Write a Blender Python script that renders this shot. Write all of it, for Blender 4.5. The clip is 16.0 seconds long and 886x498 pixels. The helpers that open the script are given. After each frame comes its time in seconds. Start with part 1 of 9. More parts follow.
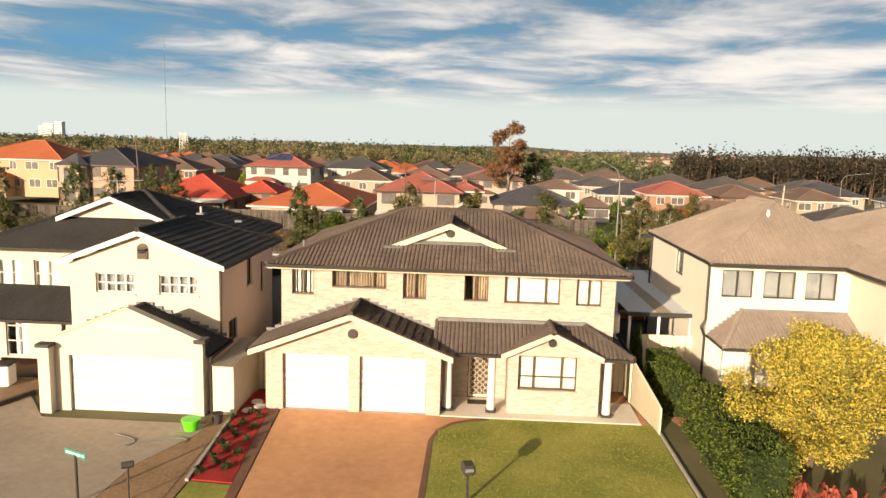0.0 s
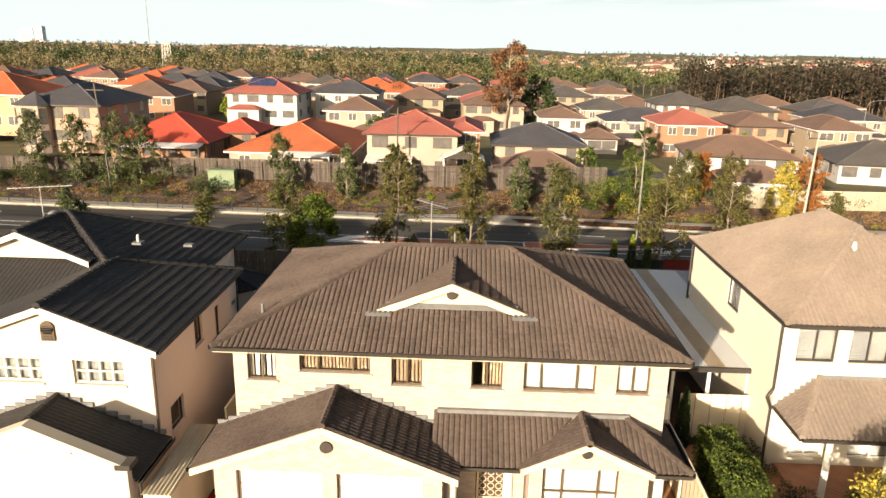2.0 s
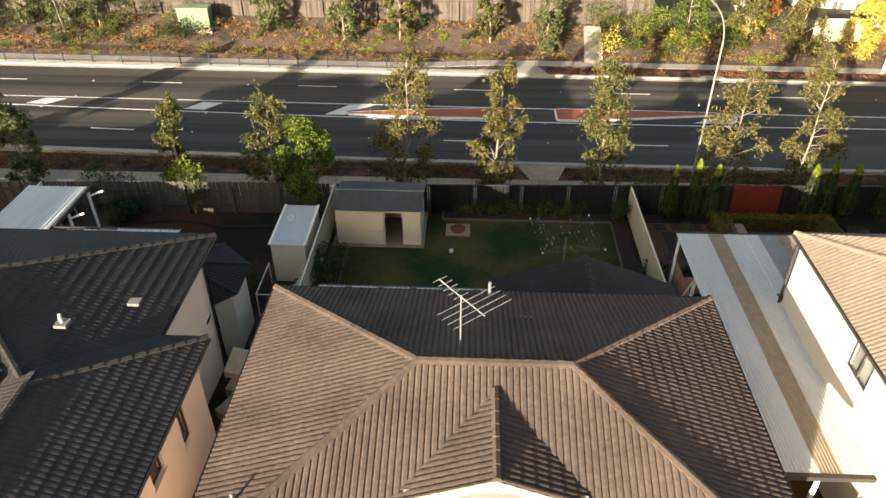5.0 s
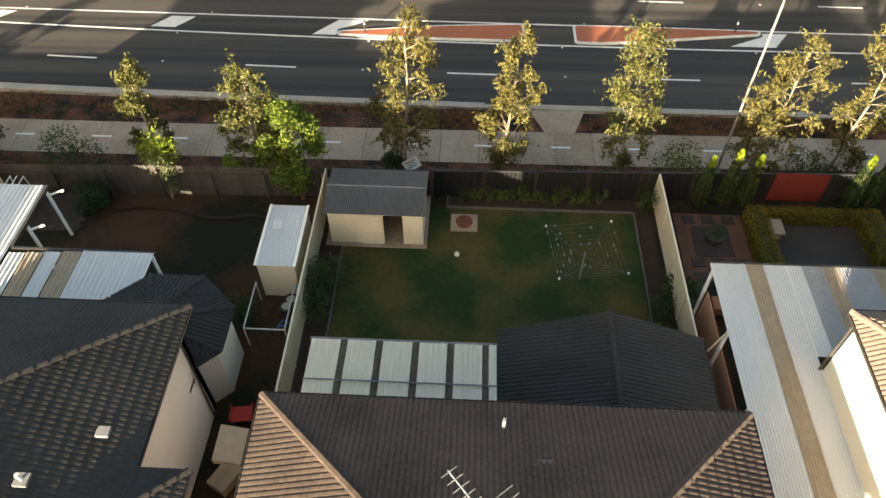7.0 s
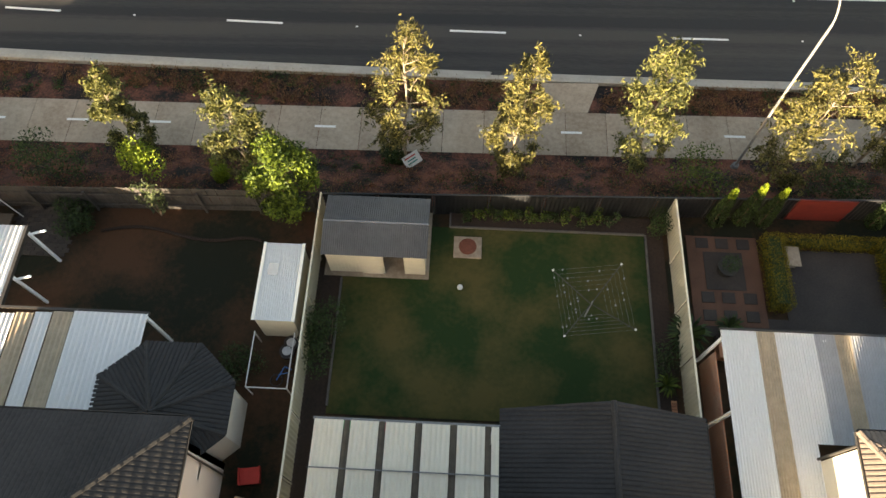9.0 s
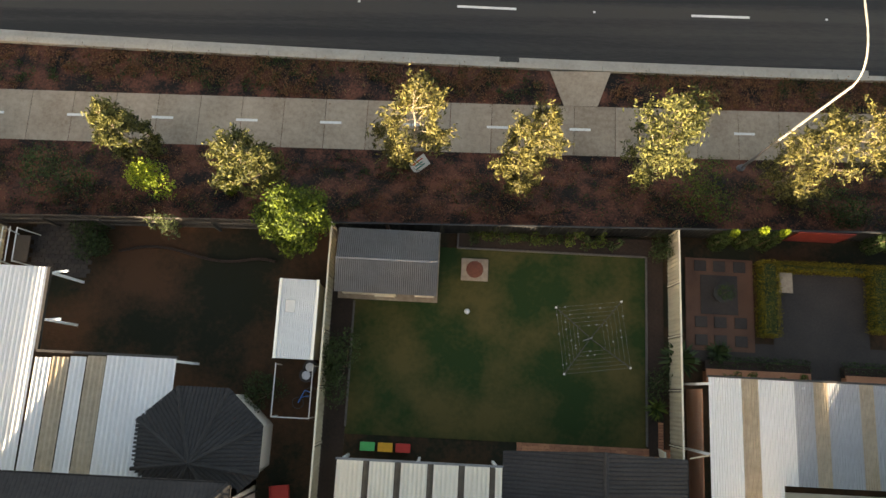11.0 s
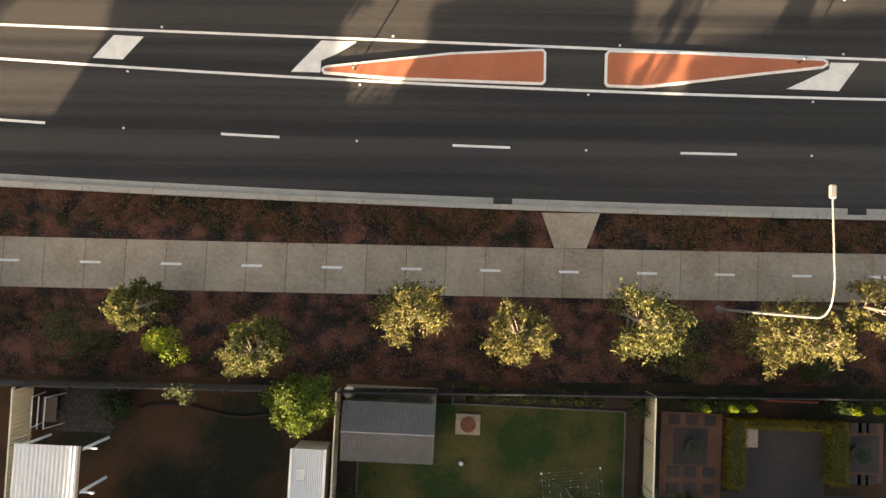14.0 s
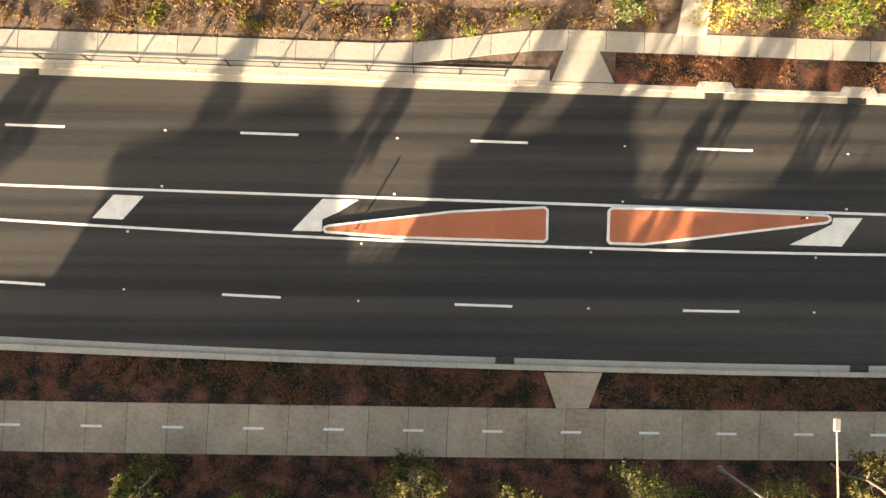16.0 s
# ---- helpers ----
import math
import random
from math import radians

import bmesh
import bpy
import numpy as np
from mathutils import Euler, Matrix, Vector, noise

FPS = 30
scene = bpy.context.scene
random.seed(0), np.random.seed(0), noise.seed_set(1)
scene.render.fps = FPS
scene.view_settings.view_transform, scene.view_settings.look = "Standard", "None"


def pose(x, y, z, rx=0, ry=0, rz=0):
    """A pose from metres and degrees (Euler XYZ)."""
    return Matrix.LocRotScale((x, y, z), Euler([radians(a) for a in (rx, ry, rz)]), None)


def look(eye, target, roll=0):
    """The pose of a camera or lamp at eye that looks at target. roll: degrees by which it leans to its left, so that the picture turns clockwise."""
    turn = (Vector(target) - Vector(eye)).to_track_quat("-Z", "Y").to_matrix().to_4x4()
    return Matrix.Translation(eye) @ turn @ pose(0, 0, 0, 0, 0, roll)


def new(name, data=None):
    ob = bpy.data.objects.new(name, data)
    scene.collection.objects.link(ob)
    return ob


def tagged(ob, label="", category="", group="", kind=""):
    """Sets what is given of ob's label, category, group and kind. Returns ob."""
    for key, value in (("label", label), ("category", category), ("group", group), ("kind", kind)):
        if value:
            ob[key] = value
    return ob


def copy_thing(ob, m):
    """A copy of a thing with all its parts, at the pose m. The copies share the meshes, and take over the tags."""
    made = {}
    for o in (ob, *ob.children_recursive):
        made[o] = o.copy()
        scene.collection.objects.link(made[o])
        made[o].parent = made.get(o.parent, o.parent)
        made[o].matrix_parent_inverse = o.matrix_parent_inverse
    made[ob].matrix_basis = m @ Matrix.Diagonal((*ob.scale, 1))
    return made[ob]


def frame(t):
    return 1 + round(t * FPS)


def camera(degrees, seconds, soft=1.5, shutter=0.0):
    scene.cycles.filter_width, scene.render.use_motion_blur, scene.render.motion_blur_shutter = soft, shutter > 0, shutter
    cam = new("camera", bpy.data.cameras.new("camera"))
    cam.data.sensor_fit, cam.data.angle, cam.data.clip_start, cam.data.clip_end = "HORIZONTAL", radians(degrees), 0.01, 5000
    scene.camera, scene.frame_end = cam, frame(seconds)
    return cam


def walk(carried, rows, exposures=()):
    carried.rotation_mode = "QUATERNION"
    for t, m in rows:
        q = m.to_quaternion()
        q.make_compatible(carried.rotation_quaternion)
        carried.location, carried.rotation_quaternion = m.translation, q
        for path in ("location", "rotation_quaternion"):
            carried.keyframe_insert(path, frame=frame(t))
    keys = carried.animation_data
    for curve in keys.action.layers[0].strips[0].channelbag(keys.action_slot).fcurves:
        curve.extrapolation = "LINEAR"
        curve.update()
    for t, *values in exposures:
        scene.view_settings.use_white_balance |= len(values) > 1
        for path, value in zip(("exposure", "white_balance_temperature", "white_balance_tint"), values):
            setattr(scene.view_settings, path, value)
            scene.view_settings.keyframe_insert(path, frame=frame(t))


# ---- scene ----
cam = camera(63.8, 16.0)
PATH = [
    (0, pose(2.570, 4.689, 10.112, 81.51, -1.60, 2.75)),
    (0.5, pose(2.426, 6.537, 11.070, 81.42, -1.45, 2.67)),
    (1, pose(2.304, 8.413, 12.011, 80.09, -1.16, 2.57)),
    (1.5, pose(2.196, 10.317, 12.884, 77.39, -1.27, 2.41)),
    (2, pose(2.028, 12.165, 13.848, 73.96, -1.13, 2.34)),
    (2.5, pose(1.805, 14.057, 14.830, 70.77, -1.04, 2.24)),
    (3, pose(1.530, 15.895, 15.732, 67.70, -0.76, 2.16)),
    (3.5, pose(1.347, 17.620, 16.670, 64.54, -0.41, 2.34)),
    (4, pose(1.216, 19.365, 17.633, 61.20, 0.06, 2.58)),
    (6.5, pose(0.537, 28.746, 22.378, 43.98, 0.15, 2.68)),
    (7, pose(0.370, 30.828, 23.395, 40.10, 0.04, 2.68)),
    (7.5, pose(0.154, 32.944, 24.377, 36.22, 0.01, 2.69)),
    (8, pose(0.099, 34.925, 25.323, 32.64, -0.02, 2.66)),
    (8.5, pose(-0.065, 36.928, 26.348, 29.10, -0.17, 2.69)),
    (9, pose(-0.122, 38.999, 27.312, 25.52, -0.01, 2.77)),
    (11.5, pose(-1.159, 48.901, 31.957, 7.71, -0.34, 2.91)),
    (12, pose(-1.193, 50.914, 32.837, 4.55, -0.21, 2.91)),
    (12.5, pose(-1.347, 52.841, 33.680, 3.13, -0.42, 2.87)),
    (13, pose(-1.368, 54.709, 34.351, 3.28, -0.41, 2.89)),
    (13.5, pose(-1.461, 56.758, 34.592, 3.17, -0.52, 2.84)),
    (14, pose(-1.606, 58.856, 34.715, 2.97, -0.61, 2.79)),
    (14.5, pose(-1.795, 60.828, 34.781, 2.97, -0.75, 2.76)),
    (15, pose(-1.940, 63.046, 34.869, 2.62, -0.86, 2.77)),
    (15.5, pose(-2.147, 65.258, 34.917, 2.38, -0.94, 2.73)),
    (16, pose(-2.245, 67.702, 35.005, 2.19, -0.77, 2.77)),
]
EXPOSURES = [(0, 0.83, 7300, 14), (1, 0.91, 7300, 13), (2, 1.18, 7100, 13), (4, 1.7, 6900, 11), (6.5, 2.48, 7400, 8), (9, 2.85, 7800, 10), (12.5, 2.88, 8450, 14), (14, 2.82, 8700, 16), (16, 2.85, 8500, 13)]
walk(cam, PATH, EXPOSURES)

# ---- world, sun ----
SUN_EL, SUN_SHEAR = 12.7, 28.0
world = bpy.data.worlds.new("world")
scene.world = world
world.use_nodes = True
wn = world.node_tree.nodes
sky = wn.new("ShaderNodeTexSky")
sky.sky_type = 'NISHITA'
sky.sun_disc = False
sky.sun_elevation = radians(SUN_EL)
sky.sun_rotation = radians(180 + SUN_SHEAR)
sky.dust_density = 3.0
sky.ozone_density = 0.5
wn["Background"].inputs["Strength"].default_value = 0.073
world.node_tree.links.new(sky.outputs[0], wn["Background"].inputs["Color"])
sun_data = bpy.data.lights.new("sun", 'SUN')
sun_data.energy = 5.0
sun_data.angle = radians(0.6)
sun_data.color = (1.0, 0.87, 0.70)
sun = new("sun", sun_data)
sun_from = Vector((-math.sin(radians(SUN_SHEAR)) * math.cos(radians(SUN_EL)),
                   -math.cos(radians(SUN_SHEAR)) * math.cos(radians(SUN_EL)), math.sin(radians(SUN_EL))))
sun.matrix_world = look(sun_from * 200, (0, 0, 0))

# ---- materials ----
def material(name, base, dark, rough=0.8, grain=6.0, blotch=0.5, bump=0.15, metal=0.0, per_island=0.0, per_object=0.0, spec=0.3, distort=0.0, stretch=(1, 1, 1), big_share=0.45, edge=(0.32, 0.68), matte=0.0):
    """Two colours mixed by a fine grain and a coarse blotch, with fine relief, in world metres."""
    m = bpy.data.materials.new(name)
    m.use_nodes = True
    n, l = m.node_tree.nodes, m.node_tree.links
    b = n["Principled BSDF"]
    b.inputs["Roughness"].default_value = rough
    b.inputs["Metallic"].default_value = metal
    b.inputs["Specular IOR Level"].default_value = spec
    b.inputs["Diffuse Roughness"].default_value = matte
    co = n.new("ShaderNodeNewGeometry").outputs["Position"]
    mp = n.new("ShaderNodeMapping")
    mp.inputs["Scale"].default_value = stretch
    l.new(co, mp.inputs["Vector"])
    fine = n.new("ShaderNodeTexNoise")
    fine.inputs["Scale"].default_value = grain
    fine.inputs["Detail"].default_value = 5
    fine.inputs["Roughness"].default_value = 0.65
    fine.inputs["Distortion"].default_value = distort
    l.new(mp.outputs[0], fine.inputs["Vector"])
    big = n.new("ShaderNodeTexNoise")
    big.inputs["Scale"].default_value = blotch
    big.inputs["Detail"].default_value = 3
    l.new(mp.outputs[0], big.inputs["Vector"])
    mix = n.new("ShaderNodeMath")
    mix.operation = 'MULTIPLY_ADD'
    mix.inputs[1].default_value = 1 - big_share
    l.new(fine.outputs[0], mix.inputs[0])
    half = n.new("ShaderNodeMath")
    half.operation = 'MULTIPLY'
    half.inputs[1].default_value = big_share
    l.new(big.outputs[0], half.inputs[0])
    l.new(half.outputs[0], mix.inputs[2])
    last = mix.outputs[0]
    for amount, source in ((per_island, "Random Per Island"), (per_object, "Random")):
        if amount:
            r = n.new("ShaderNodeNewGeometry") if source != "Random" else n.new("ShaderNodeObjectInfo")
            add = n.new("ShaderNodeMath")
            add.operation = 'MULTIPLY_ADD'
            add.inputs[1].default_value = amount
            l.new(r.outputs[source], add.inputs[0])
            l.new(last, add.inputs[2])
            sub = n.new("ShaderNodeMath")
            sub.operation = 'SUBTRACT'
            sub.inputs[1].default_value = amount / 2
            l.new(add.outputs[0], sub.inputs[0])
            last = sub.outputs[0]
    ramp = n.new("ShaderNodeValToRGB")
    ramp.color_ramp.elements[0].position, ramp.color_ramp.elements[1].position = edge
    ramp.color_ramp.elements[0].color = (*dark, 1)
    ramp.color_ramp.elements[1].color = (*base, 1)
    l.new(last, ramp.inputs[0])
    l.new(ramp.outputs[0], b.inputs["Base Color"])
    if bump:
        bp = n.new("ShaderNodeBump")
        bp.inputs["Strength"].default_value = bump
        bp.inputs["Distance"].default_value = 0.03
        l.new(fine.outputs[0], bp.inputs["Height"])
        l.new(bp.outputs[0], b.inputs["Normal"])
    return m


def brick_material(name, c1, c2, mortar, rough=0.85):
    m = material(name, c1, c2, rough)
    n, l = m.node_tree.nodes, m.node_tree.links
    co = n.new("ShaderNodeNewGeometry")
    sep = n.new("ShaderNodeSeparateXYZ")
    l.new(co.outputs["Position"], sep.inputs[0])
    along = n.new("ShaderNodeMath")
    l.new(sep.outputs[0], along.inputs[0])
    l.new(sep.outputs[1], along.inputs[1])
    comb = n.new("ShaderNodeCombineXYZ")
    l.new(along.outputs[0], comb.inputs[0])
    l.new(sep.outputs[2], comb.inputs[1])
    bt = n.new("ShaderNodeTexBrick")
    bt.inputs["Scale"].default_value = 1.0
    bt.inputs["Brick Width"].default_value = 0.24
    bt.inputs["Row Height"].default_value = 0.086
    bt.inputs["Mortar Size"].default_value = 0.010
    bt.inputs["Bias"].default_value = -0.3
    bt.inputs["Color1"].default_value = (*c1, 1)
    bt.inputs["Color2"].default_value = (*c2, 1)
    bt.inputs["Mortar"].default_value = (*mortar, 1)
    l.new(comb.outputs[0], bt.inputs["Vector"])
    old = n["Color Ramp"]
    mx = n.new("ShaderNodeMix")
    mx.data_type = 'RGBA'
    mx.inputs["Factor"].default_value = 0.8
    l.new(old.outputs[0], mx.inputs[6])
    l.new(bt.outputs["Color"], mx.inputs[7])
    l.new(mx.outputs[2], n["Principled BSDF"].inputs["Base Color"])
    return m


def lane_bands(m):
    """Long worn wheel tracks along the road's run."""
    n, l = m.node_tree.nodes, m.node_tree.links
    sep = n.new("ShaderNodeSeparateXYZ")
    l.new(n.new("ShaderNodeNewGeometry").outputs["Position"], sep.inputs[0])
    run = n.new("ShaderNodeMath")
    run.operation = 'MULTIPLY_ADD'
    run.inputs[1].default_value = -0.042
    l.new(sep.outputs[0], run.inputs[0])
    l.new(sep.outputs[1], run.inputs[2])
    comb = n.new("ShaderNodeCombineXYZ")
    slow = n.new("ShaderNodeMath")
    slow.operation = 'MULTIPLY'
    slow.inputs[1].default_value = 0.012
    l.new(sep.outputs[0], slow.inputs[0])
    l.new(slow.outputs[0], comb.inputs[0])
    l.new(run.outputs[0], comb.inputs[1])
    tracks = n.new("ShaderNodeTexNoise")
    tracks.inputs["Scale"].default_value = 0.75
    tracks.inputs["Detail"].default_value = 3
    l.new(comb.outputs[0], tracks.inputs["Vector"])
    old = n["Color Ramp"].inputs[0].links[0].from_socket
    a = n.new("ShaderNodeMath")
    a.operation = 'MULTIPLY_ADD'
    a.inputs[1].default_value = 2.0
    a.inputs[2].default_value = -1.0
    l.new(tracks.outputs[0], a.inputs[0])
    b = n.new("ShaderNodeMath")
    l.new(a.outputs[0], b.inputs[0])
    l.new(old, b.inputs[1])
    l.new(b.outputs[0], n["Color Ramp"].inputs[0])
    return m


M = {}
M["grass_front"] = material("grass_front", (0.36, 0.33, 0.075), (0.15, 0.175, 0.03), 0.9, 7, 0.45, 0.6, big_share=0.55, edge=(0.36, 0.66))
# Darker than real grass; part of the yard's shade is in this colour.
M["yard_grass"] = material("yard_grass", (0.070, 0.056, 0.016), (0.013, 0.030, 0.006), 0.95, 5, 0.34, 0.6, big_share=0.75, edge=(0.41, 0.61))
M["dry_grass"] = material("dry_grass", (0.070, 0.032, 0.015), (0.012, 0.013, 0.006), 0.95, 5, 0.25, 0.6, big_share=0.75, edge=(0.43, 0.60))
M["mulch"] = material("mulch", (0.150, 0.056, 0.034), (0.011, 0.009, 0.008), 0.95, 9, 0.9, 1.0, big_share=0.55, edge=(0.44, 0.60), distort=0.6)
M["bank"] = material("bank", (0.120, 0.086, 0.066), (0.036, 0.027, 0.022), 0.95, 5, 0.5, 1.0, edge=(0.40, 0.64))
M["ground"] = material("ground", (0.16, 0.136, 0.068), (0.072, 0.072, 0.032), 0.95, 0.4, 0.02, 0.3)
M["asphalt"] = lane_bands(material("asphalt", (0.046, 0.042, 0.037), (0.016, 0.0155, 0.015), 0.62, 14, 0.35, 0.2, stretch=(0.12, 1.3, 1), spec=0.35, matte=0.8))
M["concrete"] = material("concrete", (0.39, 0.315, 0.235), (0.21, 0.158, 0.110), 0.85, 5, 0.6, 0.1, per_object=0.16)
M["kerb"] = material("kerb", (0.4, 0.37, 0.315), (0.28, 0.255, 0.215), 0.85, 6, 0.8, 0.1)
M["paint"] = material("paint", (0.78, 0.77, 0.73), (0.55, 0.54, 0.5), 0.6, 12, 2, 0.05)
M["island_red"] = material("island_red", (0.40, 0.135, 0.070), (0.30, 0.098, 0.052), 0.8, 9, 0.7, 0.15)
M["brick_cream"] = brick_material("brick_cream", (0.45, 0.395, 0.350), (0.335, 0.24, 0.195), (0.42, 0.38, 0.335))
M["brick_red"] = brick_material("brick_red", (0.40, 0.18, 0.10), (0.30, 0.13, 0.08), (0.4, 0.36, 0.3))
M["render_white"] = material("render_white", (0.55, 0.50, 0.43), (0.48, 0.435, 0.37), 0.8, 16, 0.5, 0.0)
# Pinker, brighter copy of the white render; bounced light is in its colour.
M["render_bounce"] = material("render_bounce", (0.90, 0.72, 0.59), (0.84, 0.66, 0.53), 0.8, 16, 0.5, 0.0)
M["render_yellow"] = material("render_yellow", (0.65, 0.615, 0.52), (0.58, 0.545, 0.46), 0.8, 16, 0.5, 0.0)
M["tile_brown"] = material("tile_brown", (0.112, 0.088, 0.076), (0.041, 0.034, 0.031), 0.9, 8, 0.6, 0.25, per_island=0.15, per_object=0.08, spec=0.05, matte=1.0)
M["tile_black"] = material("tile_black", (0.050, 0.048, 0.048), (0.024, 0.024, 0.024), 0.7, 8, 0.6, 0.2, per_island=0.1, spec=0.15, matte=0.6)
M["tile_red"] = material("tile_red", (0.50, 0.085, 0.05), (0.36, 0.06, 0.04), 0.8, 4, 0.4, 0.2)
M["tile_orange"] = material("tile_orange", (0.5, 0.15, 0.065), (0.36, 0.1, 0.045), 0.8, 4, 0.4, 0.2)
M["tile_pink"] = material("tile_pink", (0.38, 0.13, 0.1), (0.28, 0.09, 0.07), 0.8, 4, 0.4, 0.2)
M["tile_grey"] = material("tile_grey", (0.12, 0.11, 0.105), (0.07, 0.065, 0.06), 0.8, 4, 0.4, 0.2)
M["trim_cream"] = material("trim_cream", (0.58, 0.51, 0.40), (0.50, 0.44, 0.34), 0.6, 10, 1, 0.03)
M["gutter_dark"] = material("gutter_dark", (0.05, 0.045, 0.04), (0.03, 0.028, 0.026), 0.5, 10, 1, 0.03)
M["white"] = material("white", (0.68, 0.66, 0.61), (0.58, 0.56, 0.52), 0.55, 8, 1, 0.03)
M["tile_tan"] = material("tile_tan", (0.225, 0.185, 0.155), (0.135, 0.112, 0.096), 0.9, 8, 0.6, 0.25, per_island=0.15, spec=0.08, matte=1.0)
M["porch_tile"] = material("porch_tile", (0.72, 0.65, 0.55), (0.62, 0.55, 0.46), 0.6, 5, 0.8, 0.02)
M["bed_brown"] = material("bed_brown", (0.34, 0.16, 0.085), (0.14, 0.07, 0.04), 0.95, 7, 0.6, 0.8)
# Sunlit copy of concrete: less red, the warm sun allowed for in colour.
M["concrete_sunlit"] = material("concrete_sunlit", (0.387, 0.369, 0.329), (0.297, 0.279, 0.243), 0.85, 4, 0.5, 0.1, per_object=0.2)

# ---- building kit ----
def mesh_of(bm, name, mat):
    bmesh.ops.recalc_face_normals(bm, faces=bm.faces)
    me = bpy.data.meshes.new(name)
    bm.to_mesh(me)
    bm.free()
    for one in (mat if isinstance(mat, (list, tuple)) else [mat]):
        me.materials.append(one)
    return me


def part(name, bm, mat, parent=None, label="", m=None):
    """Links a bmesh as one mesh object under a thing or a part."""
    ob = new(name, bm if isinstance(bm, bpy.types.Mesh) else mesh_of(bm, name, mat))
    if parent:
        ob.parent = parent
    if m is not None:
        ob.matrix_basis = m
    return tagged(ob, label)


def thing(name, label, category, place=(0, 0, 0), turn=0, group="", kind=""):
    ob = new(name)
    ob.empty_display_size = 0.2
    ob.matrix_basis = pose(*place, 0, 0, turn)
    return tagged(ob, label, category, group, kind)


def box(bm, x0, x1, y0, y1, z0, z1, bevel=0.0, m=None):
    vs = [bm.verts.new((x, y, z)) for z in (z0, z1) for x, y in ((x0, y0), (x1, y0), (x1, y1), (x0, y1))]
    fs = [bm.faces.new([vs[i] for i in f]) for f in ((3, 2, 1, 0), (4, 5, 6, 7), (0, 1, 5, 4), (1, 2, 6, 5), (2, 3, 7, 6), (3, 0, 4, 7))]
    if bevel:
        es = list({e for f in fs for e in f.edges})
        made = bmesh.ops.bevel(bm, geom=es, offset=bevel, segments=1, affect='EDGES', profile=0.5)
        vs = list({v for f in made["faces"] for v in f.verts} | {v for v in vs if v.is_valid})
    if m is not None:
        bmesh.ops.transform(bm, matrix=m, verts=[v for v in vs if v.is_valid])
    return bm


def boxes(*rows, bevel=0.0):
    bm = bmesh.new()
    for r in rows:
        box(bm, *r, bevel=bevel)
    return bm


def tube(bm, a, b, r0, r1=None, sides=8):
    """A tapered rod from a to b."""
    a, b = Vector(a), Vector(b)
    r1 = r0 if r1 is None else r1
    z = (b - a).normalized()
    x = z.cross(Vector((0, 0, 1)) if abs(z.z) < 0.9 else Vector((1, 0, 0))).normalized()
    y = z.cross(x)
    rings = []
    for p, r in ((a, r0), (b, r1)):
        rings.append([bm.verts.new(p + r * (x * math.cos(t) + y * math.sin(t))) for t in (2 * math.pi * i / sides for i in range(sides))])
    for i in range(sides):
        j = (i + 1) % sides
        bm.faces.new((rings[0][i], rings[0][j], rings[1][j], rings[1][i]))
    bm.faces.new(rings[0][::-1])
    bm.faces.new(rings[1])
    return bm


def prism(bm, points, depth):
    """A polygon (list of 3D points) made solid along the vector depth."""
    d = Vector(depth)
    a = [bm.verts.new(Vector(p)) for p in points]
    b = [bm.verts.new(Vector(p) + d) for p in points]
    bm.faces.new(a[::-1])
    bm.faces.new(b)
    k = len(a)
    for i in range(k):
        bm.faces.new((a[i], a[(i + 1) % k], b[(i + 1) % k], b[i]))
    return bm


ROLLS = [(0.0, 0.0), (0.05, 0.0), (0.15, 0.9), (0.28, 1.0), (0.42, 0.85), (0.5, 0.0), (0.55, 0.0), (0.65, 0.9), (0.78, 1.0), (0.92, 0.85)]


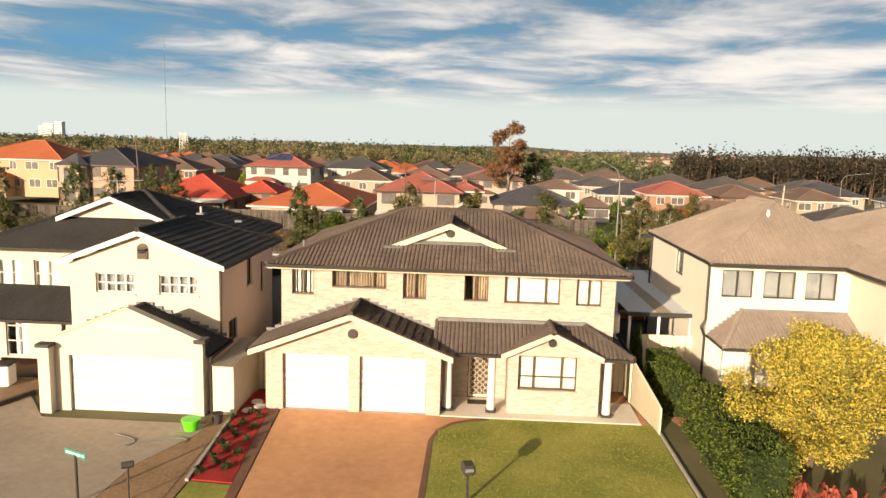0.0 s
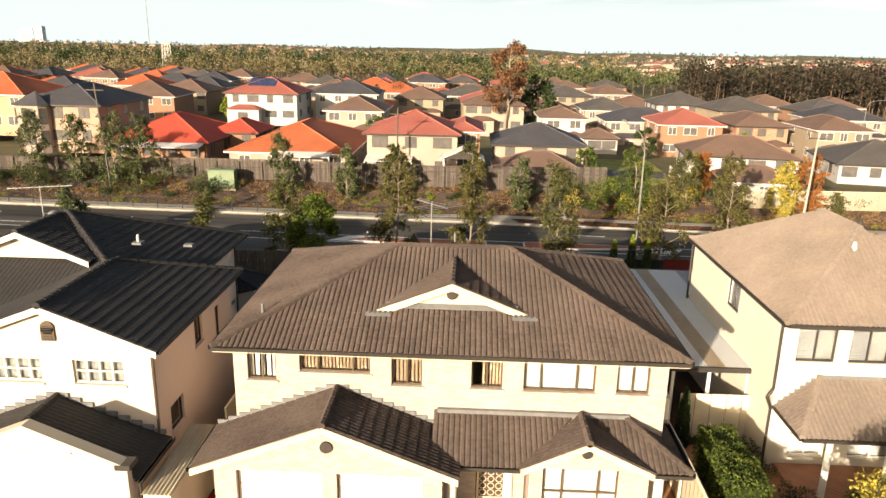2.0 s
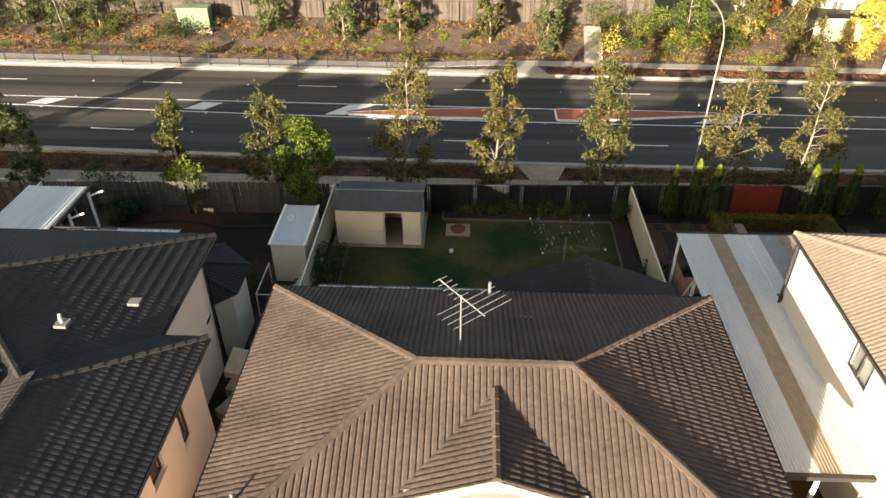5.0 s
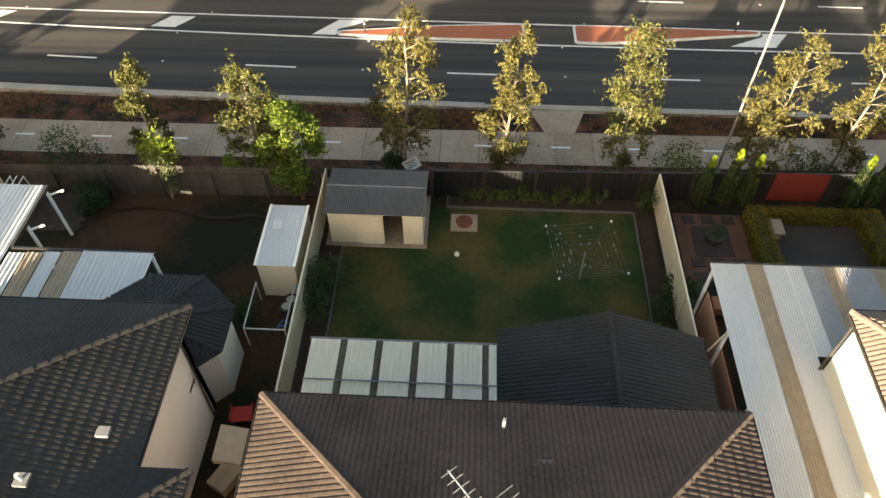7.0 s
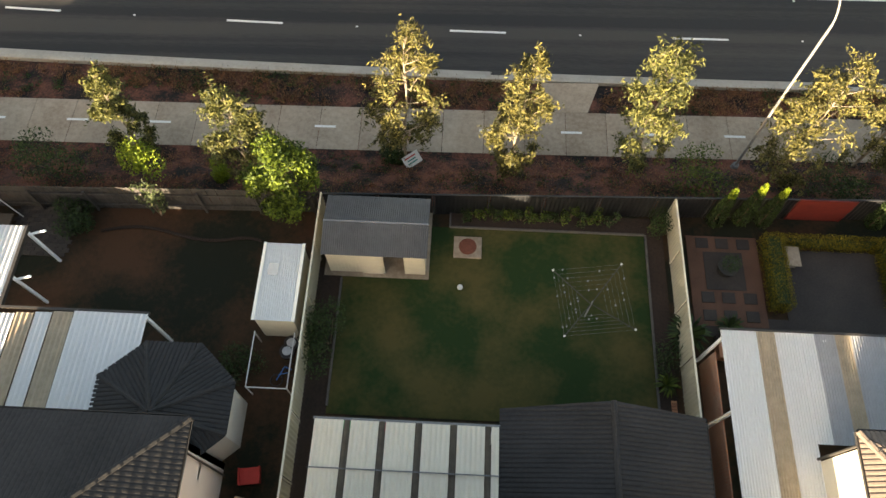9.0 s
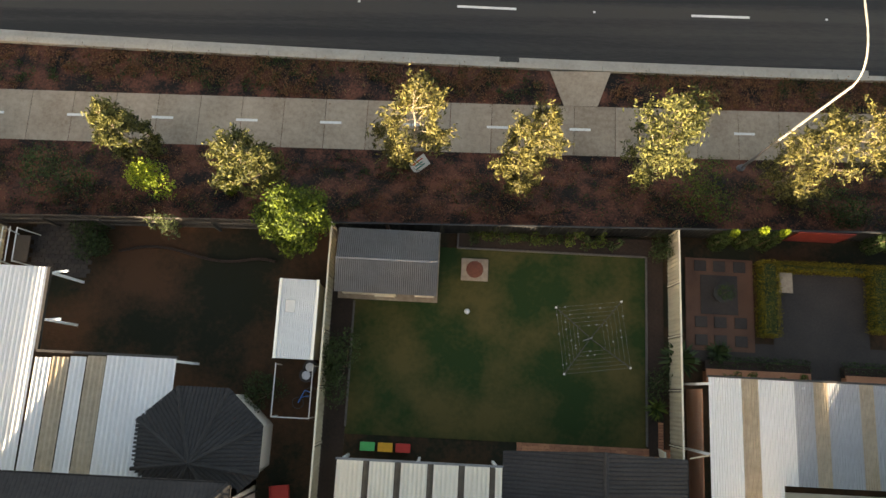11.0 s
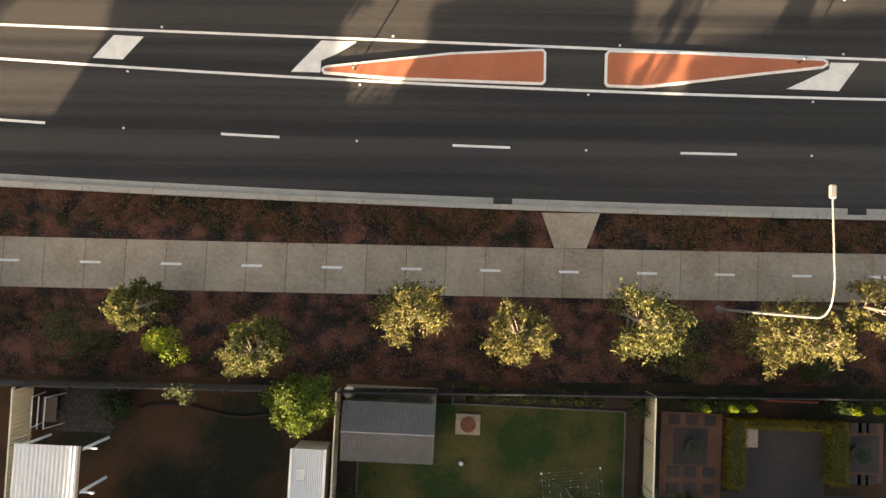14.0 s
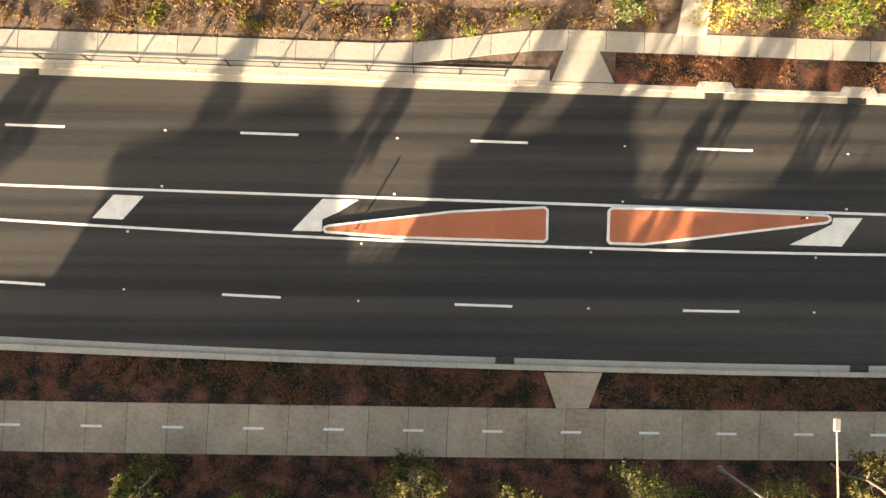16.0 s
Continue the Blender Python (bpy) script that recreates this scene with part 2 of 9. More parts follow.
def slope(bm, corners, tile=0.314, course=0.33, lift=0.024, roll=0.034, sub=8, gap=None):
    """A tiled roof plane over a convex polygon of coplanar corners; the first two corners run along the eave, left to right seen from outside."""
    p = [Vector(c) for c in corners]
    u = (p[1] - p[0])
    u.z = 0
    u.normalize()
    nrm = Vector((0, 0, 0))
    for i in range(len(p)):
        nrm += p[i].cross(p[(i + 1) % len(p)])
    nrm.normalize()
    if nrm.z < 0:
        nrm = -nrm
    v = nrm.cross(u)
    if v.z < 0:
        v = -v
    us = [(q - p[0]).dot(u) for q in p]
    vs = [(q - p[0]).dot(v) for q in p]
    u0, u1, v1 = min(us), max(us), max(vs)
    cols = max(1, math.ceil((u1 - u0) / tile))
    rows = max(1, math.ceil(v1 / course))
    t = bmesh.new()
    wave = ROLLS if sub > 1 else [(0.0, 0.0)]
    line = [(u0 + (c + w) * tile, h * roll) for c in range(cols) for w, h in wave] + [(u0 + cols * tile, 0.0)]
    prev = None
    for r in range(rows):
        low = [t.verts.new(p[0] + u * a + v * (r * course - 0.03) + nrm * (lift + h)) for a, h in line]
        top = [t.verts.new(p[0] + u * a + v * ((r + 1) * course) + nrm * (0.008 + h)) for a, h in line]
        for i in range(len(line) - 1):
            if gap and gap[0] <= i // len(wave) < gap[1] and gap[2] <= r < gap[3]:
                continue
            t.faces.new((low[i], low[i + 1], top[i + 1], top[i]))
            if prev:
                t.faces.new((prev[i], prev[i + 1], low[i + 1], low[i]))
        prev = top
    k = len(p)
    centre = sum(p, Vector()) / k
    for i in range(k):
        a, b = p[i], p[(i + 1) % k]
        side = (b - a).cross(nrm).normalized()
        if side.dot(centre - a) > 0:
            side = -side
        if i == 0:
            continue
        bmesh.ops.bisect_plane(t, geom=t.verts[:] + t.edges[:] + t.faces[:], plane_co=a, plane_no=side, clear_outer=True)
    me = bpy.data.meshes.new("t")
    t.to_mesh(me)
    t.free()
    bm.from_mesh(me)
    bpy.data.meshes.remove(me)
    # the solid underside
    a = [bm.verts.new(q - nrm * 0.03) for q in p]
    bm.faces.new(a)
    return bm


def capping(bm, a, b, r=0.11, step=0.38, sides=7):
    """Ridge capping: one run of overlapping half-round pieces along a line."""
    a, b = Vector(a), Vector(b)
    n = max(1, round((b - a).length / step))
    z = (b - a).normalized()
    x = z.cross(Vector((0, 0, 1))).normalized()
    y = x.cross(z)
    last = None
    for i in range(2 * n):
        p = a.lerp(b, (i // 2 + (i % 2)) / n) + y * (0.0 if i % 2 else 0.012)
        q = r * (0.9 if i % 2 else 1.0)
        ring = [bm.verts.new(p + q * (x * math.cos(t) + y * math.sin(t))) for t in (2 * math.pi * k / sides for k in range(sides))]
        if last:
            for k in range(sides):
                bm.faces.new((last[k], last[(k + 1) % sides], ring[(k + 1) % sides], ring[k]))
        else:
            bm.faces.new(ring[::-1])
        last = ring
    bm.faces.new(last)
    return bm


def hip(x0, x1, y0, y1, ze, pitch, sub=8, gap=None, each=False, **kw):
    """Hip roof planes over a rectangle: returns tile bmesh, capping bmesh and the ridge."""
    k = math.tan(radians(pitch))
    w, d = x1 - x0, y1 - y0
    if w >= d:
        h = d / 2 * k
        ra, rb = Vector((x0 + d / 2, (y0 + y1) / 2, ze + h)), Vector((x1 - d / 2, (y0 + y1) / 2, ze + h))
        faces = [((x0, y0, ze), (x1, y0, ze), rb, ra), ((x1, y1, ze), (x0, y1, ze), ra, rb),
                 ((x0, y1, ze), (x0, y0, ze), ra), ((x1, y0, ze), (x1, y1, ze), rb)]
        hips = [((x0, y0, ze), ra), ((x0, y1, ze), ra), ((x1, y0, ze), rb), ((x1, y1, ze), rb)]
    else:
        h = w / 2 * k
        ra, rb = Vector(((x0 + x1) / 2, y0 + w / 2, ze + h)), Vector(((x0 + x1) / 2, y1 - w / 2, ze + h))
        faces = [((x0, y0, ze), (x1, y0, ze), ra), ((x1, y1, ze), (x0, y1, ze), rb),
                 ((x0, y1, ze), (x0, y0, ze), ra, rb), ((x1, y0, ze), (x1, y1, ze), rb, ra)]
        hips = [((x0, y0, ze), ra), ((x1, y0, ze), ra), ((x0, y1, ze), rb), ((x1, y1, ze), rb)]
    if each:
        return [slope(bmesh.new(), f, sub=sub, **kw) for f in faces], hips + ([(ra, rb)] if (ra - rb).length > 0.1 else [])
    tiles, caps = bmesh.new(), bmesh.new()
    for k, f in enumerate(faces):
        slope(tiles, f, sub=sub, gap=gap if k == 0 else None, **kw)
    for a, b in hips + ([(ra, rb)] if (ra - rb).length > 0.1 else []):
        capping(caps, a, b)
    return tiles, caps, (ra, rb)

# ---- ground, road, pavements ----
ROAD_Z, YARD_Z, FRONT_Z = -2.22, -0.27, 0.42
# how the lines along the road run: at a depth y0, how far they swing away per metre to the right, and how they bow
RUNS = [(40, 0.033, 0.0), (54.5, 0.033, 0.0), (58.4, 0.0295, 0.0001), (61.0, 0.030, 0.0001), (63.2, 0.0125, 0.0004), (66.3, 0.0138, 0.00065), (69.5, 0.0115, 0.00054), (71.8, 0.018, 0.0), (78.0, 0.0205, 0.0), (5000, 0.0205, 0.0)]


def bend(y, x):
    for (a, ba, ca), (b, bb, cb) in zip(RUNS, RUNS[1:]):
        if a <= y <= b:
            q = (y - a) / (b - a)
            u = max(-120, min(120, x))
            bow = u * u if abs(u) < 40 else 80 * abs(u) - 1600
            return (ba + (bb - ba) * q) * u + (ca + (cb - ca) * q) * bow
    return 0.0


def ry(y, x):
    return y + bend(y, x)


def fall(x):
    """The road sinks gently to the right."""
    return -0.19 - 0.018 * max(-90, min(90, x))


def lay(bm):
    """Lays level work on the sinking road."""
    for v in bm.verts:
        v.co.z += fall(v.co.x)
    return bm


def verge(x, y):
    """A place on the near bank, from a straight plan of it."""
    return x + 0.3, ry(y - 0.042 * x - 0.15, x + 0.3)


PROFILE = [(-80, 0.2), (20, 0.34), (29, 0.39), (31, 0.36), (42, -0.27), (54.3, -0.31), (54.8, -0.45), (58.0, -2.10), (61.2, -2.13), (62.9, -2.22),
           (63.3, -2.60), (77.9, -2.60), (78.4, -2.12), (81.5, -2.06), (82.3, -1.85), (86.0, -0.45), (92, -0.40), (160, -1.2), (420, -3.0), (900, 0.0), (1500, 5.0), (2600, 12), (4400, 24)]


def ground_z(x, y):
    y = y - bend(y, x)
    for (a, za), (b, zb) in zip(PROFILE, PROFILE[1:]):
        if a <= y <= b:
            z = za + (zb - za) * (y - a) / (b - a)
            z += fall(x) * min(1, max(0, (y - 54.8) / 3.2)) * (1 if y < 86 else max(0.4, 1 - (y - 86) / 40))
            if y > 86.0:
                z -= 0.5 * min(1, max(0, (x + 10) / 25)) * min(1, (y - 86) / 2) + 0.7 * min(1, (y - 86) / 9) + 0.0108 * max(0, y - 95)
            if y > 500:
                z += (y - 500) / 120 * noise.noise((x / 420, y / 420, 3.3))
            elif 55.0 < y < 57.9 or 82.4 < y < 85.9:
                z += 0.10 * noise.noise((x * 0.9, y * 0.9, 0.5))
            return z
    return PROFILE[-1][1]


ys = sorted({p[0] for p in PROFILE} | {54.8 + 0.5 * i for i in range(7)} | {82.3 + 0.6 * i for i in range(6)} | set(range(100, 400, 20)) | set(range(450, 4400, 90)))
xs = [-4300, -3000, -2200, -1500] + list(range(-1200, -160, 90)) + list(range(-150, -40, 10)) + [-40 + 1.0 * i for i in range(81)] + list(range(50, 160, 10)) + list(range(220, 1300, 90)) + [1500, 2200, 3000, 4300]
bm = bmesh.new()
grid = [[bm.verts.new((x, ry(y, x), ground_z(x, ry(y, x)))) for x in xs] for y in ys]
for j in range(len(ys) - 1):
    for i in range(len(xs) - 1):
        f = bm.faces.new((grid[j][i], grid[j][i + 1], grid[j + 1][i + 1], grid[j + 1][i]))
        mid = (ys[j] + ys[j + 1]) / 2
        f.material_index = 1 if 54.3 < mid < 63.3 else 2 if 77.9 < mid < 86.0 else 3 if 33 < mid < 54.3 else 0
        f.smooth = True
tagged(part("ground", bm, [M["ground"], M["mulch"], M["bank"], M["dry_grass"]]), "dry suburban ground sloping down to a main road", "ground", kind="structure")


def band(y0, y1, z, x0=-150, x1=150, thick=0.12, steps=60):
    """A solid strip along the road."""
    bm = bmesh.new()
    pts = []
    for i in range(steps + 1):
        x = x0 + (x1 - x0) * i / steps
        pts.append([bm.verts.new((x, ry(yy, x), zz + fall(x))) for yy, zz in ((y0, z), (y1, z), (y1, z - thick), (y0, z - thick))])
    for a, b in zip(pts, pts[1:]):
        for k in range(4):
            bm.faces.new((a[k], b[k], b[(k + 1) % 4], a[(k + 1) % 4]))
    bm.faces.new(pts[0])
    bm.faces.new(pts[-1][::-1])
    return bm


tagged(part("road", band(63.4, 77.8, ROAD_Z, thick=0.3), M["asphalt"]), "dark asphalt four-lane road with worn wheel tracks", "road", kind="structure")
for name, gut, top in (("kerb_near", (63.27, 63.60), (63.0, 63.27)), ("kerb_far", (77.66, 78.0), (78.0, 78.25))):
    k = tagged(part(name, band(*gut, ROAD_Z + 0.012, thick=0.2), M["kerb"]), "pale concrete kerb and gutter along the road", "kerb", kind="structure")
    for x0, x1 in [(-150, -44)] + [(-44 + 2.4 * i, -41.6 + 2.4 * i) for i in range(36)] + [(42.4, 150)]:
        part("kerb_stone", band(*top, ROAD_Z + 0.15, x0 + 0.012, x1 - 0.012, 0.35, 1), M["kerb"], k)
for x in (12.3, 20.1):
    part("drain_lintel", lay(prism(bmesh.new(), [(x - 1.15, ry(78.0, x - 1.1), ROAD_Z + 0.14), (x + 1.15, ry(78.0, x + 1.1), ROAD_Z + 0.14), (x + 0.85, ry(78.55, x + 0.85), ROAD_Z + 0.14), (x - 0.85, ry(78.55, x - 0.85), ROAD_Z + 0.14)], (0, 0, 0.035))), M["concrete_sunlit"], k)


def strip(bm, x0, x1, y, w, z=ROAD_Z + 0.006, n=1, skew=0.0):
    """A flat painted strip, 6 mm over the asphalt, along the road's run."""
    for i in range(n):
        a, b = x0 + (x1 - x0) * i / n, x0 + (x1 - x0) * (i + 1) / n
        prism(bm, [(a - skew, ry(y - w / 2, a), z - 0.004), (b - skew, ry(y - w / 2, b), z - 0.004), (b + skew, ry(y + w / 2, b), z - 0.004), (a + skew, ry(y + w / 2, a), z - 0.004)], (0, 0, 0.004))
    return lay(bm)


markings = tagged(new("road_marking"), "white painted lane lines and chevrons on the asphalt", "road marking", kind="structure")
for y, off in ((66.29, -1.06), (74.96, -0.62)):
    for k in range(-9, 10):
        x = off + 12.1 * k
        part("lane_dash", strip(bmesh.new(), x, x + 3.03, y, 0.13), M["paint"], markings)
for y in (69.50, 71.78):
    part("centre_line", strip(bmesh.new(), -150, 150, y, 0.14, n=60), M["paint"], markings)


def flat_paint(name, pts):
    part(name, lay(prism(bmesh.new(), [(x, y, ROAD_Z + 0.002) for x, y in pts], (0, 0, 0.004))), M["paint"], markings)


for x in (-53.6, -42.0, -30.4, -18.78, 31.8, 43.6):
    flat_paint("chevron", [(x - 1.28, ry(69.95, x)), (x + 0.28, ry(69.95, x)), (x + 1.28, ry(71.42, x)), (x - 0.26, ry(71.42, x))])
flat_paint("chevron", [(-9.74, 69.72), (-8.2, 69.76), (-8.2, 70.4), (-7.4, 70.8), (-6.35, 71.52), (-8.25, 71.47)])
flat_paint("chevron", [(16.65, 70.29), (19.5, 70.34), (20.6, 71.92), (19.0, 71.86), (18.95, 71.5)])
for y in (66.29, 74.96, 69.28, 72.0):
    for k in range(-6, 7):
        x = (-6.1 if y < 70 else -4.5) + 12.1 * k
        part("reflector", lay(boxes((x - 0.06, x + 0.06, ry(y, x) - 0.05, ry(y, x) + 0.05, ROAD_Z, ROAD_Z + 0.025), bevel=0.008)), M["paint"], markings)


def inset(poly, w):
    """The polygon (anticlockwise) with every edge moved in by w."""
    out = []
    k = len(poly)
    for i in range(k):
        a, b, c = Vector(poly[i - 1]), Vector(poly[i]), Vector(poly[(i + 1) % k])
        u, v = (b - a).normalized(), (c - b).normalized()
        nu, nv = Vector((-u.y, u.x)), Vector((-v.y, v.x))
        m = (nu + nv).normalized()
        out.append(b + m * min(2.5 * w, w / max(0.2, m.dot(nu))))
    return out


for poly in ([(-8.16, 69.86), (-8.0, 69.68), (-4.35, 69.58), (3.5, 69.74), (3.70, 69.92), (3.66, 71.5), (3.46, 71.68), (-1.4, 71.2), (-7.9, 70.12), (-8.1, 70.02)],
             [(6.82, 70.0), (7.0, 69.83), (8.8, 69.86), (11.5, 70.3), (15, 70.9), (18.6, 71.5), (18.85, 71.68), (18.83, 71.88), (18.6, 72.02), (11.5, 71.95), (7.0, 71.82), (6.81, 71.62)]):
    isl = thing("traffic_island", "red concrete median island with a white painted kerb", "traffic island", group="median islands")
    part("kerb_ring", lay(prism(bmesh.new(), [(x, y, ROAD_Z) for x, y in poly], (0, 0, 0.12))), M["paint"], isl)
    part("infill", lay(prism(bmesh.new(), [(q.x, q.y, ROAD_Z + 0.10) for q in inset(poly, 0.13)], (0, 0, 0.03))), M["island_red"], isl, "red coloured concrete infill")

# near shared path: slabs, with a dashed line
path = tagged(new("pavement_near"), "grey concrete shared path with a dashed white line", "pavement", kind="structure")
for k in range(-34, 36):
    x = -11.41 + 2.055 * k
    b = lay(prism(bmesh.new(), [(x + 0.012, ry(58.41, x), -2.16), (x + 2.043, ry(58.41, x + 2.04), -2.16), (x + 2.043, ry(60.98, x + 2.04), -2.16), (x + 0.012, ry(60.98, x), -2.16)], (0, 0, 0.07)))
    part("slab", b, M["concrete"], path)
    if k % 2 == 0:
        part("path_dash", strip(bmesh.new(), x - 0.23, x + 0.82, 59.76, 0.13, z=-2.084), M["paint"], path)
tagged(part("crossing_ramp_near", lay(prism(bmesh.new(), [(3.77, 62.95, -2.14), (6.85, 63.08, -2.14), (6.19, 61.2, -2.14), (4.51, 61.12, -2.14)], (0, 0, 0.05))), M["concrete"]), "concrete kerb ramp between path and road", "pavement", kind="structure")
tagged(part("edging", band(58.1, 58.39, -2.10, thick=0.1), M["mulch"]), "dark edging strip beside the path", "edging", kind="structure")

# far path: beside the kerb, then bending away behind a verge
path = tagged(new("pavement_far"), "pale concrete footpath with joints", "pavement", kind="structure")


def far_y(x):
    t = min(1, max(0, (x + 6.0) / 10.5))
    t = t * t * (3 - 2 * t)
    return 78.85 + 1.12 * t


for k in range(-34, 36):
    x = 0.2 + 2.05 * k
    a, c = far_y(x), far_y(x + 2.03)
    part("slab", lay(prism(bmesh.new(), [(x + 0.012, ry(a, x), -2.14), (x + 2.03, ry(c, x + 2.03), -2.14), (x + 2.03, ry(c + 1.1, x + 2.03), -2.14), (x + 0.012, ry(a + 1.1, x), -2.14)], (0, 0, 0.09))), M["concrete_sunlit"], path)
tagged(part("kerb_strip_far", band(78.27, 78.85, -2.06, -75, 3.4, 0.1, 30), M["concrete_sunlit"]), "pale paved strip under the railing", "pavement", kind="structure")
tagged(part("verge_far", band(78.27, 79.95, -2.075, 6.9, 75, 0.1, 30), M["mulch"]), "dark mulched verge between kerb and far path", "verge", kind="structure")
tagged(part("crossing_ramp_far", lay(prism(bmesh.new(), [(3.5, 78.36, -2.10), (6.85, 78.45, -2.10), (6.0, 80.1, -2.10), (4.1, 80.06, -2.10)], (0, 0, 0.05))), M["concrete_sunlit"]), "concrete kerb ramp to the far footpath", "pavement", kind="structure")
tagged(part("side_path", lay(prism(bmesh.new(), [(10.1, 81.2, -2.1), (11.7, 81.25, -2.1), (11.9, 85.6, -0.5), (10.4, 85.6, -0.5)], (0, 0, 0.08))), M["concrete_sunlit"]), "concrete path leading up the bank", "pavement", kind="structure")
for x, y in ((1.7, 63.44), (20.6, 63.44), (12.3, 77.84), (20.1, 77.84), (-23.8, 77.84)):
    g = thing("storm_drain", "dark iron storm drain grate in the gutter", "drain", (x, ry(y, x), ROAD_Z + fall(x) + 0.012), 1.0, "storm drains")
    part("frame", boxes((-0.5, 0.5, -0.19, -0.15, 0.0, 0.03), (-0.5, 0.5, 0.15, 0.19, 0.0, 0.03), (-0.5, -0.46, -0.15, 0.15, 0.0, 0.03), (0.46, 0.5, -0.15, 0.15, 0.0, 0.03)), M["gutter_dark"], g)
    # Flat dark plate stands in for the shade of the open pit.
    part("pit", boxes((-0.46, 0.46, -0.15, 0.15, 0.0, 0.008)), M["gutter_dark"], g)
    for i in range(9):
        part("bar", boxes((-0.42 + i * 0.1, -0.38 + i * 0.1, -0.15, 0.15, 0.0, 0.025)), M["gutter_dark"], g)

# ---- house parts ----
M["glass"] = bpy.data.materials.new("glass")
M["glass"].use_nodes = True
_b = M["glass"].node_tree.nodes["Principled BSDF"]
_b.inputs["Base Color"].default_value = (0.9, 0.93, 0.93, 1)
_b.inputs["Roughness"].default_value = 0.03
_b.inputs["Transmission Weight"].default_value = 1.0
_b.inputs["IOR"].default_value = 1.25
M["blind_cream"] = material("blind_cream", (0.46, 0.43, 0.38), (0.36, 0.33, 0.28), 0.8, 5, 1, 0.05)
M["blind_brown"] = material("blind_brown", (0.252, 0.182, 0.119), (0.168, 0.119, 0.077), 0.8, 5, 1, 0.05, per_object=0.5)
M["curtain_white"] = material("curtain_white", (0.38, 0.37, 0.34), (0.3, 0.29, 0.265), 0.9, 3, 2, 0.05)
M["blind_grey"] = material("blind_grey", (0.18, 0.18, 0.17), (0.125, 0.125, 0.12), 0.8, 5, 1, 0.05)
# Near-black, so the rooms' darkness sits in the colour of their inner walls.
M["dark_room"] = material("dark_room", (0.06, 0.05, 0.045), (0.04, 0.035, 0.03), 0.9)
M["frame_bronze"] = material("frame_bronze", (0.10, 0.075, 0.05), (0.07, 0.05, 0.035), 0.5, 10, 2, 0.02)
M["steel_white"] = material("steel_white", (0.93, 0.94, 0.94), (0.87, 0.88, 0.88), 0.3, 3, 0.5, 0.03, spec=0.8)
M["steel_ivory"] = material("steel_ivory", (0.96, 0.91, 0.78), (0.90, 0.85, 0.72), 0.35, 3, 0.8, 0.03, spec=0.8)
M["sheet_smoke"] = material("sheet_smoke", (0.17, 0.14, 0.105), (0.10, 0.082, 0.062), 0.35, 4, 1, 0.05)
M["steel_grey"] = material("steel_grey", (0.2, 0.205, 0.21), (0.14, 0.143, 0.147), 0.5, 3, 0.5, 0.03)
M["sheet_tan"] = material("sheet_tan", (0.66, 0.56, 0.42), (0.48, 0.4, 0.29), 0.35, 4, 1, 0.05)
M["steel_cream"] = material("steel_cream", (0.7, 0.63, 0.48), (0.6, 0.54, 0.41), 0.5, 5, 0.8, 0.03)
M["lead"] = material("lead", (0.198, 0.204, 0.204), (0.121, 0.124, 0.127), 0.55, 6, 2, 0.1)
M["metal"] = material("metal", (0.55, 0.55, 0.54), (0.40, 0.40, 0.39), 0.4, 8, 2, 0.02, metal=0.7)
M["pipe_brown"] = material("pipe_brown", (0.09, 0.06, 0.045), (0.06, 0.045, 0.035), 0.5, 8, 2, 0.02)


def wall_panel(bm, axis, at, thick, u0, u1, z0, z1, holes=()):
    """A wall in the plane axis = at, with true openings. holes: (u0, u1, z0, z1). thick runs inwards (sign)."""
    us = sorted({u0, u1} | {h[0] for h in holes} | {h[1] for h in holes})
    zs = sorted({z0, z1} | {h[2] for h in holes} | {h[3] for h in holes})
    a, b = min(at, at + thick), max(at, at + thick)
    for ua, ub in zip(us, us[1:]):
        for za, zb in zip(zs, zs[1:]):
            um, zm = (ua + ub) / 2, (za + zb) / 2
            if any(h[0] < um < h[1] and h[2] < zm < h[3] for h in holes):
                continue
            if axis == "y":
                box(bm, ua, ub, a, b, za, zb)
            else:
                box(bm, a, b, ua, ub, za, zb)
    bmesh.ops.remove_doubles(bm, verts=bm.verts, dist=0.0005)
    return bm


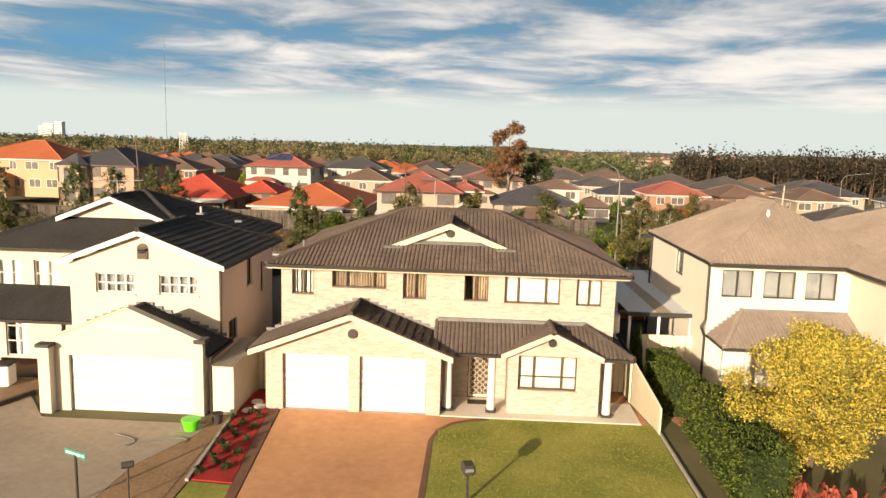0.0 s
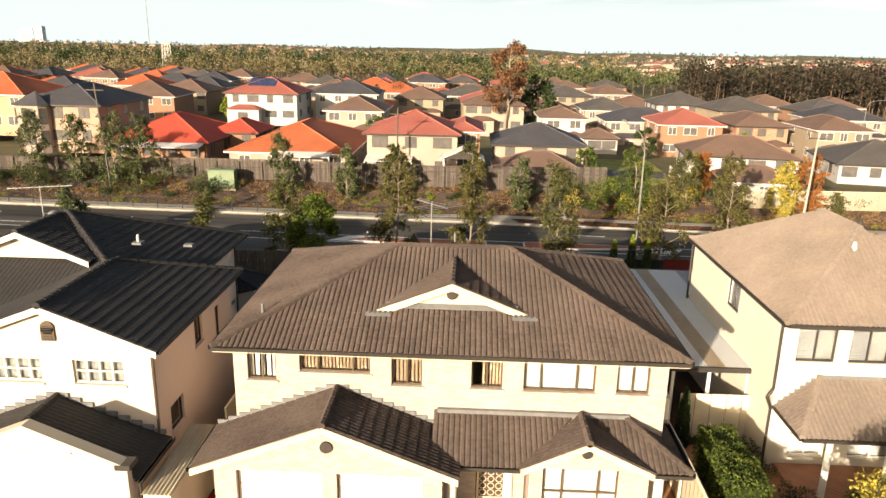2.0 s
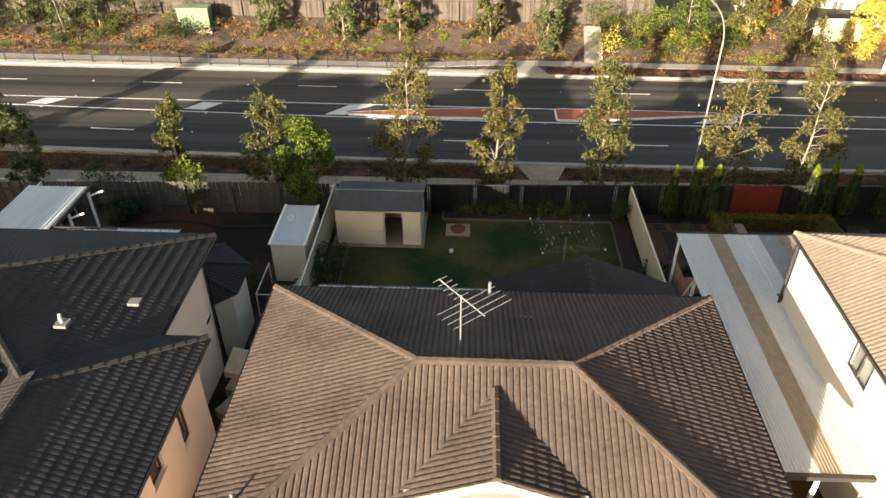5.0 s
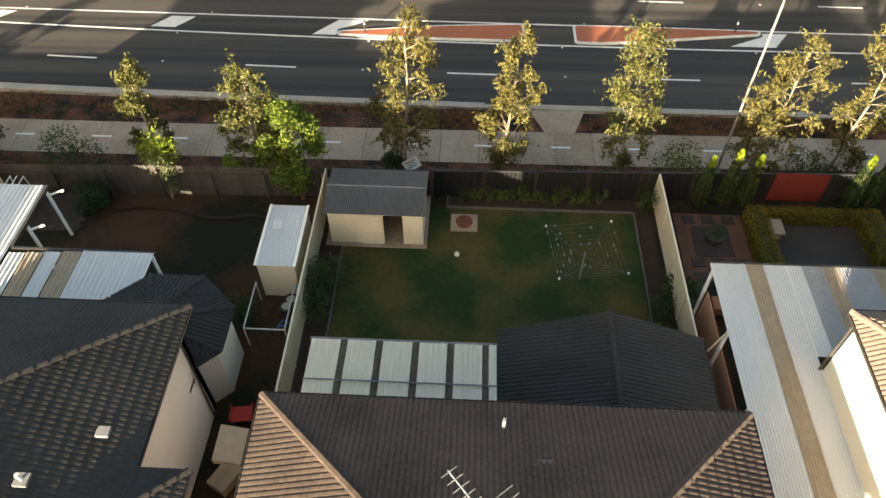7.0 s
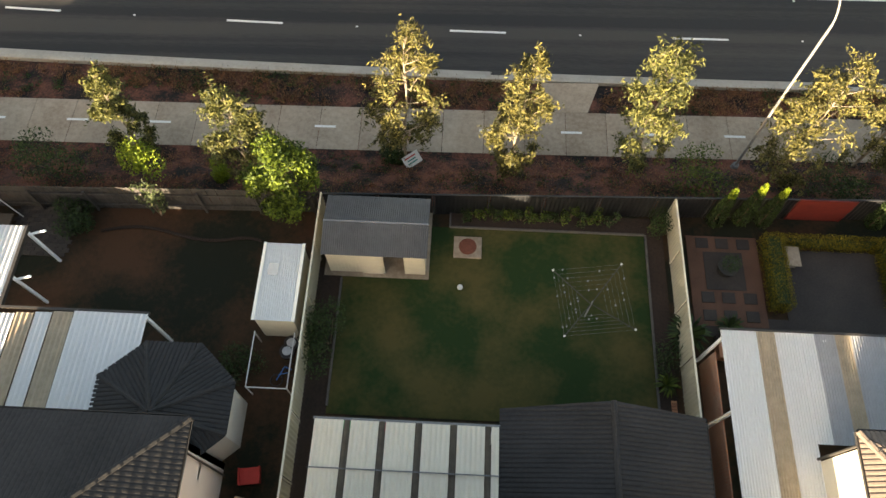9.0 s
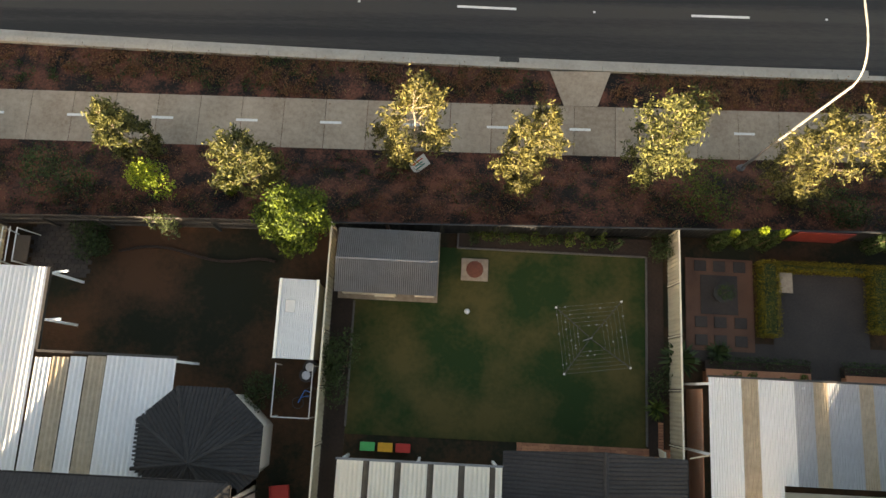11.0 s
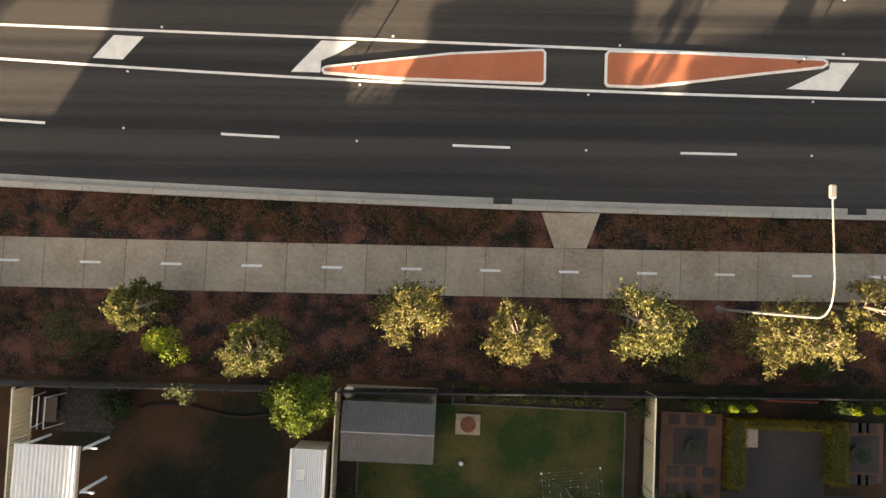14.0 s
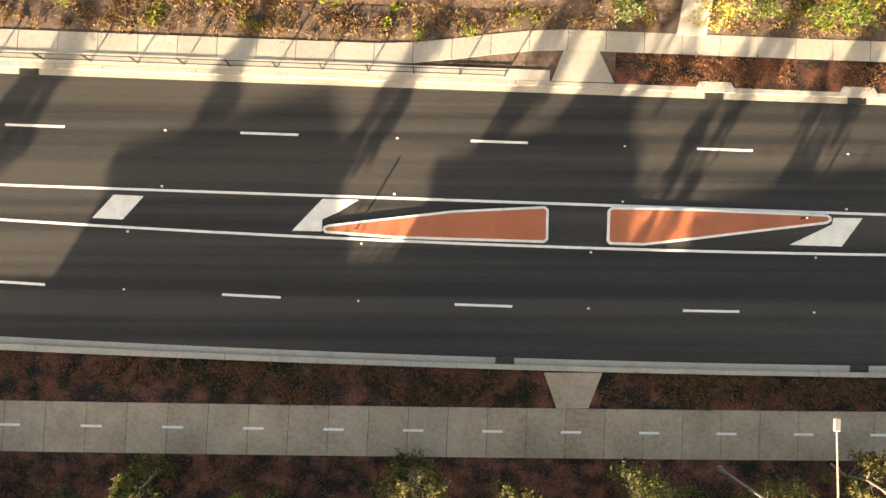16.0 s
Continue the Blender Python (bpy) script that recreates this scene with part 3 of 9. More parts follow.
def window(parent, axis, at, inward, u0, u1, z0, z1, frame_mat, mullions=(), rails=(), blind=None, slats=0, cover=(0, 1), sill=None, recess=0.08):
    """A window in an opening: frame, panes, blind and sill. inward: +1 or -1 along the axis."""
    def put(ua, ub, d0, d1, za, zb):
        d0, d1 = sorted((at + inward * d0, at + inward * d1))
        return (ua, ub, d0, d1, za, zb) if axis == "y" else (d0, d1, ua, ub, za, zb)
    w = tagged(new("window"), "")
    w.parent = parent
    f = 0.05
    bars = [put(u0, u1, recess, recess + 0.06, z0, z0 + f), put(u0, u1, recess, recess + 0.06, z1 - f, z1),
            put(u0, u0 + f, recess, recess + 0.06, z0 + f, z1 - f), put(u1 - f, u1, recess, recess + 0.06, z0 + f, z1 - f)]
    cuts_u = [u0 + f] + [u0 + (u1 - u0) * q for q in mullions] + [u1 - f]
    cuts_z = [z0 + f] + [z0 + (z1 - z0) * q for q in rails] + [z1 - f]
    bars += [put(q - 0.025, q + 0.025, recess, recess + 0.06, z0 + f, z1 - f) for q in cuts_u[1:-1]]
    bars += [put(u0 + f, u1 - f, recess + 0.005, recess + 0.055, q - 0.022, q + 0.022) for q in cuts_z[1:-1]]
    part("window_frame", boxes(*bars), frame_mat, w)
    for a, b in zip(cuts_u, cuts_u[1:]):
        for c, d in zip(cuts_z, cuts_z[1:]):
            g = part("pane", boxes(put(a + 0.026, b - 0.026, recess + 0.025, recess + 0.031, c + 0.023, d - 0.023)), M["glass"], w)
            g.visible_shadow = False
    if blind is not None:
        a, b = u0 + (u1 - u0) * cover[0], u0 + (u1 - u0) * cover[1]
        if slats:
            bm = bmesh.new()
            step = (b - a) / slats
            for i in range(slats):
                box(bm, *put(a + step * (i + 0.12), a + step * (i + 0.78), recess + 0.12, recess + 0.14, z0 + 0.05, z1 - 0.04))
        else:
            bm = boxes(put(a + 0.02, b - 0.02, recess + 0.12, recess + 0.14, z0 + 0.04, z1 - 0.03))
        part("blind", bm, blind, w)
    if sill is not None:
        part("window_sill", boxes(put(u0 - 0.06, u1 + 0.06, -0.06, recess, z0 - 0.07, z0 - 0.002)), sill, w)
    return w


def gutter(parent, pts, mat, h=0.12, d=0.1):
    """Gutter lengths along the eave line."""
    for a, b in zip(pts, pts[1:]):
        a, b = Vector(a), Vector(b)
        u = (b - a).normalized()
        n = u.cross(Vector((0, 0, 1)))
        bm = bmesh.new()
        prism(bm, [a + n * 0.0 + Vector((0, 0, -h)), a + n * d * 0.8 + Vector((0, 0, -h)), a + n * d, a + n * (d - 0.02), a + n * (d * 0.75) + Vector((0, 0, -h + 0.02)), a + Vector((0, 0, -h + 0.02)), a], b - a)
        part("gutter", bm, mat, parent)


def pipe(parent, pts, mat, r=0.04):
    bm = bmesh.new()
    for a, b in zip(pts, pts[1:]):
        tube(bm, a, b, r)
    part("downpipe", bm, mat, parent)


def caps_to(parent, lines, mat, r=0.11):
    """Ridge and hip capping, one part a line."""
    for a, b in lines:
        part("ridge_capping", capping(bmesh.new(), a, b, r), mat, parent)


def soffit(parent, x0, x1, y0, y1, z, mat, inset=0.5):
    bm = bmesh.new()
    for r in ((x0, x1, y0, y0 + inset), (x0, x1, y1 - inset, y1), (x0, x0 + inset, y0 + inset, y1 - inset), (x1 - inset, x1, y0 + inset, y1 - inset)):
        box(bm, *r, z - 0.05, z - 0.03)
    part("soffit", bm, mat, parent)


def corrugated(bm, x0, x1, y0, y1, z00, z01, pitch=0.12, amp=0.02, along="y"):
    """Corrugated sheet over a rectangle; ribs run along y (or x); z00 at the low end, z01 at the other end."""
    n = max(2, round(((x1 - x0) if along == "y" else (y1 - y0)) / pitch * 2))
    rows = []
    for e in (0, 1):
        row = []
        for i in range(n + 1):
            q = i / n
            dz = amp * (1 if i % 2 else -1)
            x, y = (x0 + (x1 - x0) * q, y1 if e else y0) if along == "y" else (x1 if e else x0, y0 + (y1 - y0) * q)
            row.append(bm.verts.new((x, y, (z01 if e else z00) + dz)))
        rows.append(row)
    faces = [bm.faces.new((rows[0][i], rows[0][i + 1], rows[1][i + 1], rows[1][i])) for i in range(n)]
    bmesh.ops.solidify(bm, geom=faces, thickness=0.006)
    return bm

# ---- the cream brick house ----
FL = 0.42
HX0, HX1, HY0, HY1, HZ = -5.17, 8.37, 30.58, 40.35, 5.45
house = thing("brick_house", "two-storey cream brick house with a brown tiled hip roof", "house")
wins = [(-4.31, -3.46, 4.25, 5.24), (-2.77, -0.69, 4.56, 5.24), (-0.07, 0.83, 4.22, 5.24), (2.26, 3.17, 4.22, 5.24), (3.78, 5.86, 4.20, 5.24), (6.47, 7.41, 4.20, 5.22)]
WX0, WX1, WY0, WY1 = -4.72, 7.92, 31.05, 39.9
bm = bmesh.new()
wall_panel(bm, "y", WY0, 0.24, WX0, WX1, FL, HZ, wins + [(2.50, 3.42, FL, 2.10)])
wall_panel(bm, "y", WY1, -0.24, WX0, WX1, YARD_Z, HZ)
wall_panel(bm, "x", WX0, 0.24, WY0 + 0.24, WY1 - 0.24, YARD_Z, HZ)
wall_panel(bm, "x", WX1, -0.24, WY0 + 0.24, WY1 - 0.24, YARD_Z, HZ)
part("wall", bm, M["brick_cream"], house)
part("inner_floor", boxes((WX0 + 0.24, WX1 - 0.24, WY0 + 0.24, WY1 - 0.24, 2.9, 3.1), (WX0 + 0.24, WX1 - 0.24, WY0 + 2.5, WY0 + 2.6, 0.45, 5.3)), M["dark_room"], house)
kinds = [("blind_cream", 5, (0, 1), (0.5,)), ("blind_brown", 20, (0, 1), (0.25, 0.75)), ("blind_brown", 8, (0.0, 1), (0.5,)), ("blind_brown", 6, (0.35, 1), (0.5,)), ("curtain_white", 0, (0, 1), (0.24, 0.74)), ("curtain_white", 0, (0, 1), (0.5,))]
for (a, b, c, d), (bl, sl, cov, mul) in zip(wins, kinds):
    window(house, "y", WY0, 1, a, b, c, d, M["frame_bronze"], mul, (), M[bl], sl, cov, M["brick_cream"])
TILE_GAP = (7, 37, 0, 6)          # columns and rows of the front slope laid tile by tile
tiles, caps, (ra, rb) = hip(HX0, HX1, HY0, HY1, HZ, 20.0, gap=TILE_GAP)
caps.free()
main_roof = part("roof", tiles, M["tile_brown"], house)
caps_to(house, [((HX0, HY0, HZ), ra), ((HX0, HY1, HZ), ra), ((HX1, HY0, HZ), rb), ((HX1, HY1, HZ), rb), (ra, rb)], M["tile_brown"], 0.12)
soffit(house, HX0, HX1, HY0, HY1, HZ, M["trim_cream"], 0.46)
for a, b in (((HX0, HY0), (HX1, HY0)), ((HX1, HY0), (HX1, HY1)), ((HX1, HY1), (HX0, HY1)), ((HX0, HY1), (HX0, HY0))):
    gutter(house, [(*a, HZ + 0.02), (*b, HZ + 0.02)], M["gutter_dark"])
    va, vb = Vector((*a, HZ - 0.16)), Vector((*b, HZ - 0.16))
    n = (vb - va).normalized().cross(Vector((0, 0, 1)))
    part("fascia", prism(bmesh.new(), [va - n * 0.03, va, va + Vector((0, 0, 0.12)), va - n * 0.03 + Vector((0, 0, 0.12))], vb - va), M["trim_cream"], house)

# small gable on the front slope
DX, DY, DB, DP = 1.62, 32.35, 6.09, 6.98
dz = lambda y: HZ + (y - HY0) * math.tan(radians(20))
dormer = tagged(new("dormer_gable"))
dormer.parent = house
part("gable_face", prism(bmesh.new(), [(DX - 2.1, DY + 0.12, DB + 0.0), (DX + 2.1, DY + 0.12, DB + 0.0), (DX, DY + 0.12, DP - 0.12)], (0, 0.12, 0)), M["trim_cream"], dormer)
for s in (-1, 1):
    bm = bmesh.new()
    low, top = Vector((DX + s * 2.3, DY - 0.12, DB - 0.02)), Vector((DX, DY - 0.12, DP))
    back_top, back_low = Vector((DX, 34.85, DP)), Vector((DX + s * 2.3, DY + 0.0, DB - 0.02))
    pts = [low, top, back_top, back_low]
    pts = [back_low, low, top, back_top] if s < 0 else [low, back_low, back_top, top]
    slope(bm, pts)
    part("dormer_roof", bm, M["tile_brown"], dormer)
    d = Vector((0, 0, -0.20))
    part("barge_board", prism(bmesh.new(), [low + Vector((0, -0.02, 0.02)), top + Vector((0, -0.02, 0.02)), top + d + Vector((0, -0.02, 0)), low + d * 0.7 + Vector((-s * 0.15, -0.02, 0))], (0, 0.05, 0)), M["trim_cream"], dormer)
    part("valley_flashing", boxes((-0.38, 0.38, -0.10, 0.10, 0.045, 0.055), bevel=0.004), M["lead"], dormer, "crumpled grey lead flashing", pose(DX + s * 2.2, DY - 0.28, dz(DY - 0.28), 20, 0, 0))
part("ridge_capping", capping(bmesh.new(), (DX, DY - 0.12, DP + 0.02), (DX, 34.8, DP + 0.02), 0.11), M["tile_brown"], dormer)
part("gable_vent", tube(bmesh.new(), (DX, DY + 0.13, 6.60), (DX, DY + 0.06, 6.60), 0.17, sides=20), M["gutter_dark"], dormer, "round dark louvred vent")
part("apron_flashing", prism(bmesh.new(), [(DX - 2.0, DY - 0.05, dz(DY - 0.05) + 0.08), (DX + 2.0, DY - 0.05, dz(DY - 0.05) + 0.08), (DX + 2.0, DY + 0.13, dz(DY + 0.13) + 0.12), (DX - 2.0, DY + 0.13, dz(DY + 0.13) + 0.12)], (0, 0, 0.02)), M["lead"], dormer)
part("vent_pipe", tube(bmesh.new(), (-4.15, 32.3, dz(31.7)), (-4.15, 32.3, dz(31.7) + 0.3), 0.045), M["lead"], house)
part("vent_pipe", tube(bmesh.new(), (1.54, 39.25, 6.3), (1.54, 39.25, 6.75), 0.05), M["lead"], house)
part("vent_flashing", boxes((2.4, 2.8, 38.05, 38.45, 6.12, 6.2)), M["lead"], house)

# garage wing
GX, GZE, GZR = -1.66, 2.68, 4.10
gw = [(-4.15, -1.76, FL, 2.50), (-1.36, 1.03, FL, 2.50)]
bm = bmesh.new()
wall_panel(bm, "y", 29.05, 0.24, -4.76, 1.54, FL - 0.05, 2.75, gw)
prism(bm, [(-4.76, 29.05, 2.75), (1.54, 29.05, 2.75), (GX + 0.05, 29.05, 3.98)], (0, 0.24, 0))
wall_panel(bm, "x", -4.76, 0.24, 29.29, WY0, FL - 0.3, 2.75)
wall_panel(bm, "x", 1.54, -0.24, 29.29, WY0, FL - 0.3, 2.75)
part("garage_wall", bm, M["brick_cream"], house)
part("garage_floor", boxes((-4.52, 1.3, 29.3, WY0, FL - 0.1, FL - 0.02)), M["concrete"], house)
for a, b, c, d in gw:
    gd = tagged(new("garage_door"), "white panelled steel garage door, closed")
    gd.parent = house
    n = 4
    for i in range(n):
        z0, z1 = c + (d - c) * i / n, c + (d - c) * (i + 1) / n
        part("door_panel", boxes((a + 0.02, b - 0.02, 29.22, 29.27, z0 + 0.006, z1 - 0.006), bevel=0.01), M["white"], gd)
part("gable_vent", tube(bmesh.new(), (-1.62, 29.06, 3.33), (-1.62, 28.98, 3.33), 0.17, sides=20), M["gutter_dark"], house, "round dark louvred vent")
for s in (-1, 1):
    bm = bmesh.new()
    ex = GX + s * 3.64
    f0, f1, r1, r0 = Vector((ex, 28.72, GZE)), Vector((ex, WY0, GZE)), Vector((GX, WY0, GZR)), Vector((GX, 28.72, GZR))
    slope(bm, [f1, f0, r0, r1] if s < 0 else [f0, f1, r1, r0])
    part("garage_roof", bm, M["tile_brown"], house)
    part("barge_board", prism(bmesh.new(), [f0 + Vector((0, -0.02, 0)), r0 + Vector((0, -0.02, 0.0)), r0 + Vector((0, -0.02, -0.2)), f0 + Vector((0, -0.02, -0.2))], (0, 0.06, 0)), M["trim_cream"], house)
    for i in range(11):
        q = (i + 0.5) / 11
        c = f1.lerp(r1, q)
        part("flashing_step", boxes((c.x - 0.165, c.x + 0.165, c.y - 0.05, c.y - 0.004, c.z + 0.02, c.z + 0.15)), M["lead"], house)
gutter(house, [(GX - 3.64, WY0, GZE + 0.02), (GX - 3.64, 28.72, GZE + 0.02)], M["gutter_dark"])
part("ridge_capping", capping(bmesh.new(), (GX, 28.7, GZR + 0.02), (GX, WY0 - 0.05, GZR + 0.02)), M["tile_brown"], house)

# skirt roof over the porch and front room
SZE, SZR, SY = 2.66, 3.47, 29.42
part("porch_roof", slope(bmesh.new(), [(1.2, SY, SZE), (3.72, SY, SZE), (5.34, WY0, SZR), (1.2, WY0, SZR)]), M["tile_brown"], house)
part("porch_roof", slope(bmesh.new(), [(7.28, SY, SZE), (8.38, SY, SZE), (6.75, WY0, SZR), (5.66, WY0, SZR)]), M["tile_brown"], house)
part("porch_roof", slope(bmesh.new(), [(8.38, SY, SZE), (8.38, WY0 + 1.2, SZE), (7.92, WY0 + 1.2, SZE + 0.24), (7.92, WY0, SZE + 0.24), (6.75, WY0, SZR)]), M["tile_brown"], house)
caps_to(house, [((8.38, SY, SZE + 0.02), (6.75, WY0, SZR + 0.02))], M["tile_brown"])
gutter(house, [(1.96, SY, SZE + 0.01), (3.7, SY, SZE + 0.01)], M["gutter_dark"])
gutter(house, [(7.3, SY, SZE + 0.01), (8.38, SY, SZE + 0.01), (8.38, WY0 + 1.2, SZE + 0.01)], M["gutter_dark"])
part("wall_flashing", boxes((1.3, 6.9, WY0 - 0.14, WY0 - 0.004, SZR - 0.02, SZR + 0.10)), M["lead"], house)
PX, PZ = 5.50, 3.55
for s in (-1, 1):
    ex = PX + s * 1.82
    yb = SY + (PZ - SZE) / (SZR - SZE) * (WY0 - SY)
    f0, f1, r1, r0 = Vector((ex, 29.28, SZE + 0.03)), Vector((ex, SY + 0.05, SZE + 0.03)), Vector((PX, min(yb, WY0 - 0.05), PZ)), Vector((PX, 29.28, PZ))
    part("small_gable_roof", slope(bmesh.new(), [f1, f0, r0, r1] if s < 0 else [f0, f1, r1, r0]), M["tile_brown"], house)
    part("barge_board", prism(bmesh.new(), [f0 + Vector((0, -0.02, 0.02)), r0 + Vector((0, -0.02, 0.02)), r0 + Vector((0, -0.02, -0.17)), f0 + Vector((0, -0.02, -0.17))], (0, 0.05, 0)), M["trim_cream"], house)
part("ridge_capping", capping(bmesh.new(), (PX, 29.26, PZ + 0.02), (PX, WY0 - 0.1, PZ + 0.02)), M["tile_brown"], house)
bm = bmesh.new()
wall_panel(bm, "y", 29.55, 0.24, 3.95, 7.25, FL, SZE, [(4.32, 6.42, 1.36, 2.62)])
prism(bm, [(3.95, 29.55, SZE), (7.1, 29.55, SZE), (PX, 29.55, PZ - 0.1)], (0, 0.2, 0))
wall_panel(bm, "x", 3.95, 0.24, 29.79, WY0, FL, SZE)
wall_panel(bm, "x", 7.25, -0.24, 29.79, WY0, FL, SZE)
part("front_room_wall", bm, M["brick_cream"], house)
part("gable_vent", tube(bmesh.new(), (PX, 29.56, 3.13), (PX, 29.5, 3.13), 0.15, sides=20), M["gutter_dark"], house, "round dark louvred vent")
window(house, "y", 29.55, 1, 4.32, 6.42, 1.36, 2.62, M["frame_bronze"], (0.26, 0.74), (0.38,), M["curtain_white"], 0, (0, 1), M["brick_cream"])
part("porch_floor", boxes((1.56, 8.72, 29.0, WY0 - 0.01, FL - 0.3, FL + 0.03), bevel=0.02), M["porch_tile"], house, "pale tiled porch floor")
for cx in (1.80, 3.38, 7.55):
    col = tagged(new("porch_column"))
    col.parent = house
    part("shaft", tube(bmesh.new(), (cx, 29.62, FL + 0.1), (cx, 29.62, 2.52), 0.15, 0.13, 20), M["white"], col)
    part("base", boxes((cx - 0.19, cx + 0.19, 29.43, 29.81, FL + 0.03, FL + 0.13), bevel=0.02), M["gutter_dark"], col)
    part("capital", boxes((cx - 0.18, cx + 0.18, 29.44, 29.80, 2.50, 2.60), bevel=0.02), M["white"], col)
door = tagged(new("front_door"), "dark timber door behind a white scrollwork security screen")
door.parent = house
part("leaf", boxes((2.53, 3.40, 31.16, 31.2, FL + 0.04, 2.08)), M["frame_bronze"], door)
bm = boxes((2.53, 2.60, 31.08, 31.12, FL + 0.04, 2.08), (3.33, 3.40, 31.08, 31.12, FL + 0.04, 2.08), (2.60, 3.33, 31.08, 31.12, 2.0, 2.08), (2.60, 3.33, 31.08, 31.12, FL + 0.04, FL + 0.14))
for i in range(3):
    for j in range(7):
        cx, cz = 2.72 + 0.245 * i, FL + 0.28 + 0.235 * j
        for k in range(8):
            a0, a1 = k * math.pi / 4, (k + 1) * math.pi / 4
            tube(bm, (cx + 0.1 * math.cos(a0), 31.1, cz + 0.1 * math.sin(a0)), (cx + 0.1 * math.cos(a1), 31.1, cz + 0.1 * math.sin(a1)), 0.014, sides=5)
part("security_screen", bm, M["trim_cream"], door, "cream scrollwork security screen")
mat_ob = thing("door_mat", "dark rubber door mat on the porch", "mat", (2.9, 30.5, FL + 0.032))
part("mat", boxes((-0.38, 0.38, -0.22, 0.22, 0, 0.02), bevel=0.006), M["gutter_dark"], mat_ob)
ac = thing("air_conditioner", "white outdoor air conditioning unit on the side wall", "air conditioner", (8.1, 32.2, 3.0))
part("casing", boxes((-0.17, 0.2, -0.45, 0.45, 0, 0.75), bevel=0.03), M["white"], ac)
part("fan_grille", tube(bmesh.new(), (0.2, 0, 0.38), (0.22, 0, 0.38), 0.27, sides=20), M["gutter_dark"], ac)

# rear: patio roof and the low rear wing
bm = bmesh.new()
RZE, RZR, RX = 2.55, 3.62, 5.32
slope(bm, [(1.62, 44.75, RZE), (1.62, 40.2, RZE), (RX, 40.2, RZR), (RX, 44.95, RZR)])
# Black tile replaces the house's brown: the roof's shade is in the colour.
part("rear_roof", bm, M["tile_black"], house, "rear wing roof, tiled dark to stand for its shade")
part("rear_roof", slope(bmesh.new(), [(8.66, 40.2, RZE), (8.66, 44.75, RZE), (RX, 44.95, RZR), (RX, 40.2, RZR)]), M["tile_black"], house, "rear wing roof, tiled dark to stand for its shade")
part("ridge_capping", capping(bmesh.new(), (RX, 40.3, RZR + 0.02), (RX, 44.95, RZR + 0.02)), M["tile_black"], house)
gutter(house, [(8.66, 40.2, RZE), (8.66, 44.75, RZE)], M["gutter_dark"])
bm = bmesh.new()
wall_panel(bm, "y", 44.3, -0.24, 2.1, 8.1, YARD_Z, 2.5, [(4.2, 6.6, 0.0, 1.9)])
prism(bm, [(2.1, 44.3, 2.5), (8.1, 44.3, 2.5), (RX, 44.3, 3.5)], (0, -0.24, 0))
wall_panel(bm, "x", 2.1, 0.24, WY1, 44.06, YARD_Z, 2.55)
wall_panel(bm, "x", 8.1, -0.24, WY1, 44.06, YARD_Z, 2.55)
part("rear_wall", bm, M["brick_cream"], house)
window(house, "y", 44.3, -1, 4.2, 6.6, 0.0, 1.9, M["frame_bronze"], (0.5,), (), M["curtain_white"], 0, (0, 1))
pat = thing("patio_cover", "white corrugated patio roof with narrow translucent strips", "patio cover")
edges = [-4.82, -3.78, -3.56, -2.56, -2.34, -1.30, -1.08, -0.10, 0.12, 1.10, 1.30, 1.58]
for i, (a, b) in enumerate(zip(edges, edges[1:])):
    part("roof_sheet", corrugated(bmesh.new(), a + 0.01, b - 0.01, 40.3, 44.1, 2.74, 2.58, 0.17, 0.02), M["steel_ivory"] if i % 2 == 0 else M["sheet_smoke"], pat, "" if i % 2 == 0 else "brownish translucent sheet")
part("rail", boxes((-4.85, 1.6, 42.44, 42.48, 2.68, 2.715)), M["lead"], pat)
part("edge_gutter", boxes((-4.86, 1.62, 44.1, 44.18, 2.46, 2.58)), M["lead"], pat)
for x in (-4.7, -1.7, 1.4):
    part("post", boxes((x - 0.05, x + 0.05, 44.0, 44.1, YARD_Z, 2.5)), M["steel_white"], pat)
ant = thing("tv_antenna", "thin aluminium television antenna on the ridge", "antenna", (0.75, 36.4, 7.0), -50)
part("mast", tube(bmesh.new(), (0, 0, -0.1), (0, 0, 1.55), 0.022), M["metal"], ant)
part("boom", tube(bmesh.new(), (-0.9, 0, 1.5), (0.9, 0, 1.5), 0.018), M["metal"], ant)
for i in range(9):
    q = -0.85 + i * 0.21
    ln = 0.22 if i < 5 else 0.9
    part("element", tube(bmesh.new(), (q, -ln, 1.52), (q, ln, 1.52), 0.009, sides=5), M["metal"], ant)

# ---- the rendered house with the black roof ----
lh = thing("rendered_house", "two-storey white rendered house with a black tiled roof", "house")
LZ = 5.32
# main block
LX0, LX1, LY0, LY1 = -18.6, -8.1, 33.0, 43.35
lwins = [(-17.6, -16.5, 3.55, 4.75), (-16.0, -14.9, 3.55, 4.75)]
bm = bmesh.new()
wall_panel(bm, "y", LY0 + 0.5, 0.24, LX0 + 0.5, -13.0, FL, LZ, lwins + [(-17.4, -16.4, 0.5, 2.5)])
wall_panel(bm, "y", LY1 - 0.5, -0.24, LX0 + 0.5, LX1 - 0.4, YARD_Z, LZ)
wall_panel(bm, "x", LX0 + 0.5, 0.24, LY0 + 0.74, LY1 - 0.74, YARD_Z, LZ)
part("wall", bm, M["render_white"], lh)
part("side_wall", wall_panel(bmesh.new(), "x", LX1 - 0.4, -0.24, 37.6, LY1 - 0.5, YARD_Z, LZ), M["render_bounce"], lh)
for a, b, c, d in lwins:
    window(lh, "y", LY0 + 0.5, 1, a, b, c, d, M["white"], (0.5,), (0.5,), M["curtain_white"])
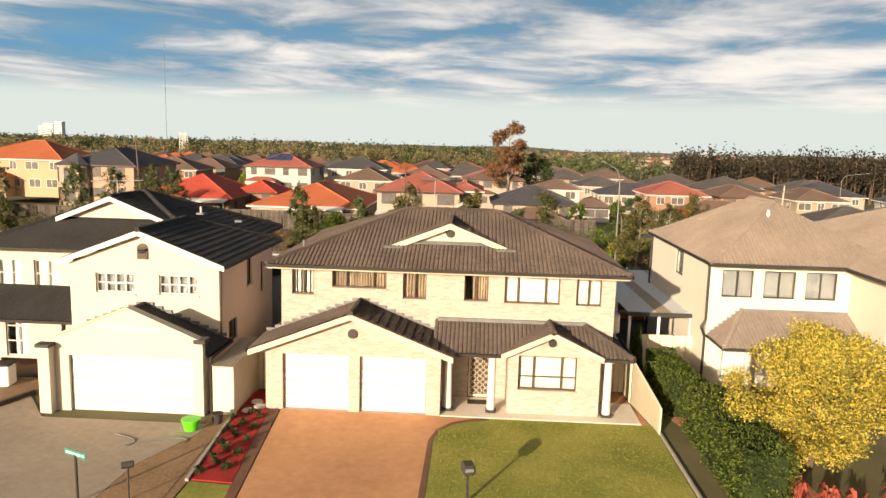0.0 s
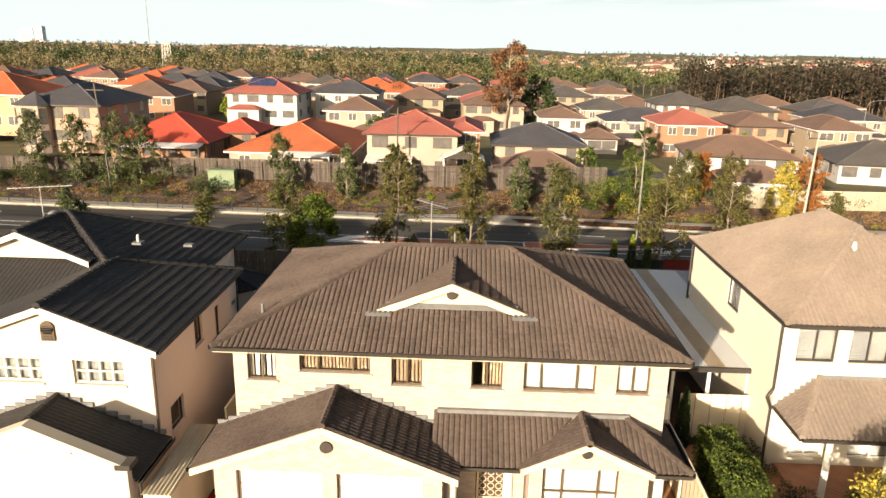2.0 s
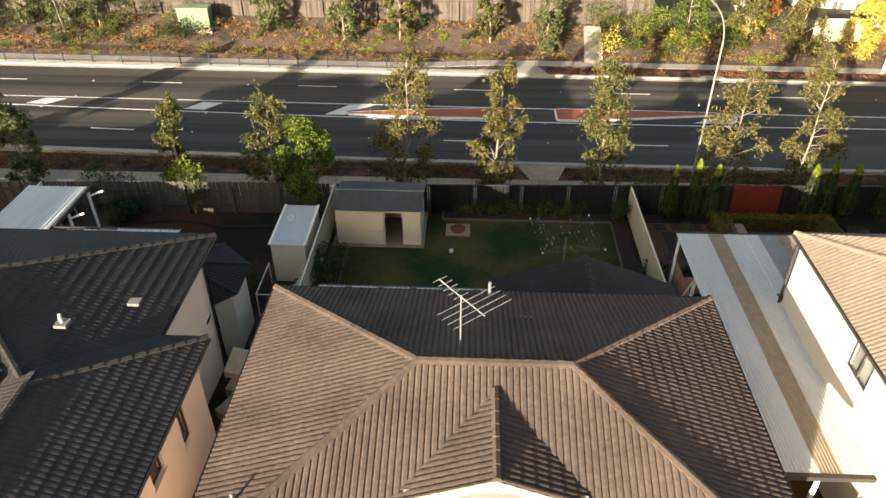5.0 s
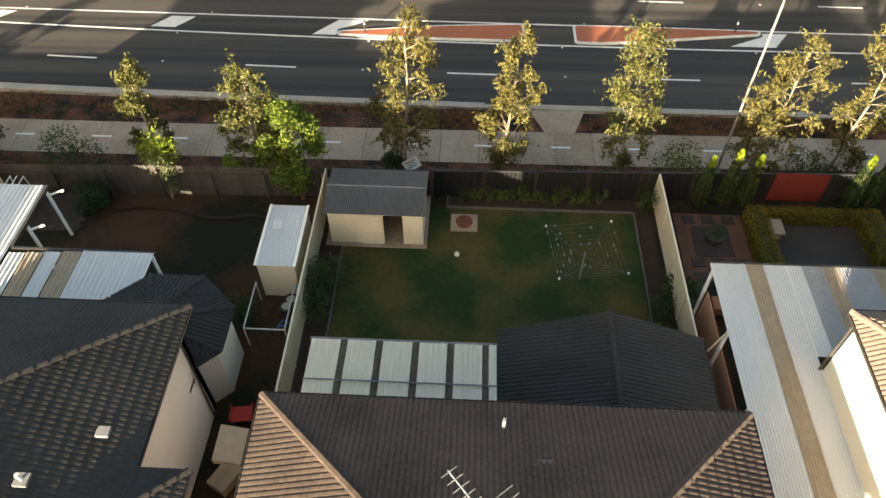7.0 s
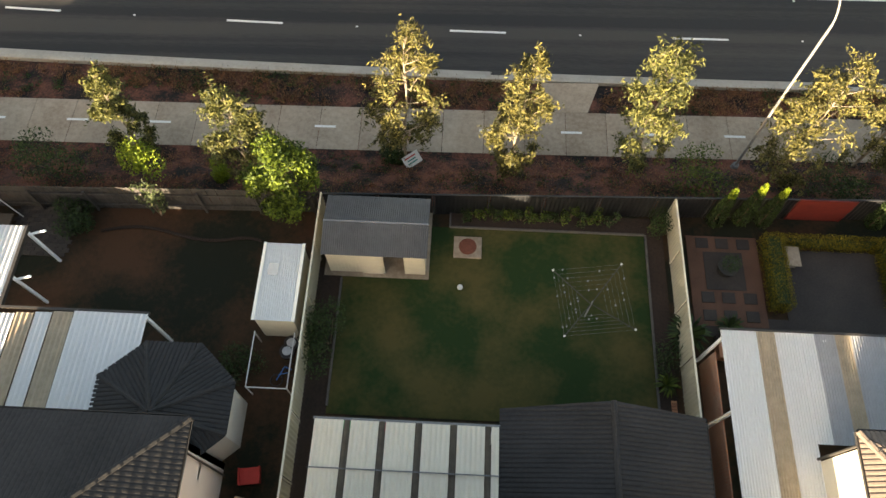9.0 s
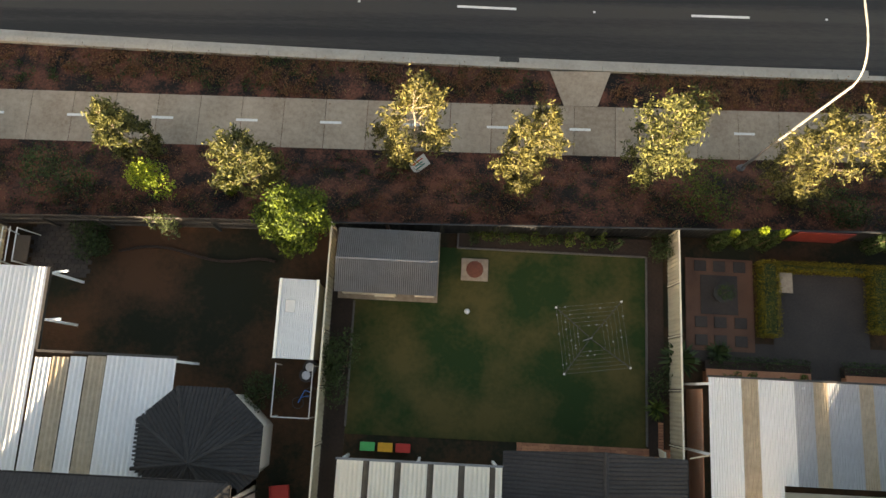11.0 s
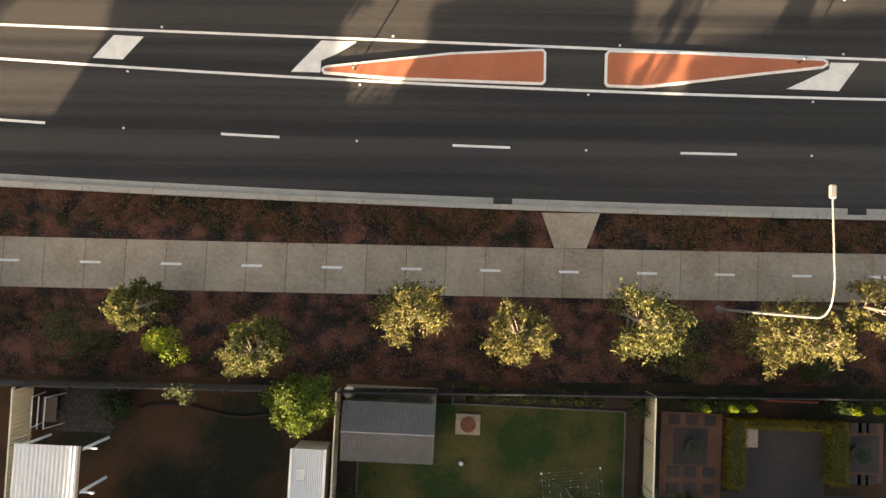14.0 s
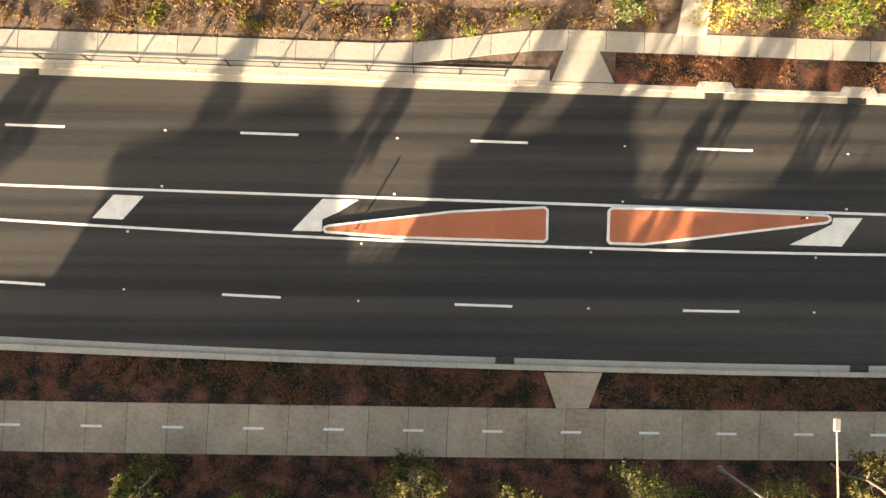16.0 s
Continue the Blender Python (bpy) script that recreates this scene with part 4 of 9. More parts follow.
window(lh, "y", LY0 + 0.5, 1, -17.4, -16.4, 0.5, 2.5, M["white"], (0.5,), (0.33, 0.66), M["curtain_white"], cover=(0.3, 1))
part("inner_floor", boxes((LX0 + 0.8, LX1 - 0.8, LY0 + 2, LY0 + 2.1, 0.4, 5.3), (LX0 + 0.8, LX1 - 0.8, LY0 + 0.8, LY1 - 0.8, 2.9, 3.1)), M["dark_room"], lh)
tiles, caps, (la, lb) = hip(LX0, LX1, LY0, LY1, LZ, 22.0, lift=0.03, roll=0.012)
caps.free()
part("roof", tiles, M["tile_black"], lh)
caps_to(lh, [((LX0, LY0, LZ), la), ((LX0, LY1, LZ), la), ((LX1, LY0, LZ), lb), ((LX1, LY1, LZ), lb), (la, lb)], M["tile_black"])
soffit(lh, LX0, LX1, LY0, LY1, LZ, M["white"], 0.5)
for a, b in (((LX0, LY0), (-13.3, LY0)), ((LX1, 38.2), (LX1, LY1)), ((LX1, LY1), (LX0, LY1))):
    gutter(lh, [(*a, LZ + 0.02), (*b, LZ + 0.02)], M["gutter_dark"])
# upper gable standing in the front slope
gx, gy, gb, gp = -13.45, 35.4, 6.40, 7.36
part("gable_face", prism(bmesh.new(), [(gx - 2.15, gy, gb), (gx + 2.15, gy, gb), (gx, gy, gp - 0.1)], (0, 0.15, 0)), M["render_white"], lh)
for s in (-1, 1):
    f0, r0 = Vector((gx + s * 2.45, gy - 0.3, gb - 0.02)), Vector((gx, gy - 0.3, gp))
    f1, r1 = Vector((gx + s * 2.45, gy + 0.1, gb - 0.02)), Vector((gx, 37.9, gp))
    part("small_gable_roof", slope(bmesh.new(), [f1, f0, r0, r1] if s < 0 else [f0, f1, r1, r0]), M["tile_black"], lh)
    part("barge_board", prism(bmesh.new(), [f0 + Vector((0, -0.02, 0.02)), r0 + Vector((0, -0.02, 0.02)), r0 + Vector((0, -0.02, -0.18)), f0 + Vector((0, -0.02, -0.18))], (0, 0.05, 0)), M["white"], lh)
part("ridge_capping", capping(bmesh.new(), (gx, gy - 0.3, gp + 0.02), (gx, 37.9, gp + 0.02)), M["tile_black"], lh)
# front wing, hipped behind
WXL, WXR, WXC = -13.2, -6.68, -9.95
WZR = LZ + (WXR - WXC) * math.tan(radians(21))
fw = [(-11.75, -10.25, 4.12, 4.88), (-9.3, -7.8, 4.12, 4.87)]
bm = bmesh.new()
wall_panel(bm, "y", 30.62, 0.24, WXL + 0.45, WXR - 0.3, FL, LZ - 0.1, fw)
prism(bm, [(WXL + 0.45, 30.62, LZ - 0.1), (WXR - 0.3, 30.62, LZ - 0.1), (WXC, 30.62, WZR - 0.2)], (0, 0.24, 0))
wall_panel(bm, "x", WXL + 0.45, 0.24, 30.86, 33.5, FL, LZ)
part("wing_wall", bm, M["render_white"], lh)
sw = [(33.9, 34.6, 3.9, 5.1), (35.8, 36.3, 3.2, 4.6), (31.6, 32.6, 2.0, 2.9)]
part("wing_side_wall", wall_panel(bmesh.new(), "x", WXR - 0.3, -0.24, 30.86, 37.6, FL - 0.5, LZ, sw), M["render_bounce"], lh)
for a, b, c, d in fw:
    window(lh, "y", 30.62, 1, a, b, c, d, M["white"], (0.25, 0.5, 0.75), (0.5,), M["blind_grey"], 0, (0, 1), M["render_white"])
for a, b, c, d in sw:
    window(lh, "x", WXR - 0.3, -1, a, b, c, d, M["frame_bronze"], (), (), M["blind_brown"], 0, (0, 1), M["render_bounce"])
part("wing_inner", boxes((WXL + 0.8, WXR - 0.7, 31.8, 31.9, 0.45, 5.3)), M["dark_room"], lh)
hipb = Vector((WXC, 34.85, WZR))
part("wing_roof", slope(bmesh.new(), [(WXR, 30.36, LZ), (WXR, 38.1, LZ), hipb, (WXC, 30.36, WZR)], lift=0.03, roll=0.012), M["tile_black"], lh)
part("wing_roof", slope(bmesh.new(), [(WXL, 34.2, LZ), (WXL, 30.36, LZ), (WXC, 30.36, WZR), (WXC, 35.4, WZR)], lift=0.03, roll=0.012), M["tile_black"], lh)
part("wing_roof", slope(bmesh.new(), [(WXR, 38.1, LZ), (WXL + 2, 38.1, LZ), hipb], lift=0.03, roll=0.012), M["tile_black"], lh)
caps_to(lh, [((WXC, 30.34, WZR + 0.02), hipb + Vector((0, 0, 0.02))), ((WXR, 38.1, LZ), hipb)], M["tile_black"])
for s, ex in ((-1, WXL), (1, WXR)):
    f0, r0 = Vector((ex, 30.34, LZ)), Vector((WXC, 30.34, WZR))
    part("barge_board", prism(bmesh.new(), [f0 + Vector((0, 0, 0.0)), r0, r0 + Vector((0, 0, -0.2)), f0 + Vector((0, 0, -0.2))], (0, 0.05, 0)), M["white"], lh)
gutter(lh, [(WXR, 30.4, LZ + 0.02), (WXR, 38.1, LZ + 0.02)], M["gutter_dark"])
pipe(lh, [(WXR - 0.2, 30.55, LZ - 0.1), (WXR - 0.24, 30.55, 0.5)], M["pipe_brown"])
pipe(lh, [(LX1 - 0.3, 42.5, LZ - 0.1), (LX1 - 0.34, 42.4, -0.2)], M["pipe_brown"])
# arched attic vent
bm = boxes((-10.08, -9.68, 30.56, 30.63, 5.46, 5.86))
tube(bm, (-9.88, 30.56, 5.86), (-9.88, 30.63, 5.86), 0.2, sides=20)
part("attic_vent", bm, M["frame_bronze"], lh, "arched brown louvre vent")
bm = bmesh.new()
for i in range(6):
    box(bm, -10.02, -9.74, 30.54, 30.57, 5.51 + i * 0.075, 5.54 + i * 0.075)
part("vent_louvre", bm, M["gutter_dark"], lh)
lamp_w = tagged(new("wall_light"))
lamp_w.parent = lh
part("lantern", boxes((-7.22, -7.02, 34.95, 35.15, 3.55, 3.85), bevel=0.03), M["gutter_dark"], lamp_w)
# garage with a white gable front
GF, GX, GZ = 28.1, -9.3, 4.14
bm = bmesh.new()
wall_panel(bm, "y", GF, 0.24, -12.0, -6.68, FL - 0.4, 2.6, [(-11.45, -7.05, FL - 0.4, 2.42)])
prism(bm, [(-12.0, GF, 2.6), (-6.68, GF, 2.6), (-6.68, GF, 3.04), (GX, GF, GZ), (-12.0, GF, 3.04)], (0, 0.24, 0))
part("garage_wall", bm, M["render_white"], lh)
# The side turned from the sun takes the bounce-tinted copy.
for x, s in ((-6.68, -1), (-12.0, 1)):
    part("garage_side_wall", wall_panel(bmesh.new(), "x", x, 0.24 * s, GF + 0.24, 30.62, FL - 0.4, 2.50), M["render_bounce"] if s < 0 else M["render_white"], lh)
    part("gable_capping", prism(bmesh.new(), [(x, GF - 0.05, 3.045), (GX, GF - 0.05, GZ + 0.005), (GX, GF - 0.05, GZ + 0.065), (x, GF - 0.05, 3.105)], (0, 0.38, 0)), M["trim_cream"], lh, "pale parapet capping")
part("capping_end", boxes((-6.98, -6.55, GF - 0.08, GF + 0.4, 3.0, 3.16), bevel=0.02), M["gutter_dark"], lh)
part("moulding", prism(bmesh.new(), [(-10.35, GF - 0.04, 3.46), (-8.1, GF - 0.04, 3.40), (-8.1, GF - 0.04, 3.46), (-10.35, GF - 0.04, 3.52)], (0, 0.037, 0)), M["white"], lh)
part("garage_pier", boxes((-12.35, -11.95, GF - 0.35, GF - 0.003, FL - 0.3, 2.75)), M["render_white"], lh)
part("pier_cap", boxes((-12.41, -11.89, GF - 0.41, GF - 0.004, 2.75, 2.88), bevel=0.02), M["gutter_dark"], lh)
gd = tagged(new("garage_door"), "wide white panelled garage door, closed")
gd.parent = lh
for i in range(4):
    z0 = FL - 0.14 + i * 0.64
    part("door_panel", boxes((-11.43, -7.07, GF + 0.14, GF + 0.19, z0 + 0.006, z0 + 0.634), bevel=0.012), M["white"], gd)
RIDGE = -9.85
part("garage_roof", slope(bmesh.new(), [(-6.6, GF + 0.3, 2.47), (-6.6, 30.62, 2.47), (RIDGE, 30.62, 3.72), (RIDGE, GF + 0.3, 3.72)], lift=0.03, roll=0.012), M["tile_black"], lh)
part("garage_roof", slope(bmesh.new(), [(-12.2, 30.62, 2.82), (-12.2, GF + 0.3, 2.82), (RIDGE, GF + 0.3, 3.72), (RIDGE, 30.62, 3.72)], lift=0.03, roll=0.012), M["tile_black"], lh)
part("ridge_capping", capping(bmesh.new(), (RIDGE, GF + 0.3, 3.74), (RIDGE, 30.6, 3.74)), M["tile_black"], lh)
gutter(lh, [(-6.55, GF + 0.3, 2.49), (-6.55, 30.6, 2.49)], M["gutter_dark"])
pipe(lh, [(-6.52, GF + 0.3, 2.45), (-6.52, GF + 0.3, 2.35), (-6.52, GF + 0.3, 0.8), (-6.52, GF + 0.3, 0.4)], M["gutter_dark"], 0.05)
for s, reach in ((1, 3.15), (-1, 2.3)):
    for i in range(9 if s > 0 else 7):
        q = (i + 0.5) / (9 if s > 0 else 7)
        x, z = RIDGE + s * reach * (1 - q), 3.74 - reach * (1 - q) * 0.384
        part("flashing_step", boxes((x - 0.165, x + 0.165, 30.55, 30.612, z, z + 0.14)), M["lead"], lh)
# porch roof beside the garage
part("porch_roof", slope(bmesh.new(), [(-20.5, 31.2, 2.75), (-12.4, 31.2, 2.75), (-12.4, 33.5, 3.65), (-20.5, 33.5, 3.65)], lift=0.03, roll=0.012), M["tile_black"], lh)
gutter(lh, [(-20.5, 31.2, 2.76), (-12.4, 31.2, 2.76)], M["gutter_dark"])
part("porch_post", boxes((-13.9, -13.6, 31.3, 31.6, FL - 0.1, 2.7)), M["render_white"], lh)
part("porch_wall", boxes((-12.75, -12.5, 31.0, 33.5, FL - 0.2, 2.8)), M["render_white"], lh)
# roof fittings
for x, y, z, r, h in ((-10.2, 37.2, 6.55, 0.05, 0.3), (-13.6, 39.9, 6.5, 0.05, 0.25)):
    part("vent_pipe", tube(bmesh.new(), (x, y, z), (x, y, z + h), r), M["white"], lh)
    part("vent_flashing", boxes((x - 0.17, x + 0.17, y - 0.17, y + 0.17, z - 0.06, z + 0.03)), M["lead"], lh)
bm = bmesh.new()
bmesh.ops.create_uvsphere(bm, u_segments=16, v_segments=8, radius=0.24, matrix=Matrix.Translation((-14.1, 38.6, 7.16)) @ Matrix.Diagonal((1, 1, 0.75, 1)))
part("roof_ventilator", bm, M["lead"], lh)
part("roof_patch", boxes((-9.1, -8.75, 38.6, 38.9, 6.0, 6.1), bevel=0.01), M["lead"], lh)
la_ob = thing("tv_antenna", "thin aluminium television antenna on a black roof", "antenna", (-16.3, 41.4, 6.0), 12)
part("mast", tube(bmesh.new(), (0, 0, -0.2), (0, 0, 1.7), 0.022), M["metal"], la_ob)
part("boom", tube(bmesh.new(), (-1.3, 0, 1.6), (1.3, 0, 1.7), 0.016), M["metal"], la_ob)
for i in range(6):
    part("element", tube(bmesh.new(), (-1.2 + i * 0.45, -0.6, 1.66), (-1.2 + i * 0.45, 0.6, 1.66), 0.009, sides=5), M["metal"], la_ob)
# octagonal sun room at the back
oc = Vector((-10.2, 44.3, 0))
R8 = 2.62
ring = [oc + Vector((R8 * math.cos(math.pi / 8 + k * math.pi / 4), R8 * math.sin(math.pi / 8 + k * math.pi / 4) * 0.92, 2.62)) for k in range(8)]
top = oc + Vector((0.1, -0.5, 3.75))
for k in range(8):
    a, b = ring[k], ring[(k + 1) % 8]
    part("sunroom_roof", slope(bmesh.new(), [a, b, top], lift=0.03), M["tile_black"], lh)
    part("ridge_capping", capping(bmesh.new(), a + Vector((0, 0, 0.03)), top + Vector((0, 0, 0.03)), 0.09), M["tile_black"], lh)
    ia, ib = oc + (a - oc) * 0.9, oc + (b - oc) * 0.9
    ia.z = ib.z = YARD_Z
    part("sunroom_wall", prism(bmesh.new(), [ia, ib, ib + Vector((0, 0, 2.85)), ia + Vector((0, 0, 2.85))], (oc - (ia + ib) / 2).normalized() * 0.15), M["render_white"], lh)
part("rear_ledge", boxes((-13.5, -8.5, 41.9, 42.45, 2.35, 2.5)), M["render_white"], lh)
# steel patio roofs
lp = thing("patio_cover", "white corrugated patio roof with tan translucent strips", "patio cover")
for a, b, y0, y1, mt in ((-19.9, -17.05, 42.5, 51.0, "steel_white"), (-17.0, -16.32, 42.5, 47.4, "steel_white"), (-16.32, -15.61, 42.5, 47.45, "sheet_tan"), (-15.61, -14.94, 42.5, 47.5, "steel_white"), (-14.94, -14.18, 42.5, 47.55, "sheet_tan"), (-14.18, -11.4, 42.5, 47.6, "steel_white")):
    part("roof_sheet", corrugated(bmesh.new(), a + 0.01, b - 0.01, y0, y1, 2.72, 2.60, 0.19, 0.02), M[mt], lp)
part("edge_gutter", boxes((-17.0, -11.4, 47.6, 47.7, 2.45, 2.6)), M["gutter_dark"], lp)
part("edge_gutter", boxes((-17.05, -16.93, 47.7, 51.0, 2.45, 2.62)), M["gutter_dark"], lp)
for x, y in ((-17.0, 50.8), (-17.0, 48.9), (-11.5, 47.5), (-19.8, 50.8)):
    part("post", boxes((x - 0.05, x + 0.05, y - 0.05, y + 0.05, YARD_Z, 2.48)), M["steel_white"], lp)
for y in (48.9, 50.85):
    part("brace", tube(bmesh.new(), (-16.95, y, 2.2), (-16.3, y + 0.05, 2.45), 0.05), M["steel_white"], lp)

# ---- the pale yellow house ----
rh = thing("yellow_house", "two-storey pale yellow rendered house with a brown tiled roof", "house")
RX0, RX1, RY0, RY1, RZ = 12.16, 19.7, 33.42, 43.85, 5.62
rw = [(12.78, 14.03, 4.17, 5.31), (14.46, 15.73, 4.17, 5.31), (16.13, 17.38, 4.17, 5.31), (13.0, 14.2, 0.7, 2.35), (15.0, 16.6, 0.7, 2.35)]
bm = bmesh.new()
wall_panel(bm, "y", RY0 + 0.42, 0.24, RX0 + 0.12, 19.3, 0.2, RZ, rw)
wall_panel(bm, "y", RY1 - 0.42, -0.24, RX0 + 0.12, RX1 - 0.4, YARD_Z, RZ)
wall_panel(bm, "x", RX0 + 0.12, 0.24, RY0 + 0.66, RY1 - 0.66, YARD_Z, RZ, [(37.7, 38.9, 4.3, 5.4)])
wall_panel(bm, "x", RX1 - 0.4, -0.24, RY0 + 0.66, RY1 - 0.66, YARD_Z, RZ)
part("wall", bm, M["render_yellow"], rh)
for i, (a, b, c, d) in enumerate(rw):
    window(rh, "y", RY0 + 0.42, 1, a, b, c, d, M["gutter_dark"] if i < 3 else M["white"], (0.5,), () if i < 3 else (0.45,), M["blind_grey"] if i < 3 else M["curtain_white"], 0, (0, 1))
    if i < 3:
        bm = bmesh.new()
        for k in range(18):
            z = c + 0.06 + k * (d - c - 0.12) / 18
            box(bm, a + 0.06, (a + b) / 2 - 0.03, RY0 + 0.58, RY0 + 0.6, z, z + 0.04)
        part("shutter_panel", bm, M["lead"], rh)
window(rh, "x", RX0 + 0.12, 1, 37.7, 38.9, 4.3, 5.4, M["gutter_dark"], (0.5,), (), M["blind_grey"], 0, (0, 1), recess=0.03)
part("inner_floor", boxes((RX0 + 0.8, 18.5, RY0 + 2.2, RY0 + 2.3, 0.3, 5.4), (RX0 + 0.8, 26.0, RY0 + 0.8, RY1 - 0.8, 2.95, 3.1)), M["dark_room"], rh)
tiles, caps, (ra2, rb2) = hip(RX0, RX1, RY0, RY1, RZ, 31.0)
caps.free()
part("roof", tiles, M["tile_tan"], rh)
caps_to(rh, [((RX0, RY0, RZ), ra2), ((RX0, RY1, RZ), ra2), ((RX1, RY0, RZ), rb2), ((RX1, RY1, RZ), rb2), (ra2, rb2)], M["tile_tan"])
soffit(rh, RX0, RX1, RY0, RY1, RZ, M["trim_cream"], 0.42)
for a, b in (((RX0, RY0), (17.6, RY0)), ((RX0, RY1), (RX0, RY0)), ((RX1, RY1), (RX0, RY1))):
    gutter(rh, [(*a, RZ + 0.02), (*b, RZ + 0.02)], M["gutter_dark"], 0.14)
# projecting wing
tiles, caps, (rc, rd) = hip(17.5, 27.0, 30.6, 43.9, RZ - 0.03, 24.0)
caps.free()
part("wing_roof", tiles, M["tile_tan"], rh)
caps_to(rh, [((17.5, 30.6, RZ), rc), (rc, rd)], M["tile_tan"])
bm = bmesh.new()
wall_panel(bm, "y", 31.02, 0.24, 17.9, 26.6, 0.2, RZ - 0.03, [(20.5, 22.5, 4.1, 5.3)])
wall_panel(bm, "x", 17.9, 0.24, 31.26, 34.04, 0.2, RZ - 0.03)
wall_panel(bm, "y", 43.4, -0.24, 19.3, 26.6, YARD_Z, RZ - 0.03)
wall_panel(bm, "x", 26.6, -0.24, 31.26, 43.16, YARD_Z, RZ - 0.03)
part("wing_wall", bm, M["render_yellow"], rh)
window(rh, "y", 31.02, 1, 20.5, 22.5, 4.1, 5.3, M["gutter_dark"], (0.5,), (), M["blind_cream"])
gutter(rh, [(17.5, RY0, RZ), (17.5, 30.6, RZ), (27.0, 30.6, RZ)][::-1][::-1], M["gutter_dark"], 0.14)
pipe(rh, [(RX0 + 0.02, RY0 + 0.34, RZ - 0.1), (RX0 + 0.05, RY0 + 0.36, 3.2), (RX0 - 0.12, RY0 + 0.36, 2.9), (RX0 + 0.05, RY0 + 0.36, 2.5), (RX0 + 0.05, RY0 + 0.36, 0.3)], M["gutter_dark"], 0.05)
pipe(rh, [(RX0 + 0.05, RY1 - 0.35, RZ - 0.1), (RX0 + 0.05, RY1 - 0.35, -0.2)], M["gutter_dark"], 0.05)
# porch roof, columns
PX0 = 12.35
part("porch_roof", slope(bmesh.new(), [(PX0, 31.75, 2.58), (18.4, 31.75, 2.58), (18.4, 33.84, 3.62), (PX0 + 1.3, 33.84, 3.62)]), M["tile_tan"], rh)
part("porch_roof", slope(bmesh.new(), [(PX0, 33.84, 2.58), (PX0, 31.75, 2.58), (PX0 + 1.3, 33.84, 3.62)]), M["tile_tan"], rh)
caps_to(rh, [((PX0, 31.75, 2.60), (PX0 + 1.3, 33.8, 3.64))], M["tile_tan"])
part("small_gable_roof", slope(bmesh.new(), [(15.0, 32.6, 2.68), (15.0, 31.5, 2.68), (16.2, 31.5, 3.25), (16.2, 33.0, 3.25)]), M["tile_tan"], rh)
part("small_gable_roof", slope(bmesh.new(), [(17.4, 31.5, 2.68), (17.4, 32.6, 2.68), (16.2, 33.0, 3.25), (16.2, 31.5, 3.25)]), M["tile_tan"], rh)
part("gable_face", prism(bmesh.new(), [(15.15, 31.6, 2.68), (17.25, 31.6, 2.68), (16.2, 31.6, 3.18)], (0, 0.1, 0)), M["gutter_dark"], rh)
gutter(rh, [(PX0, 33.8, 2.60), (PX0, 31.75, 2.60), (18.4, 31.75, 2.60)], M["gutter_dark"])
for i in range(8):
    x, z = PX0 + 0.08 + i * 0.16, 2.64 + i * 0.135
    part("flashing_step", boxes((x, x + 0.19, 33.79, 33.837, z, z + 0.16)), M["lead"], rh)
part("wall_flashing", boxes((PX0 + 1.3, 17.9, 33.77, 33.837, 3.60, 3.72)), M["lead"], rh)
part("porch_floor", boxes((12.6, 18.4, 31.2, 33.84, 0.2, 0.42)), M["brick_red"], rh, "red brick paved porch")
for x in (13.35, 15.2, 17.2):
    part("porch_column", tube(bmesh.new(), (x, 32.0, 0.42), (x, 32.0, 2.6), 0.11, 0.1, 16), M["white"], rh)
for x, y in ((15.35, 36.3),):
    part("vent_pipe", tube(bmesh.new(), (x, y, 7.2), (x, y, 7.6), 0.13, 0.05, 10), M["white"], rh)
# carport and patio roof in strips
cp = thing("carport", "white corrugated steel carport along the side wall", "carport")
for a, b, mt in ((9.50, 10.79, "steel_white"), (10.79, 11.44, "sheet_tan"), (11.44, 12.30, "steel_white")):
    part("roof_sheet", corrugated(bmesh.new(), a + 0.01, b - 0.01, 35.9, 47.95, 2.93, 2.778, 0.10, 0.018), M[mt], cp)
for a, b, mt in ((12.30, 12.85, "steel_white"), (12.85, 13.6, "steel_grey2"), (13.6, 14.15, "sheet_tan"), (14.15, 15.4, "steel_grey2"), (15.4, 15.95, "sheet_tan"), (15.95, 19.6, "steel_grey2")):
    if mt == "steel_grey2" and mt not in M:
        M[mt] = material(mt, (0.56, 0.58, 0.61), (0.46, 0.475, 0.50), 0.45, 3, 0.5, 0.03)
    part("roof_sheet", corrugated(bmesh.new(), a + 0.01, b - 0.01, 44.0, 47.95, 2.828, 2.778, 0.10, 0.018), M[mt], cp)
part("edge_gutter", boxes((9.4, 12.5, 35.75, 35.9, 2.78, 2.94)), M["gutter_dark"], cp)
part("edge_gutter", boxes((9.5, 19.6, 47.95, 48.03, 2.66, 2.8)), M["gutter_dark"], cp)
for x, y in ((9.62, 36.0), (10.9, 36.0), (12.3, 36.0), (9.62, 39.0), (9.62, 42.0), (9.62, 45.0), (9.62, 47.7), (13.2, 47.7), (16.5, 47.7)):
    part("post", boxes((x - 0.05, x + 0.05, y - 0.05, y + 0.05, YARD_Z - 0.1, 2.78)), M["steel_white"], cp)
for y in (39.0, 42.0, 45.0):
    part("brace", tube(bmesh.new(), (9.1, y - 0.25, 1.75), (9.62, y, 2.7), 0.035), M["trim_cream"], cp)
part("red_screen", boxes((9.66, 9.70, 40.5, 47.5, YARD_Z, 1.6)), M["brick_red"], cp, "rust red timber screen")
rg = thing("garden_pavilion", "small dark tiled hexagonal pavilion roof", "pavilion")
pc = Vector((20.6, 45.5, 0))
